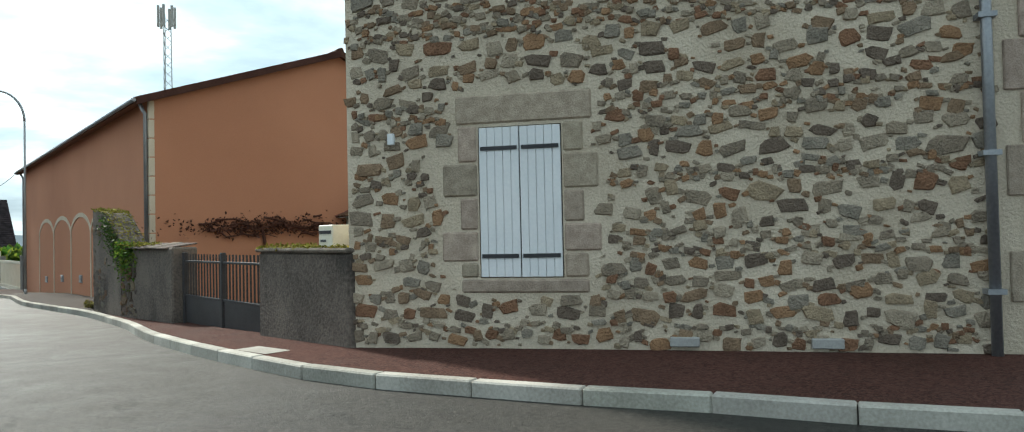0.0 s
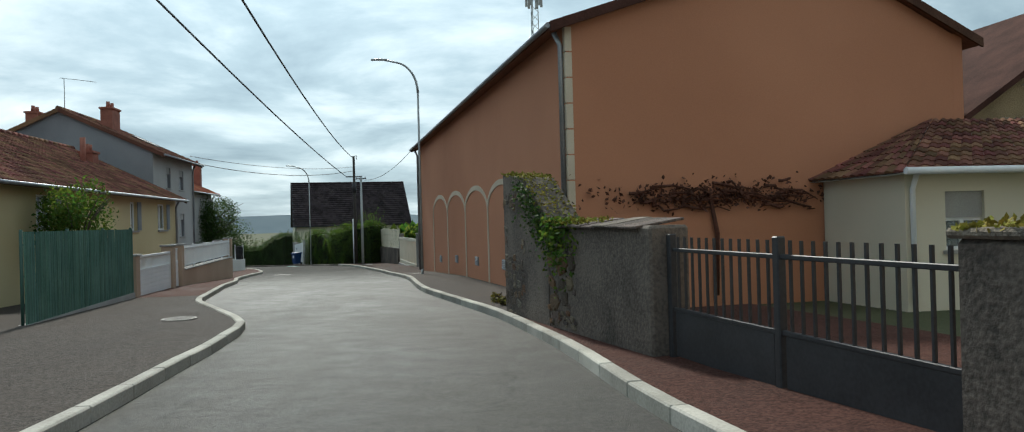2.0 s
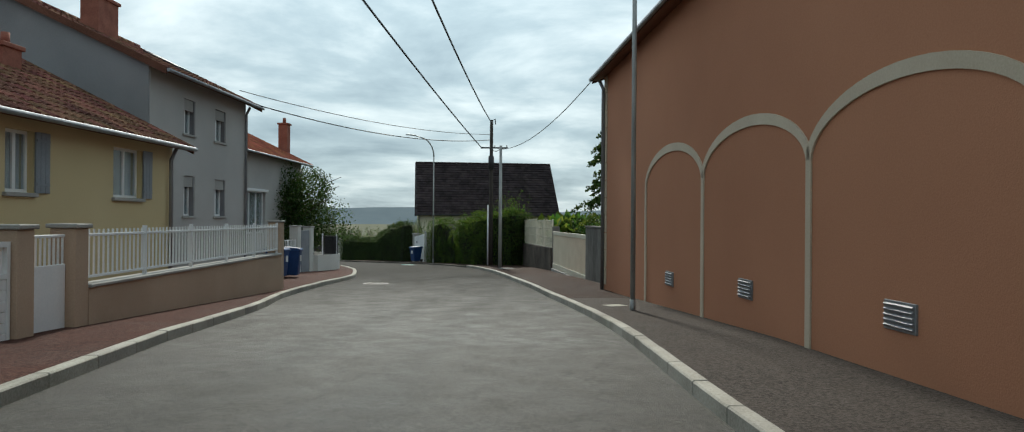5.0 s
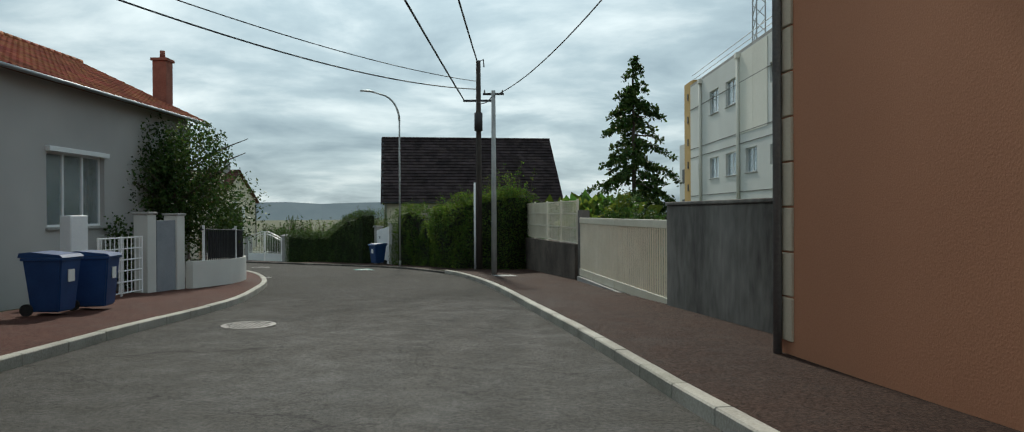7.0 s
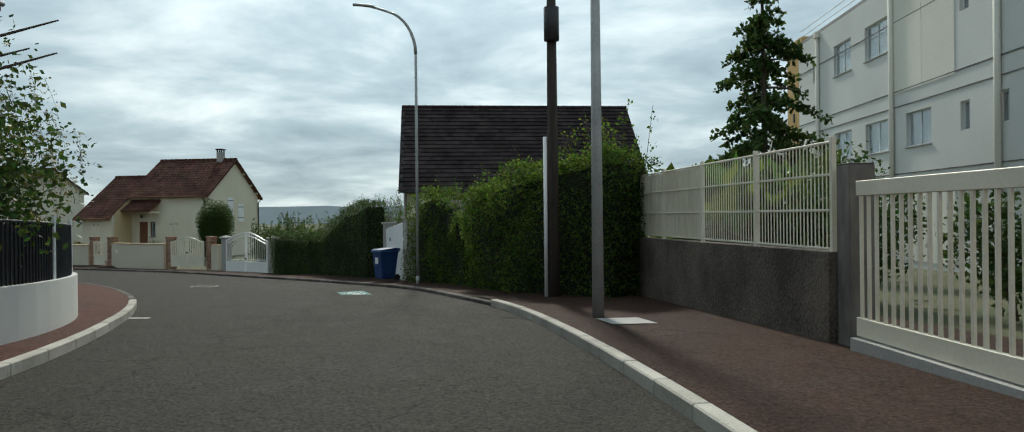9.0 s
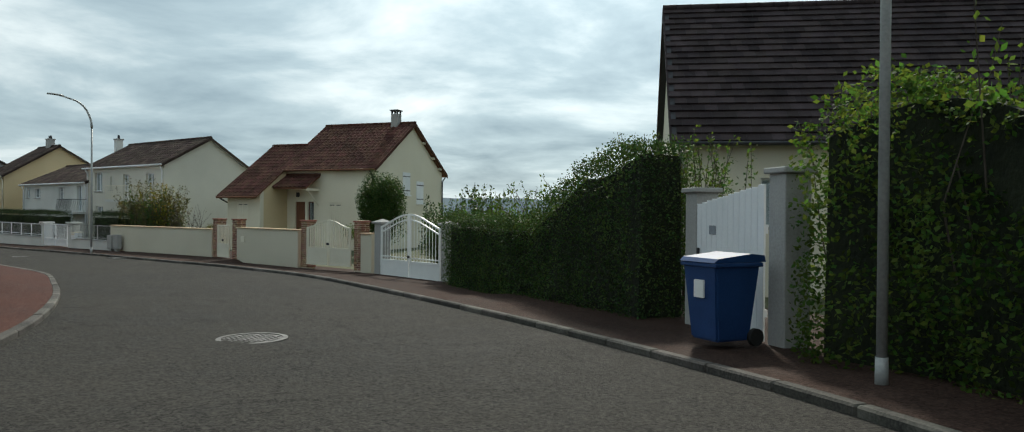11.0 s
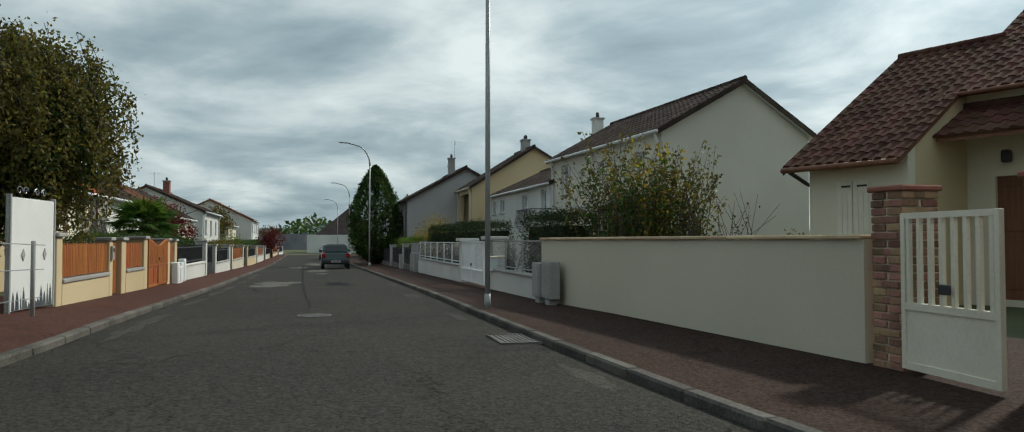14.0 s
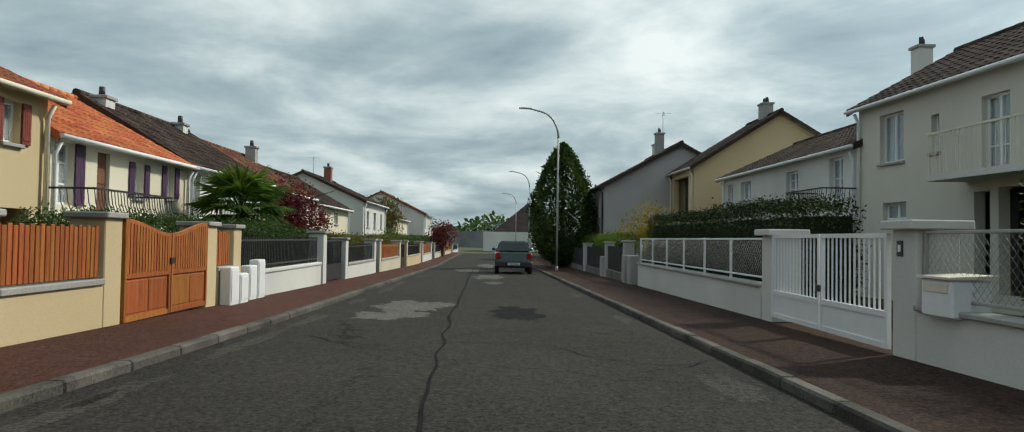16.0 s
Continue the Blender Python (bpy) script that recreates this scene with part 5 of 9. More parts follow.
pts = np.stack([r.uniform(0, 2.5, 800), r.uniform(-0.05, 0.45, 800), r.uniform(1.25, 1.29, 800)], 1)
v, f = leaves(pts, 0.05, 0.4, 0, 8)
raw("moss", v, f, MOSS, rw, "moss on the coping", "stuff")
lb = thing("letter_box", shift(W1, 11.75, 0.08, 1.87), "cream metal letter box on the wall top", "letter box")
part("body", box(0, 0, 0, 0.36, 0.28, 0.27, 0.012), CREAMP, lb)
part("flap", box(0.03, -0.008, 0.16, 0.33, 0.002, 0.2), DARKMETAL, lb, "dark letter slot")
part("name_bar", box(0.06, -0.006, 0.06, 0.2, 0.001, 0.09), DARKBAR, lb)

for k, (x, y) in enumerate(((3.55, -11.6), (3.5, -10.9), (3.65, -12.1))):
    bush("wall_weed", x, y, 0.16, 210 + k, LEAFO, "small green weeds at the foot of the wall", 0.05, 260, 0.7, gz(x, y) + 0.1)

# ---- the orange hall ----
OH = at((2.82, 11.9), (4.78, -12.1), -0.5)
L = 24.08
oz = lambda z: z + 0.5
hall = thing("orange_hall", OH, "long orange rendered hall with pale painted arches", "building")
shell_walls(hall, L, 8.8, oz(5.65), oz(7.4), ORANGE, (), 0.59)
roof(hall, L, 8.8, oz(5.65), oz(7.4), BROWNTILE, 0.35, 0.18, 0.59, wide=0.25, tall=0.35)
downpipe(hall, 0.12, -0.08, 0.0, oz(5.45), ZINC, 0.05)
downpipe(hall, L - 0.12, -0.08, 0.7, oz(5.45), ZINC, 0.05)
for z in range(12):
    for x0, x1 in ((0.0, 0.34), (L - 0.12, L)):
        part("quoin", box(x0 - 0.005, -0.03, 0.3 + z * 0.48, x1 + 0.005, 0.11, 0.3 + z * 0.48 + 0.46, 0.008), BEIGE, hall, "pale corner block" if z == 0 else "")
ux = lambda y: (11.9 - y) * 24.08 / 24.0
springs = [ux(7.0), ux(3.05), ux(-0.85), ux(-4.5), ux(-8.05)]
for i, s in enumerate(springs):
    g0 = oz(gz(3.5, 11.9 - s))
    part("arch_leg", box(s - 0.065, -0.022, g0, s + 0.065, 0.01, oz(2.28), 0), BEIGE, hall, "pale painted strip")
for a, b in zip(springs, springs[1:]):
    c, hw, rise = (a + b) / 2, (b - a) / 2, 0.68
    outer = [(c - math.cos(math.pi * k / 24) * (hw + 0.065), oz(2.28) + math.sin(math.pi * k / 24) ** 1.06 * (rise + 0.075)) for k in range(25)]
    inner = [(c - math.cos(math.pi * k / 24) * (hw - 0.065), oz(2.28) + math.sin(math.pi * k / 24) ** 1.06 * (rise - 0.075)) for k in range(25)]
    bm = bmesh.new()
    fo, fi = [bm.verts.new((x, -0.024, z)) for x, z in outer], [bm.verts.new((x, -0.024, z)) for x, z in inner]
    bo, bi = [bm.verts.new((x, 0.0, z)) for x, z in outer], [bm.verts.new((x, 0.0, z)) for x, z in inner]
    for k in range(24):
        bm.faces.new((fo[k], fo[k + 1], fi[k + 1], fi[k]))
        bm.faces.new((fo[k], fo[k + 1], bo[k + 1], bo[k]))
        bm.faces.new((fi[k], fi[k + 1], bi[k + 1], bi[k]))
    part("arch_band", bm, BEIGE, hall, "pale arched band")
for y in (5.05, 1.1, -2.7, -6.5):
    x, z = ux(y), oz(gz(3.5, y)) + 0.55
    vent = part("wall_vent", box(x - 0.26, -0.02, z, x + 0.26, 0.01, z + 0.27, 0.004), ZINC, hall, "louvred metal vent")
    sl = mesh_of(box(-0.23, -0.022, -0.012, 0.23, 0.0, 0.012), ZINC)
    for k in range(5):
        share("louvre", sl, vent, Matrix.Translation((x, -0.02, z + 0.045 + k * 0.048)) @ Matrix.Rotation(radians(35), 4, "X"))
vine = thing("dry_vine", OH @ Matrix.Translation((L + 0.03, 1.0, oz(1.6))), "dry brown creeper remains on the gable wall", "vine")
bm = bmesh.new()
rv = np.random.RandomState(11)
for k in range(26):
    y0, z0 = rv.uniform(0.0, 3.4), rv.uniform(0.55, 1.0)
    pts = [(0.02, y0, z0)]
    for q in range(5):
        y0 += rv.uniform(-0.1, 0.35)
        z0 += rv.uniform(-0.12, 0.07)
        pts.append((0.02 + rv.uniform(0, 0.05), y0, z0))
    rod(pts, 0.035, 0.01, 5, bm)
rod([(0.03, 1.9, -1.2), (0.03, 1.95, 0.0), (0.03, 1.8, 0.8)], 0.06, 0.04, 6, bm)
part("creeper_stem", bm, VINE, vine, "twisted dry stems", "stuff")
pts = np.stack([rv.uniform(0.0, 0.1, 900), rv.normal(1.9, 1.1, 900), rv.normal(0.75, 0.13, 900)], 1)
v, f = leaves(pts, 0.09, 0.2, 0.3, 12)
raw("dead_leaves", v, f, VINE, vine, "shrivelled leaves", "stuff")

# annex and the stone gable behind it
ANX = at((10.1, -14.2), (18.6, -14.2), 0.35)
an = thing("annex", ANX, "low cream annex with a brown tile roof", "building")
part("front_wall", pierced(8.5, -0.4, 2.3, 0.25, [(0.75, 1.5, 0.9, 1.9), (2.6, 3.0, 1.1, 1.9), (4.0, 4.8, 0.1, 1.95)]), CREAMR, an)
part("side_wall", box(0, 0.25, -0.4, 0.25, 2.5, 2.3), CREAMR, an)
window(an, 0.75, 1.5, 0.9, 1.45, 0.1, None, False)
part("roller_shutter", box(0.75, 0.06, 1.45, 1.5, 0.1, 1.9), CONC, an, "half-lowered grey roller shutter")
window(an, 2.6, 3.0, 1.1, 1.9, 0.1, BROWNWOOD, False, 0)
part("door", box(4.0, 0.08, 0.1, 4.8, 0.13, 1.95), BROWNWOOD, an, "brown door")
bm = bmesh.new()
q = [bm.verts.new(p) for p in ((-0.28, -0.38, 2.2), (9, -0.38, 2.2), (9, 2.6, 3.42), (2.6, 2.6, 3.42), (-0.28, 2.6, 2.2), (9, 2.6, 2.2))]
for f in ((0, 1, 2, 3), (0, 3, 4), (0, 4, 5, 1), (1, 5, 2), (3, 2, 5, 4)):
    bm.faces.new([q[k] for k in f])
part("roof_deck", bm, WHITEP, an)
v, f = tile_field((-0.3, -0.4, 2.22), (9, -0.4, 2.22), (9, 2.6, 3.45), (2.55, 2.6, 3.45), 0.25, 0.33, 0.01, 0.03)
raw("roof_tiles", v, f, OLDTILE, an, "brown roof tiles", "stuff")
v, f = tile_field((-0.3, 2.6, 2.22), (-0.3, -0.4, 2.22), (2.55, 2.6, 3.45), (2.55, 2.6, 3.45), 0.25, 0.33, 0.01, 0.03)
raw("hip_tiles", v, f, OLDTILE, an, "brown hip tiles", "stuff")
part("gutter", rod([(-0.3, -0.46, 2.24), (9, -0.46, 2.24)], 0.06, 0.06, 8), WHITEP, an, "white gutter")
downpipe(an, 0.1, -0.06, 0, 2.2, WHITEP)
ob2 = thing("stone_barn", at((14.2, -10.8), (22, -10.8), 0.4), "old stone gable behind the annex", "building")
part("gable_wall", slab([(0, -0.4), (8, -0.4), (8, 5.6), (4.5, 6.6), (0, 3.6)], "y", 0, 0.5), OLDMORTAR, ob2)
rubble(ob2, 7.9, 2.9, 5.2, [(-1, 1.2, 3.6, 9), (-1, 2.4, 4.4, 9)], 0, STONES, STONEJ, 13)
part("side_wall", box(0, 0.5, -0.4, 0.5, 7, 3.6), MORTAR, ob2)
part("roof_slope", slab([(-0.3, 3.42), (4.6, 6.7), (4.6, 6.85), (-0.3, 3.57)], "y", -0.2, 7), BROWNTILE, ob2)
part("roof_slope", slab([(4.6, 6.7), (8.3, 5.6), (8.3, 5.75), (4.6, 6.85)], "y", -0.2, 7), BROWNTILE, ob2)

# antenna mast far behind the hall
mast = thing("antenna_mast", Matrix.Translation((17.6, 58.5, -2)), "lattice telephone mast with panel antennas", "mast")
bm = bmesh.new()
for k in range(3):
    a = 2 * math.pi * k / 3
    rod([(math.cos(a) * 0.6, math.sin(a) * 0.6, 0), (math.cos(a) * 0.45, math.sin(a) * 0.45, 29)], 0.06, 0.05, 5, bm)
for i in range(29):
    for k in range(3):
        a, b = 2 * math.pi * k / 3, 2 * math.pi * (k + 1) / 3
        rod([(math.cos(a) * 0.55, math.sin(a) * 0.55, i), (math.cos(b) * 0.55, math.sin(b) * 0.55, i + 1)], 0.03, 0.03, 4, bm)
part("lattice", bm, LAMPMETAL, mast)
for k in range(6):
    a = 2 * math.pi * k / 6
    part("antenna_panel", box(math.cos(a) * 0.85 - 0.13, math.sin(a) * 0.85 - 0.08, 27.6, math.cos(a) * 0.85 + 0.13, math.sin(a) * 0.85 + 0.08, 30, 0.02), CONC, mast)

# ---- the left side of the first street ----
PL = at((-5.1, -4.7), (-5.7, 8.8), 0.0)
gl = lambda s: gz(-5.3, -4.7 + s)
GF = at((-4.8, -11.6), (-5.09, -4.95), 0.0)
gf = thing("green_fence", shift(GF, 0, 0, 0.25), "blue-green slatted windbreak fence on a low plinth", "fence")
part("plinth", box(0, 0.0, -0.3, 6.6, 0.15, 0.12), CONC, gf, "low pale plinth")
sl = mesh_of(box(-0.021, -0.008, 0, 0.021, 0.008, 1.62), GREENPL, "slat")
for i in range(145):
    share("slat", sl, gf, Matrix.Translation((0.05 + i * 0.045, 0.03 + random.uniform(-0.006, 0.006), 0.12)) @ Matrix.Rotation(radians(random.uniform(-1.2, 1.2)), 4, "Y"))
for i in range(4):
    part("post", rod([(i * 2.18, 0.07, 0), (i * 2.18, 0.07, 1.78)], 0.03, 0.03, 8), mk("green_post_%d" % i, (0.03, 0.075, 0.06), (0.05, 0.1, 0.08), 0.6) if i == 0 else bpy.data.materials["green_post_0"], gf)
for z in (0.45, 0.95, 1.5):
    part("rail", box(0, 0.045, z, 6.55, 0.06, z + 0.03), bpy.data.materials["green_post_0"], gf)
bush("garden_shrub", -6.4, -5.2, 1.25, 31, LEAF, "light green shrub rising above the fence", 0.09, 4200, 1.0, 1.2)
for s, h in ((-0.14, 1.28), (3.9, 1.42), (5.15, 1.42)):
    gate_pillar(shift(PL, s, 0, gl(s) + 0.05), 0.34, h - gl(s) - 0.05, TANW, "beige rendered gate pillar with a pale cap", CONC, 0.04, 0.06, "pillars of the yellow house")
sg = thing("sliding_gate", shift(PL, 0.22, 0.1, 0.0), "white sliding gate with boards below and balusters above", "gate")
for k in range(6):
    part("board", box(0.06, -0.02, 0.1 + k * 0.125, 3.6, 0.02, 0.22 + k * 0.125, 0.006), WHITEP, sg)
part("gate_frame", (lambda b: (box(0, -0.03, 0.05, 0.06, 0.03, 1.28, 0, b), box(3.6, -0.03, 0.05, 3.66, 0.03, 1.28, 0, b), box(0.06, -0.03, 0.85, 3.6, 0.03, 0.91, 0, b), box(0.06, -0.03, 1.22, 3.6, 0.03, 1.28, 0, b), b)[-1])(bmesh.new()), WHITEP, sg)
pickets(sg, 3.4, 0.91, 1.22, 0.12, 0.03, 0.02, WHITEP, 0, None, "baluster", 0.13)
fd = thing("garden_door", shift(PL, 4.25, 0.12, -0.05), "pale metal garden door between pillars", "gate")
part("leaf", box(0, 0, 0.05, 0.88, 0.04, 1.0, 0.006), WHITEP, fd)
pickets(fd, 0.8, 1.0, 1.36, 0.1, 0.025, 0.02, WHITEP, 0.02, None, "baluster", 0.04)
rail(fd, 0, 0.88, 1.37, WHITEP, 0.04, 0.03, 0.02)
FL = 9.6
fw = garden_wall(shift(PL, 5.5, 0, -0.15), FL, 0.75, TANW, "tan rendered garden wall with a pale coping", CONC, 0.04, 0.05, 0.22)
fr = thing("white_railing", shift(PL, 5.5, 0.1, 0.66), "white metal railing with small spear heads", "railing")
for z in (0.08, 0.66):
    rail(fr, 0, FL, z, WHITEP, 0.04, 0.03)
pickets(fr, FL - 0.1, 0.06, 0.74, 0.135, 0.022, 0.022, WHITEP, 0, None, "baluster", 0.05)
for i in range(6):
    part("post", box(i * FL / 5 - 0.025, -0.03, -0.02, i * FL / 5 + 0.025, 0.03, 0.78, 0.004), WHITEP, fr)
gate_pillar(shift(PL, 5.5 + FL, 0, -0.3), 0.34, 1.75, TANW, "tan rendered end pillar of the garden wall", CONC, 0.03, 0.05, "pillars of the yellow house")

YH = at((-7.4, -13.0), (-7.4, 7.7), 0.0)
yh = thing("yellow_house", YH, "low yellow rendered house with an old tile roof", "house")
hy = [(15.07, 15.75, 1.95, 2.95), (18.2, 19.3, 1.95, 2.95), (8.0, 9.0, 1.95, 2.95)]
shell_walls(yh, 20.7, 8, 3.3, 5.3, YELLOWR, hy)
roof(yh, 20.7, 8, 3.35, 5.35, OLDTILE, 0.4, 0.2, wide=0.24, tall=0.33)
for a, b, c, d in hy:
    window(yh, a, b, c, d, 0.1, WHITEP, True)
    boards(yh, b + 0.02, b + 0.4, c, d, -0.01, SHUTGREY, 3, "shutter", "open grey-blue shutter")
downpipe(yh, 20.5, -0.07, 0, 3.1)
part("flue", rod([(17.6, 2.4, 4.2), (17.6, 2.4, 5.45)], 0.1, 0.1, 10), BRICK, yh, "rust-coloured flue pipe")
chimney(yh, 18.7, 2.6, 4.0, 4.95, 0.6, 0.5, None, 2)
GH = at((-8.7, 9.2), (-8.7, 15.8), -0.3)
gh = thing("grey_house", GH, "tall grey rendered house with brick chimneys", "house")
hg = [(1.9, 2.6, 4.15, 5.1), (1.9, 2.6, 1.9, 3.0), (4.0, 4.8, 4.15, 5.1), (4.0, 4.8, 1.9, 3.0)]
shell_walls(gh, 6.6, 7.4, 5.75, 7.5, GREYR, hg)
roof(gh, 6.6, 7.4, 5.75, 7.5, OLDTILE, 0.5, 0.12, wide=0.24, tall=0.33)
part("front_coat", pierced(6.5, 0, 5.7, 0.02, hg), PALER, gh, "paler front render").location = (0.05, -0.02, 0)
for a, b, c, d in hg:
    window(gh, a, b, c, d, 0.12, WHITEP, True)
    part("roller_box", box(a, 0.02, d - 0.3, b, 0.08, d), CONC, gh, "half-lowered roller shutter")
downpipe(gh, 6.45, -0.08, 0.2, 5.5)
chimney(gh, 1.9, 2.3, 6.3, 7.7, 1.0, 0.5, None, 2)
chimney(gh, 2.3, 5.6, 5.8, 7.6, 0.8, 0.5, None, 2)
part("aerial", rod([(0.6, 3.7, 7.4), (0.6, 3.7, 8.9), (0.6, 3.69, 8.9)], 0.018, 0.015, 6), LAMPMETAL, gh, "thin roof aerial")
part("aerial_arm", rod([(0.2, 3.7, 8.85), (0.6, 3.2, 8.85), (1.2, 2.6, 8.85)], 0.012, 0.012, 5), LAMPMETAL, gh)
part("skylight", slab([(0.9, 6.2), (1.9, 6.67), (1.9, 6.76), (0.9, 6.29)], "x", 3.5, 4.4), DARKMETAL, gh, "dark roof window")
WH = at((-10.6, 16.0), (-10.6, 28.6), -0.8)
wh = thing("white_house", WH, "pale rendered house with a red tile roof", "house")
hw = [(4.9, 7.4, 1.7, 3.45)]
shell_walls(wh, 12.6, 7.5, 5.15, 6.95, PALER, hw)
roof(wh, 12.6, 7.5, 5.2, 7.0, REDTILE, 0.45, 0.5, wide=0.24, tall=0.33)
part("awning_box", box(4.85, -0.12, 3.43, 7.45, 0.0, 3.55, 0.01), WHITEP, wh, "white blind box")
window(wh, 4.9, 7.4, 1.7, 3.45, 0.12, WHITEP, False, 2)
chimney(wh, 12.92, 0.95, -0.3, 7.0, 0.5, 0.45, None, 1)
downpipe(wh, 12.4, -0.08, 0, 4.9)

for k, (x, y) in enumerate(((-7.75, 16.3), (-7.6, 17.35))):
    wheelie_bin(at((x, y), (x + 0.1, y + 1), gz(x, y) + 0.14) @ Matrix.Rotation(radians(4 + 9 * k), 4, "Z"), "blue wheeled bin with a closed lid and white sticker")
mb = thing("meter_cabinet", at((-8.6, 18.3), (-8.5, 19.1), gz(-8.6, 18.3) + 0.1), "grey meter cabinet with a small notice", "cabinet")
part("body", box(0, 0, 0, 0.75, 0.35, 1.0, 0.015), CONC, mb)
part("upper_box", box(0.1, 0.05, 1.0, 0.6, 0.3, 1.75, 0.015), WHITEP, mb, "white letter box unit")
part("notice", box(0.3, -0.006, 0.7, 0.5, 0.002, 0.95), LABELW, mb, "white paper notice")
part("notice_bar", box(0.33, -0.008, 0.86, 0.47, -0.004, 0.9), TAILRED, mb)
GW = at((-8.75, 19.6), (-8.6, 22.2), gz(-8.7, 21) + 0.12)
wg = thing("white_gate", GW, "white metal lattice garden gate", "gate")
for x in (0.0, 0.85, 1.7):
    part("stile", box(x - 0.025, -0.02, 0.03, x + 0.025, 0.02, 1.35, 0.005), WHITEP, wg)
for k in range(6):
    rail(wg, 0, 1.7, 0.1 + k * 0.245, WHITEP, 0.03, 0.02)
pickets(wg, 1.5, 0.1, 1.32, 0.17, 0.018, 0.018, WHITEP, 0, None, "bar", 0.1)
for x, y in ((-8.65, 21.6), (-8.45, 22.75)):
    gate_pillar(at((x, y), (x + 0.1, y + 1), gz(x, y)), 0.36, 1.98, WHITER, "white rendered gate pillar with a flat cap", CONC, 0.03, 0.06, "white gate pillars")
wd = thing("garden_door", at((-8.5, 21.95), (-8.4, 22.75), gz(-8.5, 22) + 0.1), "grey metal garden door with window bars", "gate")
part("leaf", box(0, 0.1, 0.02, 0.8, 0.14, 1.75, 0.006), SHUTGREY, wd)
curve = smooth_line([(-8.35, 23.2), (-8.1, 25.2), (-8.5, 27.6), (-9.6, 30.0), (-11.6, 32.4)], 0.5)
cw = thing("curved_wall", Matrix.Identity(4), "low white curved wall carrying a dark mesh fence", "wall")
a, b = offset_line(curve, -0.1), offset_line(curve, 0.1)
vs, fs = [], []
for i in range(len(curve)):
    g0 = gz(curve[i].x, curve[i].y)
    vs += [(b[i].x, b[i].y, g0 - 0.2), (b[i].x, b[i].y, g0 + 0.82), (a[i].x, a[i].y, g0 + 0.82), (a[i].x, a[i].y, g0 - 0.2)]
for i in range(len(curve) - 1):
    fs += [tuple(4 * i + q for q in (k, k + 1, k + 5, k + 4)) for k in range(3)]
fs += [(0, 1, 2, 3), tuple(4 * len(curve) - 4 + k for k in (0, 3, 2, 1))]
raw("body", vs, fs, WHITER, cw)
bar_me = mesh_of(box(-0.012, -0.012, 0, 0.012, 0.012, 0.85), DARKMETAL)
post_me = mesh_of(box(-0.025, -0.025, 0, 0.025, 0.025, 0.95), WHITEP)
for i, p in enumerate(smooth_line([(q.x, q.y) for q in curve], 0.11)[6:]):
    share("bar" if i % 20 else "post", bar_me if i % 20 else post_me, cw, Matrix.Translation((p.x, p.y, gz(p.x, p.y) + 0.8)))
rod_pts = [(p.x, p.y, gz(p.x, p.y) + 1.64) for p in curve[1:]]
part("rail", rod(rod_pts, 0.02, 0.02, 6), DARKMETAL, cw)
dm = thing("screen_mesh", Matrix.Identity(4), "dark privacy screen fixed to the curved fence", "screen")
sc = offset_line(curve, -0.03)[2:]
raw("sheet", [(p.x, p.y, gz(p.x, p.y) + z) for p in sc for z in (0.86, 1.6)] + [(p.x - 0.02, p.y, gz(p.x, p.y) + z) for p in sc for z in (0.86, 1.6)], [(2 * i, 2 * i + 1, 2 * i + 3, 2 * i + 2) for i in range(len(sc) - 1)] + [(2 * len(sc) + 2 * i, 2 * len(sc) + 2 * i + 1, 2 * len(sc) + 2 * i + 3, 2 * len(sc) + 2 * i + 2) for i in range(len(sc) - 1)], DARKMETAL, dm)
tree("laurel_tree", -10.1, 26.7, 5.7, 2.6, 41, LEAFD, "dense round dark laurel behind the wall", 0.14, 0.1, 26000, 1.05, 0.2, 0.05, 22)
bush("garden_bush", -10.2, 24.2, 1.3, 42, LEAFD, "dark shrub beside the laurel", 0.1, 3500)

# ---- right side after the hall ----
FP = at((1.8, 25.9), (3.3, 13.2), 0.0)
cwl = thing("concrete_wall", shift(FP, 8.35, -0.05, -0.75), "tall dark stained concrete wall", "wall")
part("body", box(0, 0, -0.3, 5.62, 0.3, 2.05, 0.02), DARKCONC, cwl)
part("coping", box(0, -0.03, 2.05, 5.62, 0.33, 2.11, 0.01), DARKCONC, cwl)
cf = thing("bar_gate", shift(FP, 0.25, 0.05, -0.75), "long cream sliding gate of upright bars", "gate")
for x0, x1 in ((0, 4.0), (4.04, 8.05)):
    part("top_panel", box(x0, -0.025, 1.62, x1, 0.025, 1.78, 0.006), CREAMP, cf)
    part("bottom_rail", box(x0, -0.03, 0.12, x1, 0.03, 0.32, 0.006), CREAMP, cf)
pickets(cf, 7.9, 0.32, 1.62, 0.15, 0.034, 0.03, CREAMP, 0, None, "bar", 0.07)
part("track", box(0, -0.1, -0.1, 8.1, 0.1, 0.1), CONC, cf, "concrete gate track")
gate_pillar(at((1.85, 26.2), (1.9, 25.7), gz(1.8, 26)), 0.3, 2.15, DARKCONC, "dark concrete gate post", None, 0.0, 0.02)
RW = at((0.33, 34.4), (1.82, 25.9), 0.0)
rwl = thing("retaining_wall", shift(RW, 0, 0, -1.1), "dark weathered retaining wall", "wall")
part("body", slab([(0, -0.2), (8.3, -0.0), (8.3, 1.34), (0, 1.3)], "y", 0, 0.3), OLDRENDER, rwl)
pf = thing("panel_fence", shift(RW, 0, 0.12, 0.22), "cream mesh and panel fence on the wall", "fence")
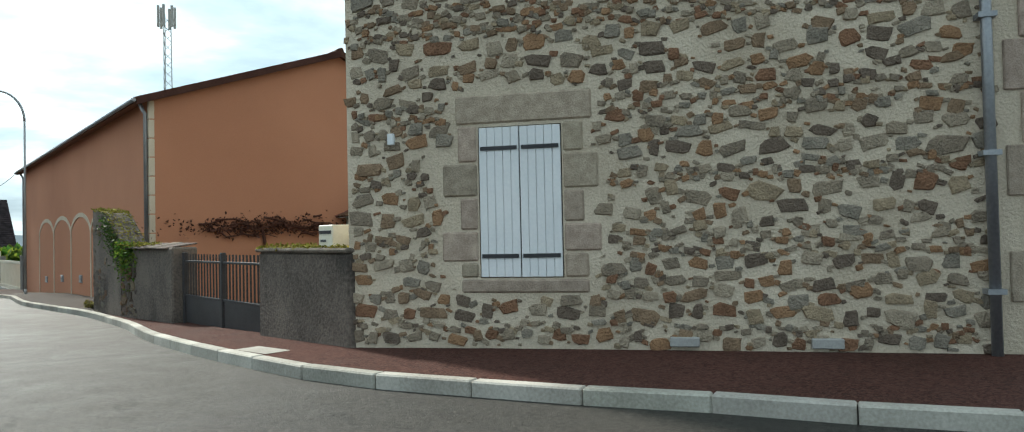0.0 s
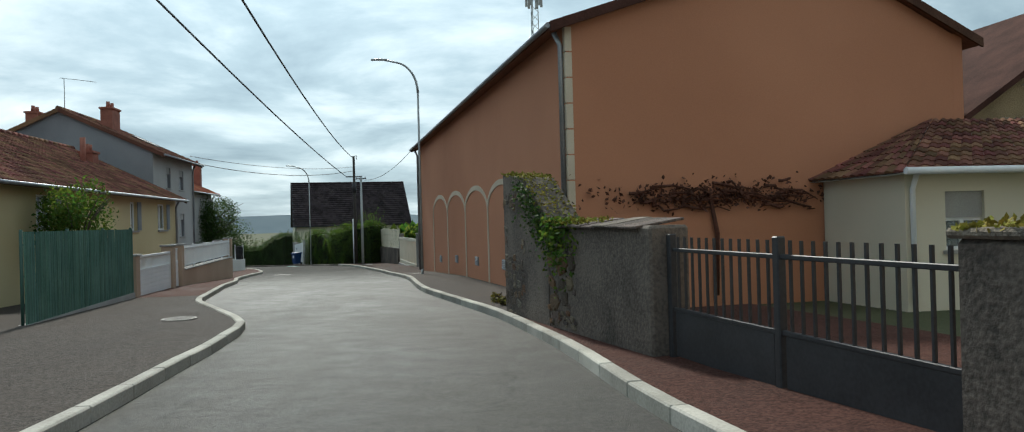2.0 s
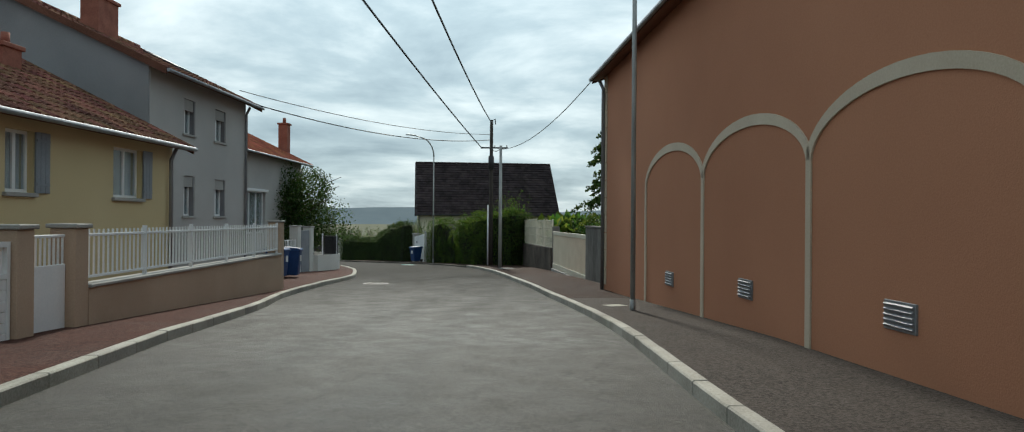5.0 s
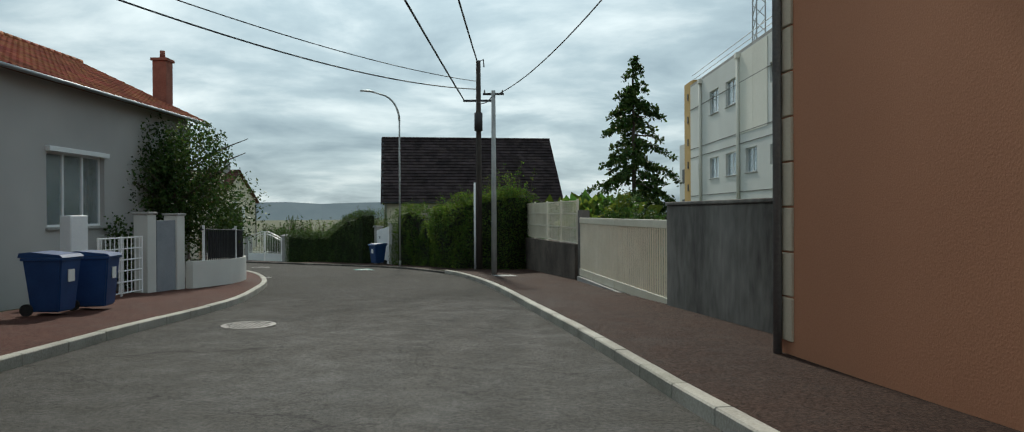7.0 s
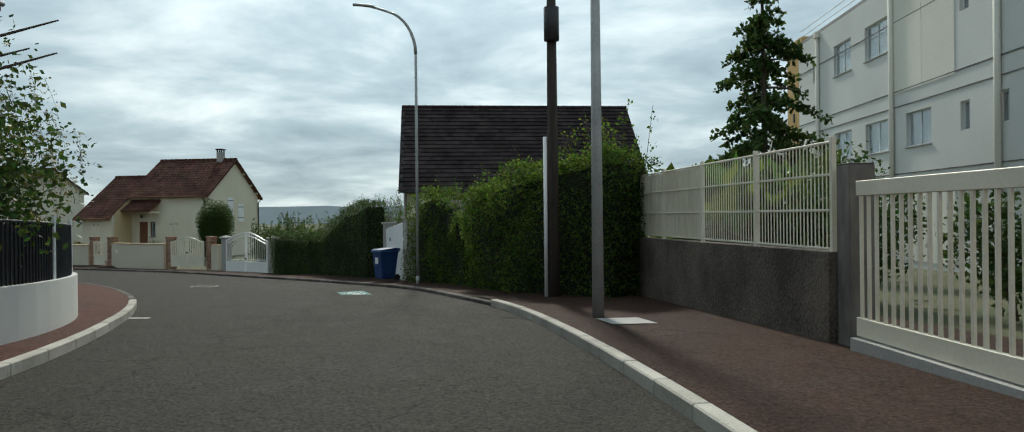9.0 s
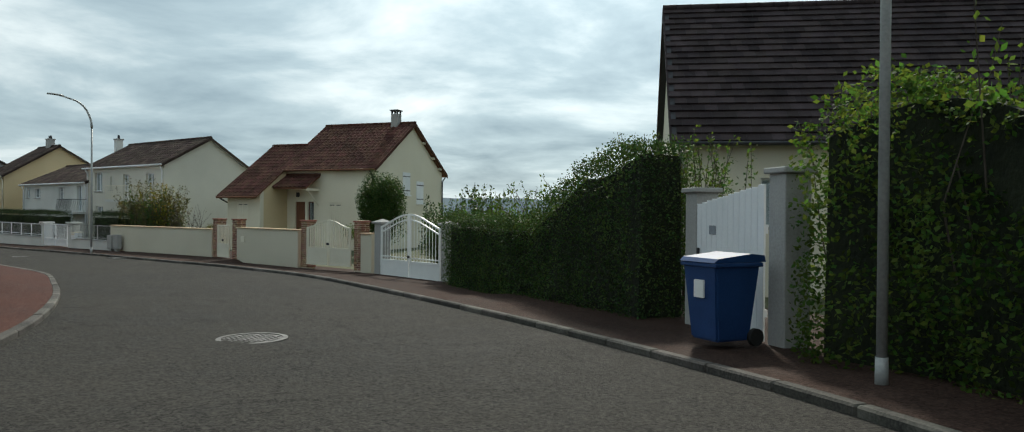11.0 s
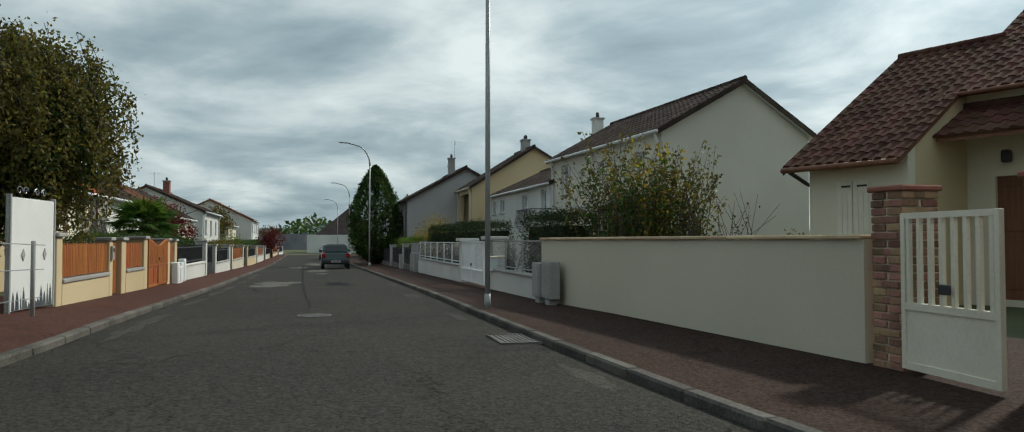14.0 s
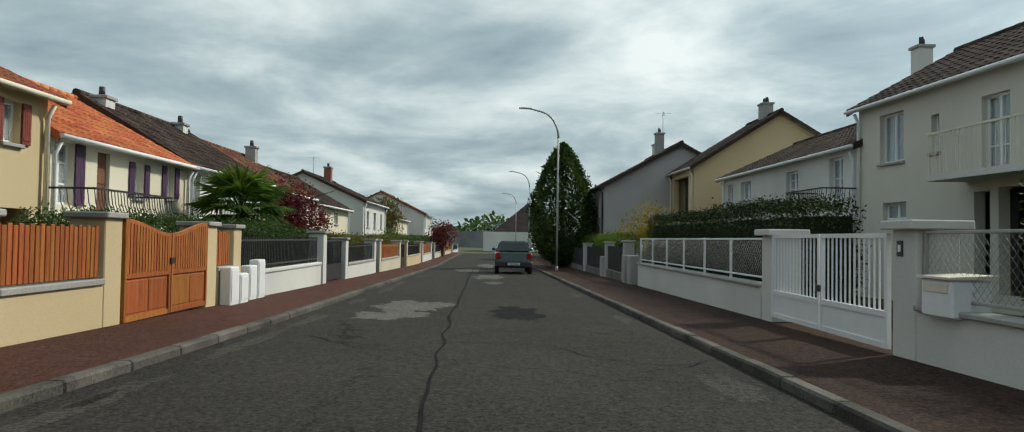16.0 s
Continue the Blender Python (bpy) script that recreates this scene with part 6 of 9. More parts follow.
for i in range(5):
    part("post", box(i * 2.05 - 0.03, -0.03, -0.05, i * 2.05 + 0.03, 0.03, 1.36, 0.004), CREAMP, pf)
for z in (0.05, 0.5, 0.92, 1.3):
    rail(pf, 0, 8.2, z, CREAMP, 0.03, 0.02)
pickets(pf, 8.1, 0.05, 1.3, 0.09, 0.012, 0.012, CREAMP, 0, None, "wire", 0.05)
for i in range(2):
    part("infill", box(i * 2.05 + 0.05, 0.02, 0.06, i * 2.05 + 2.0, 0.03, 1.28), CREAMP, pf, "solid cream panel")
bm = bmesh.new()
yucca = thing("yucca_clump", Matrix.Translation((3.3, 35.5, gz(3.3, 35.5))), "spiky green shrub behind the wall", "bush")
rr = np.random.RandomState(61)
base = np.stack([rr.normal(0, 0.8, 900), rr.normal(0, 0.8, 900), rr.uniform(1.2, 2.5, 900)], 1)
v, f = leaves(base, 0.75, 0.0, -0.9, 62)
raw("foliage", v, f, LEAF, yucca, "long pointed leaf blades", "stuff")
part("stem", rod([(0, 0, -0.1), (0.1, 0, 1.6)], 0.12, 0.08, 7), BARK, yucca)
bush("shrub_behind_wall", 4.4, 32.5, 1.7, 63, LEAFD, "dark shrub behind the retaining wall", 0.11, 4500, 1.0)
bush("shrub_by_gate", 6.2, 30.2, 1.3, 64, LEAFD, "dark low shrub in the yard", 0.11, 3000, 1.0)
bush("bare_shrub", 2.6, 39.8, 1.5, 65, LEAFO, "thin olive shrub by the dark house", 0.09, 1800, 1.1)
tree("fir_tree", 7.05, 47.8, 11.9, 4.3, 71, LEAFD, "tall dark pointed conifer", 0.2, 0.22, 20000, shape="cone", low=0.1)

# the long pale apartment block
AB = at((15.5, 70.3), (15.5, 33.0), -1.8)
ab = thing("apartment_block", AB, "pale panelled apartment block with a spiral stair", "building")
up = lambda z: z + 1.8
yy = lambda y: 70.3 - y
slots = [(yy(63.9), yy(61.3)), (yy(59.4), yy(56.65)), (yy(54.7), yy(52.3))]
hb = [(a, b, up(3.75), up(5.35)) for a, b in slots] + [(a, b, up(8.7), up(10.5)) for a, b in slots[:2]] + [(a, b, up(-0.6), up(0.8)) for a, b in slots[:2]]
for y in (67.2, 49.5, 46.8, 41.5, 37.5):
    for z in (4.0, 8.9, -0.3):
        hb.append((yy(y) - 0.35, yy(y) + 0.35, up(z), up(z) + 1.2))
part("front_wall", pierced(37.3, -0.3, up(11.9), 0.3, hb), PANELG, ab)
part("end_wall", box(-0.0, 0.3, -0.3, 0.3, 12, up(11.9)), PANELG, ab)
part("end_wall", box(37.0, 0.3, -0.3, 37.3, 12, up(11.9)), PANELG, ab)
part("back_wall", box(0.3, 11.7, -0.3, 37, 12, up(11.9)), PANELG, ab)
part("roof_slab", box(0.0, 0.0, up(11.9), 37.3, 12, up(12.1)), CONC, ab)
for a, b, c, d in hb:
    window(ab, a, b, c, d, 0.15, WHITEP, b - a > 1, 1 if b - a > 1 else 0, sill=b - a > 1)
for k in range(13):
    for z0, z1 in ((up(-1.6), up(1.7)), (up(1.72), up(6.4)), (up(6.42), up(11.85))):
        x0, x1 = k * 37.3 / 13, (k + 1) * 37.3 / 13 - 0.03
        if not any(h[0] < x1 and h[1] > x0 and h[2] < z1 and h[3] > z0 for h in hb):
            part("panel", box(x0, -0.03, z0, x1, 0.0, z1 - 0.03), PANELT if k % 3 == 1 else PANEL, ab)
for y in (66.4, 56.0, 47.0):
    part("downpipe", rod([(yy(y), -0.12, 0), (yy(y), -0.12, up(11.6))], 0.13, 0.13, 8), PANEL, ab, "pale drain stack")
    part("stack_head", box(yy(y) - 0.25, -0.3, up(11.6), yy(y) + 0.25, 0.02, up(11.95)), PANEL, ab)
part("stair_tower", box(-3.2, 0.2, -0.3, -0.02, 8, up(12.6)), OCHRE, ab, "ochre stair tower")
for z in (1, 3, 5, 7, 9, 11):
    part("tower_slot", box(-1.9, 0.15, up(z), -1.6, 0.25, up(z) + 0.6), DARKMETAL, ab)
part("lift_house", box(1.5, 3, up(12.1), 6.5, 8, up(13.6)), PANELG, ab, "roof plant room")
part("far_wing", box(-18, 3, -0.3, -3.3, 12, up(8.4)), PANELG, ab, "lower far wing")
for k in range(4):
    for z in (1.0, 4.2):
        part("wing_window", box(-16.5 + k * 3.4, 2.95, up(z), -14.6 + k * 3.4, 3.0, up(z) + 1.5), DARKMETAL, ab)
for z in (1.62, 2.5, 5.75, 6.5, 9.9):
    part("joint", box(0, -0.034, up(z), 37.3, 0.0, up(z) + 0.045), DARKCONC, ab, "dark horizontal joint")
for z in (12.5, 12.9):
    part("roof_rail", rod([(0, 0.15, up(z)), (37.3, 0.15, up(z))], 0.025, 0.025, 5), LAMPMETAL, ab)
sp = thing("spiral_stair", AB @ Matrix.Translation((yy(36.55), -1.6, 0)), "dark steel spiral fire stair against the block", "stair")
part("column", rod([(0, 0, -0.2), (0, 0, 14.5)], 0.17, 0.17, 12), DARKMETAL, sp)
wedge = lambda a0, a1, r0, r1, n: [(math.cos(radians(a0 + (a1 - a0) * k / n)) * r1, math.sin(radians(a0 + (a1 - a0) * k / n)) * r1) for k in range(n + 1)] + [(math.cos(radians(a1 - (a1 - a0) * k / n)) * r0, math.sin(radians(a1 - (a1 - a0) * k / n)) * r0) for k in range(n + 1)]
step_me = mesh_of(slab(wedge(-9, 13, 0.15, 0.9, 2), "z", 0, 0.05), DARKMETAL, "step")
landing_me = mesh_of(slab(wedge(130, 235, 0.15, 1.0, 6), "z", 0, 0.07), DARKMETAL, "landing")
skirt_me = mesh_of(slab(wedge(130, 235, 0.97, 1.0, 6), "z", -0.1, 0.02), DARKMETAL, "landing_edge")
baluster_me = mesh_of(rod([(0, 0, 0), (0, 0, 0.95)], 0.014, 0.014, 4), LAMPMETAL, "baluster")
curve = []
for turn in range(5):
    z0 = up(-1.2) + 2.6 * turn
    share("landing", landing_me, sp, Matrix.Translation((0, 0, z0)))
    share("landing_edge", skirt_me, sp, Matrix.Translation((0, 0, z0)))
    for k in range(13):
        a = 244 + 20 * k
        share("step", step_me, sp, Matrix.Translation((0, 0, z0 + 0.186 * (k + 1))) @ Matrix.Rotation(radians(a), 4, "Z"))
        if k % 2 == 0:
            share("baluster", baluster_me, sp, Matrix.Translation((math.cos(radians(a)) * 0.88, math.sin(radians(a)) * 0.88, z0 + 0.186 * (k + 1))))
    for k in range(9):
        a = radians(132 + 12.5 * k)
        share("baluster", baluster_me, sp, Matrix.Translation((math.cos(a) * 0.98, math.sin(a) * 0.98, z0 + 0.05)))
    curve += [(math.cos(radians(a)) * 0.97, math.sin(radians(a)) * 0.97, z0 + 1.0) for a in (132, 165, 198, 232)]
    curve += [(math.cos(radians(244 + 20 * k)) * 0.9, math.sin(radians(244 + 20 * k)) * 0.9, z0 + 0.186 * (k + 1) + 0.95) for k in range(13)]
part("handrail", rod(curve, 0.022, 0.022, 5), LAMPMETAL, sp)

# ---- poles, lamps and wires ----
street_lamp(2.6, 4.5, 8.45, (-1, 0.2))
street_lamp(-5.35, 40.0, 8.1, (-0.95, -0.3))
p2 = thing("concrete_pole", Matrix.Translation((-0.68, 29.4, gz(-0.68, 29.4) + 0.1)), "slim grey utility pole", "utility pole")
part("shaft", rod([(0, 0, -0.3), (0, 0, 6.2)], 0.1, 0.07, 10), LAMPMETAL, p2)
part("crossarm", box(-0.35, -0.03, 6.05, 0.35, 0.03, 6.12), DARKMETAL, p2)
for x in (-0.3, 0.3):
    part("insulator", rod([(x, 0, 6.12), (x, 0, 6.22)], 0.03, 0.02, 8), CONC, p2)
p1 = thing("wooden_pole", Matrix.Translation((-1.35, 33.6, gz(-1.35, 33.6) + 0.1)), "dark wooden utility pole with crossarm and transformer can", "utility pole")
part("shaft", rod([(0, 0, -0.3), (0, 0, 8.15)], 0.14, 0.09, 10), WOODPOLE, p1)
part("crossarm", box(-0.6, -0.04, 6.55, 0.6, 0.04, 6.63), DARKMETAL, p1)
part("top_bracket", rod([(0, 0, 8.1), (0.2, 0, 8.2), (0.22, 0, 7.9)], 0.03, 0.03, 6), DARKMETAL, p1)
part("transformer_can", rod([(0, -0.16, 5.4), (0, -0.16, 6.1)], 0.16, 0.16, 12), DARKMETAL, p1, "grey transformer can")
part("conduit", rod([(-0.16, -0.05, 0), (-0.16, -0.05, 3.4)], 0.04, 0.04, 8), WHITEP, p1, "pale cable conduit")


def wire(a, b, sag, label, r=0.016):
    a, b = Vector(a), Vector(b)
    t = thing("overhead_wire", Matrix.Translation(a), label, "wire", "overhead wires")
    pts = []
    for k in range(21):
        q = k / 20
        p = (b - a) * q
        p.z -= sag * 4 * q * (1 - q)
        pts.append(p)
    part("strand", rod(pts, r, r, 5), DARKMETAL, t)


wire((-1.35, 33.6, 6.95), (-1.9, -36, 9.0), 1.2, "black overhead cable along the street", 0.028)
wire((-1.9, 33.6, 5.55), (-4.6, -36, 9.0), 0.6, "black overhead cable along the street", 0.028)
wire((-0.68, 29.4, 5.1), (2.5, 11.5, 5.5), 0.5, "thin cable to the hall corner", 0.014)
wire((-1.35, 33.6, 6.0), (-8.5, 14.6, 5.3), 0.5, "cable to the grey house", 0.02)
wire((-1.35, 33.6, 6.3), (-8.5, 14.7, 5.6), 0.35, "cable to the grey house", 0.014)
wire((-0.68, 29.4, 5.15), (-1.35, 33.6, 5.5), 0.15, "short cable between the poles", 0.02)

# ---- the bend: dark roofed house, hedges and gates ----
SD, ND = Vector((-0.918, 0.397)), Vector((0.397, 0.918))


def along(a, s, d=0.0):
    p = Vector(a) + SD * s + ND * d
    return (p.x, p.y)


def span(a, b, up=0.0):
    """A system from plan point b back to a, whose outer side looks at the road on the right."""
    return at(b, a, min(gz(*a), gz(*b)) + 0.1 + up)


def chain_link(t, L, z0, z1, material, gap=0.075, r=0.004, y=0.0):
    vs, fs = [], []
    h = z1 - z0
    for sgn in (1, -1):
        for i in range(int((L + h) / gap) + 1):
            xa = i * gap - (h if sgn > 0 else 0)
            za, zb = z0, z1
            xb = xa + sgn * h if sgn > 0 else xa - h
            (x0, q0), (x1, q1) = (xa, za), (xb, zb)
            for lim, inside in ((0.0, 1), (L, -1)):
                if (x0 - lim) * inside < 0 and (x1 - lim) * inside < 0:
                    break
                if (x0 - lim) * inside < 0:
                    q0 = q0 + (q1 - q0) * (lim - x0) / (x1 - x0)
                    x0 = lim
                if (x1 - lim) * inside < 0:
                    q1 = q0 + (q1 - q0) * (lim - x0) / (x1 - x0)
                    x1 = lim
            else:
                n = len(vs)
                yy0 = y + 0.003 * sgn
                vs += [(x0 - r, yy0, q0), (x0 + r, yy0, q0), (x0, yy0 + r * 1.6, q0), (x1 - r, yy0, q1), (x1 + r, yy0, q1), (x1, yy0 + r * 1.6, q1)]
                fs += [(n, n + 1, n + 4, n + 3), (n + 1, n + 2, n + 5, n + 4), (n + 2, n, n + 3, n + 5)]
    raw("wire_mesh", vs, fs, material, t, "diamond wire mesh", "stuff")


def strip(xs, top, h, d, material, t, name="rail", y=0.0):
    """A bent rail following top(x)."""
    bm = bmesh.new()
    rings = []
    for x in xs:
        z = top(x)
        rings.append([bm.verts.new(q) for q in ((x, y - d / 2, z - h), (x, y + d / 2, z - h), (x, y + d / 2, z), (x, y - d / 2, z))])
    for a, b in zip(rings, rings[1:]):
        for k in range(4):
            bm.faces.new((a[k], a[(k + 1) % 4], b[(k + 1) % 4], b[k]))
    bm.faces.new(rings[0])
    bm.faces.new(rings[-1])
    return part(name, bm, material, t)


def double_gate(m, L, panel, top, material, label, gap=0.11, bw=0.025, low=0.06, inner=None, leaves_n=2, name="gate", band=None, boards_low=0):
    """Gate leaves with a solid lower panel, upright bars and a shaped top rail."""
    t = thing(name, m, label, "gate")
    W = L / leaves_n
    for k in range(leaves_n):
        x0, x1 = k * W + 0.015, (k + 1) * W - 0.015
        xs = [x0 + (x1 - x0) * i / 12 for i in range(13)]
        for x in (x0, x1 - 0.05):
            part("stile", box(x, -0.025, low, x + 0.05, 0.025, top(x + 0.025), 0.004), material, t)
        strip([x0 + 0.05] + xs[1:-1] + [x1 - 0.05], top, 0.05, 0.045, material, t, "top_rail")
        if band:
            strip([x0 + 0.05] + xs[1:-1] + [x1 - 0.05], lambda x: top(x) - band, 0.04, 0.035, material, t, "band_rail")
        part("bottom_rail", box(x0 + 0.05, -0.02, low, x1 - 0.05, 0.02, low + 0.06), material, t)
        part("middle_rail", box(x0 + 0.05, -0.022, panel - 0.03, x1 - 0.05, 0.022, panel + 0.03), material, t)
        if boards_low:
            for j in range(boards_low):
                w = (x1 - x0 - 0.1) / boards_low
                part("panel", box(x0 + 0.05 + j * w + 0.03, -0.01, low + 0.09, x0 + 0.05 + (j + 1) * w - 0.03, 0.014, panel - 0.06, 0.008), material, t)
            part("panel", box(x0 + 0.05, 0.0, low + 0.06, x1 - 0.05, 0.008, panel - 0.03), material, t)
        else:
            part("panel", box(x0 + 0.05, -0.008, low + 0.06, x1 - 0.05, 0.008, panel - 0.03), material, t)
        if inner:
            part("lower_band", box(x0 + 0.05, -0.015, inner - 0.015, x1 - 0.05, 0.015, inner + 0.015), material, t)
        pickets(t, W - 0.19, panel + 0.03, 0, gap, bw, bw * 0.8, material, 0, lambda x: top(x) - 0.045, "baluster", x0 + 0.08)
    part("latch", box(L / 2 - 0.06, -0.05, panel + 0.12, L / 2 + 0.06, -0.026, panel + 0.2, 0.006), DARKMETAL, t, "dark lock plate and handle")
    return t


def brick_pillar(m, w, h, label):
    p = thing("brick_pillar", m, label, "pillar", "brick pillars of the cream wall")
    part("core", box(0.012, 0.012, -0.3, w - 0.012, w - 0.012, h), MORTAR, p, "mortar core")
    me = [mesh_of(box(-q, -0.05, 0, q, 0.05, 0.058, 0.006), BRICKP, "brick") for q in (0.105, 0.075, 0.13)]
    n = int(h / 0.07)
    for j in range(-1, n):
        z = j * 0.07 + 0.006
        for side in range(4):
            for i, c in enumerate(((w * 0.25, w * 0.75) if (j + side) % 2 else (w * 0.14, w * 0.58, w * 0.92))):
                q = min(c, w - c) - 0.004
                k = 0 if q > 0.1 else 1
                off = 0.045 + random.uniform(-0.01, 0.006)
                if k == 1 and q < 0.07:
                    c = 0.078 if c < w / 2 else w - 0.078
                M = {0: (c, off, 0), 1: (w - off, c, 90), 2: (c, w - off, 0), 3: (off, c, 90)}[side]
                share("brick", me[k], p, Matrix.Translation((M[0], M[1], z)) @ Matrix.Rotation(radians(M[2] + random.uniform(-1.5, 1.5)), 4, "Z"))
    part("cap", box(-0.03, -0.03, n * 0.07, w + 0.03, w + 0.03, n * 0.07 + 0.05, 0.012), BRICK, p, "flat brick cap")
    return p


def weeping(name, x, y, height, crown, seed, material, label, n=170, per=60, leaf=0.09, hang=1.6, trunk=0.18):
    """A tree whose thin twigs hang from arching limbs."""
    r = np.random.RandomState(seed)
    t = thing(name, Matrix.Translation((x, y, gz(x, y))), label, "tree")
    part("trunk", rod([(0, 0, -0.2), (0.1, 0.05, height * 0.4), (0.05, 0.12, height * 0.86)], trunk, trunk * 0.3, 9), BARK, t, "tapering trunk")
    limbs, twigs = bmesh.new(), bmesh.new()
    pts = []
    for i in range(n):
        a = r.uniform(0, 2 * math.pi)
        h = height * r.uniform(0.42, 0.92)
        reach = crown * r.uniform(0.25, 1.0) * (1.15 - 0.55 * abs(h / height - 0.6) / 0.4)
        up = min(height, h + reach * r.uniform(0.2, 0.5))
        tip = Vector((math.cos(a) * reach, math.sin(a) * reach, up - 0.1))
        if i % 6 == 0:
            rod([(0.06, 0.08, h * 0.85), (tip.x * 0.5, tip.y * 0.5, (h + up) / 2 + 0.1), tip], trunk * 0.22, 0.012, 5, limbs)
        drop = hang * r.uniform(0.4, 1.25)
        sway = Vector((math.cos(a), math.sin(a), 0)) * drop * 0.22
        path = [tip, tip + sway * 0.6 + Vector((0, 0, -drop * 0.35)), tip + sway + Vector((r.normal(0, 0.1), r.normal(0, 0.1), -drop))]
        rod(path, 0.007, 0.004, 3, twigs)
        u = r.uniform(0, 1, per)
        q = np.where(u[:, None] < 0.4, np.array(path[0])[None] * (1 - u[:, None] / 0.4) + np.array(path[1])[None] * u[:, None] / 0.4,
                     np.array(path[1])[None] * (1 - (u[:, None] - 0.4) / 0.6) + np.array(path[2])[None] * (u[:, None] - 0.4) / 0.6)
        pts.append(q + r.normal(0, 0.09, (per, 3)))
    part("limb_mass", limbs, BARK, t, "arching limbs", "stuff")
    part("twig_mass", twigs, BARK, t, "thin hanging twigs", "stuff")
    v, f = leaves(np.concatenate(pts), leaf, 0.0, 0.9, seed + 1)
    raw("crown", v, f, material, t, "hanging leaves", "stuff")
    return t


def sprays(name, x, y, w, z_top, seed, material, label, n=26, per=26, leaf=0.1, spread=0.5):
    """Loose upright shoots with leaves, as on an uncut hedge."""
    r = np.random.RandomState(seed)
    g0 = gz(x, y)
    t = thing(name, Matrix.Translation((x, y, g0)), label, "bush", "", "stuff")
    bm, pts = bmesh.new(), []
    for i in range(n):
        bx, by = r.normal(0, w * 0.4), r.normal(0, w * 0.4)
        h = (z_top - g0) * r.uniform(0.7, 1.08)
        tip = Vector((bx + r.normal(0, spread * 0.5), by + r.normal(0, spread * 0.5), h))
        rod([(bx * 0.5, by * 0.5, 0), (bx, by, h * 0.6), tip], 0.014, 0.004, 4, bm)
        u = r.uniform(0.3, 1.0, per)[:, None]
        pts.append(np.array([[bx, by, 0]]) * (1 - u) + np.array([list(tip)]) * u + r.normal(0, 0.13, (per, 3)) * (1.25 - u))
    part("shoot_mass", bm, BARK, t, "thin woody shoots", "stuff")
    v, f = leaves(np.concatenate(pts), leaf, 0.0, -0.2, seed)
    raw("leaves", v, f, material, t, "single leaves along the shoots", "stuff")
    return t


DH = at((-8.1, 52.4), (-8.1 + 0.9890, 52.4 + 0.1478), gz(-4, 50))
dl = 11.3
dh = thing("dark_roofed_house", DH, "cream house under a large dark slate-coloured roof", "house")
dg = gz(-4, 50)
shell_walls(dh, dl, 8.4, 2.3 - dg, 6.25 - dg, CREAMR, [(2.0, 3.2, 1.6, 2.8), (6.4, 7.6, 1.6, 2.8)], 0.5)
for a in (2.0, 6.4):
    window(dh, a, a + 1.2, 1.6, 2.8, 0.12, WHITEP, True)
roof(dh, dl, 8.4, 2.3 - dg, 6.3 - dg, SLATE, 0.45, 0.2, wide=0.3, tall=0.3, roll=0.0, trim=DARKMETAL, lip=0.05)
part("roof_vent", box(3.9, 2.7, 4.0 - dg, 4.1, 2.95, 4.25 - dg, 0.01), DARKMETAL, dh, "small dark roof vent")
bm = bmesh.new()
bmesh.ops.create_cone(bm, cap_ends=True, segments=20, radius1=0.3, radius2=0.3, depth=0.04)
bmesh.ops.transform(bm, matrix=Matrix.Translation((-0.005, 3.2, 2.6 - dg)) @ Matrix.Diagonal((1, 0.75, 1.6, 1)) @ Matrix.Rotation(radians(90), 4, "Y"), verts=bm.verts)
part("oval_window", bm, DARKMETAL, dh, "dark oval window in the gable")
downpipe(dh, 0.1, -0.08, 0, 2.0 - dg)

hedge("tall_hedge", [(0.2, 33.6), (-0.8, 34.6), (-2.0, 36.2), (-3.1, 38.3)], 1.5, lambda u: 1.95 - 0.65 * u, 81, LEAF, "tall dark overgrown hedge with loose shoots", 0.085, 3600, 0.5)
hedge("road_hedge", [(-3.4, 38.9), (-4.2, 40.5), (-5.5, 42.0)], 1.3, lambda u: 0.6 + 0.8 * math.sin(u * 2.4), 82, LEAF, "uneven green hedge behind the lamp post", 0.08, 3200, 0.5)
for k, (x, y, w, z) in enumerate(((-0.1, 34.4, 0.8, 2.9), (-1.0, 35.3, 0.7, 2.5), (-1.9, 36.4, 0.6, 2.1), (-2.7, 37.6, 0.5, 1.75), (-4.1, 40.9, 0.9, 1.75), (-5.1, 42.3, 0.7, 1.5))):
    sprays("hedge_shoots", x, y, w, z, 90 + k, LEAF, "loose light green shoots above the hedge", 34, 46, 0.085)
hedge("garden_hedge", [(-7.75, 45.0), (-8.6, 46.2), (-10.2, 48.2), (-12.4, 50.9), (-14.3, 53.2)], 1.0, lambda u: 1.25 - 0.3 * min(u * 8, 1) - 1.05 * min(max((u - 0.2) * 4, 0), 1), 83, LEAFD, "dark clipped hedge along the pavement", 0.06, 3400, 0.14)
for k, (x, y, w, z, m) in enumerate(((-7.2, 45.9, 0.7, 1.3, LEAF), (-7.7, 46.9, 0.8, 1.45, LEAF), (-8.8, 47.9, 0.8, 1.15, LEAFY), (-10.1, 49.1, 0.7, 0.85, LEAF), (-11.4, 50.5, 0.8, 0.7, LEAF), (-12.6, 52.2, 0.9, 0.6, LEAF))):
    sprays("loose_bush", x, y, w, z, 100 + k, m, "bright loose bush rising behind the hedge", 34, 56, 0.07)
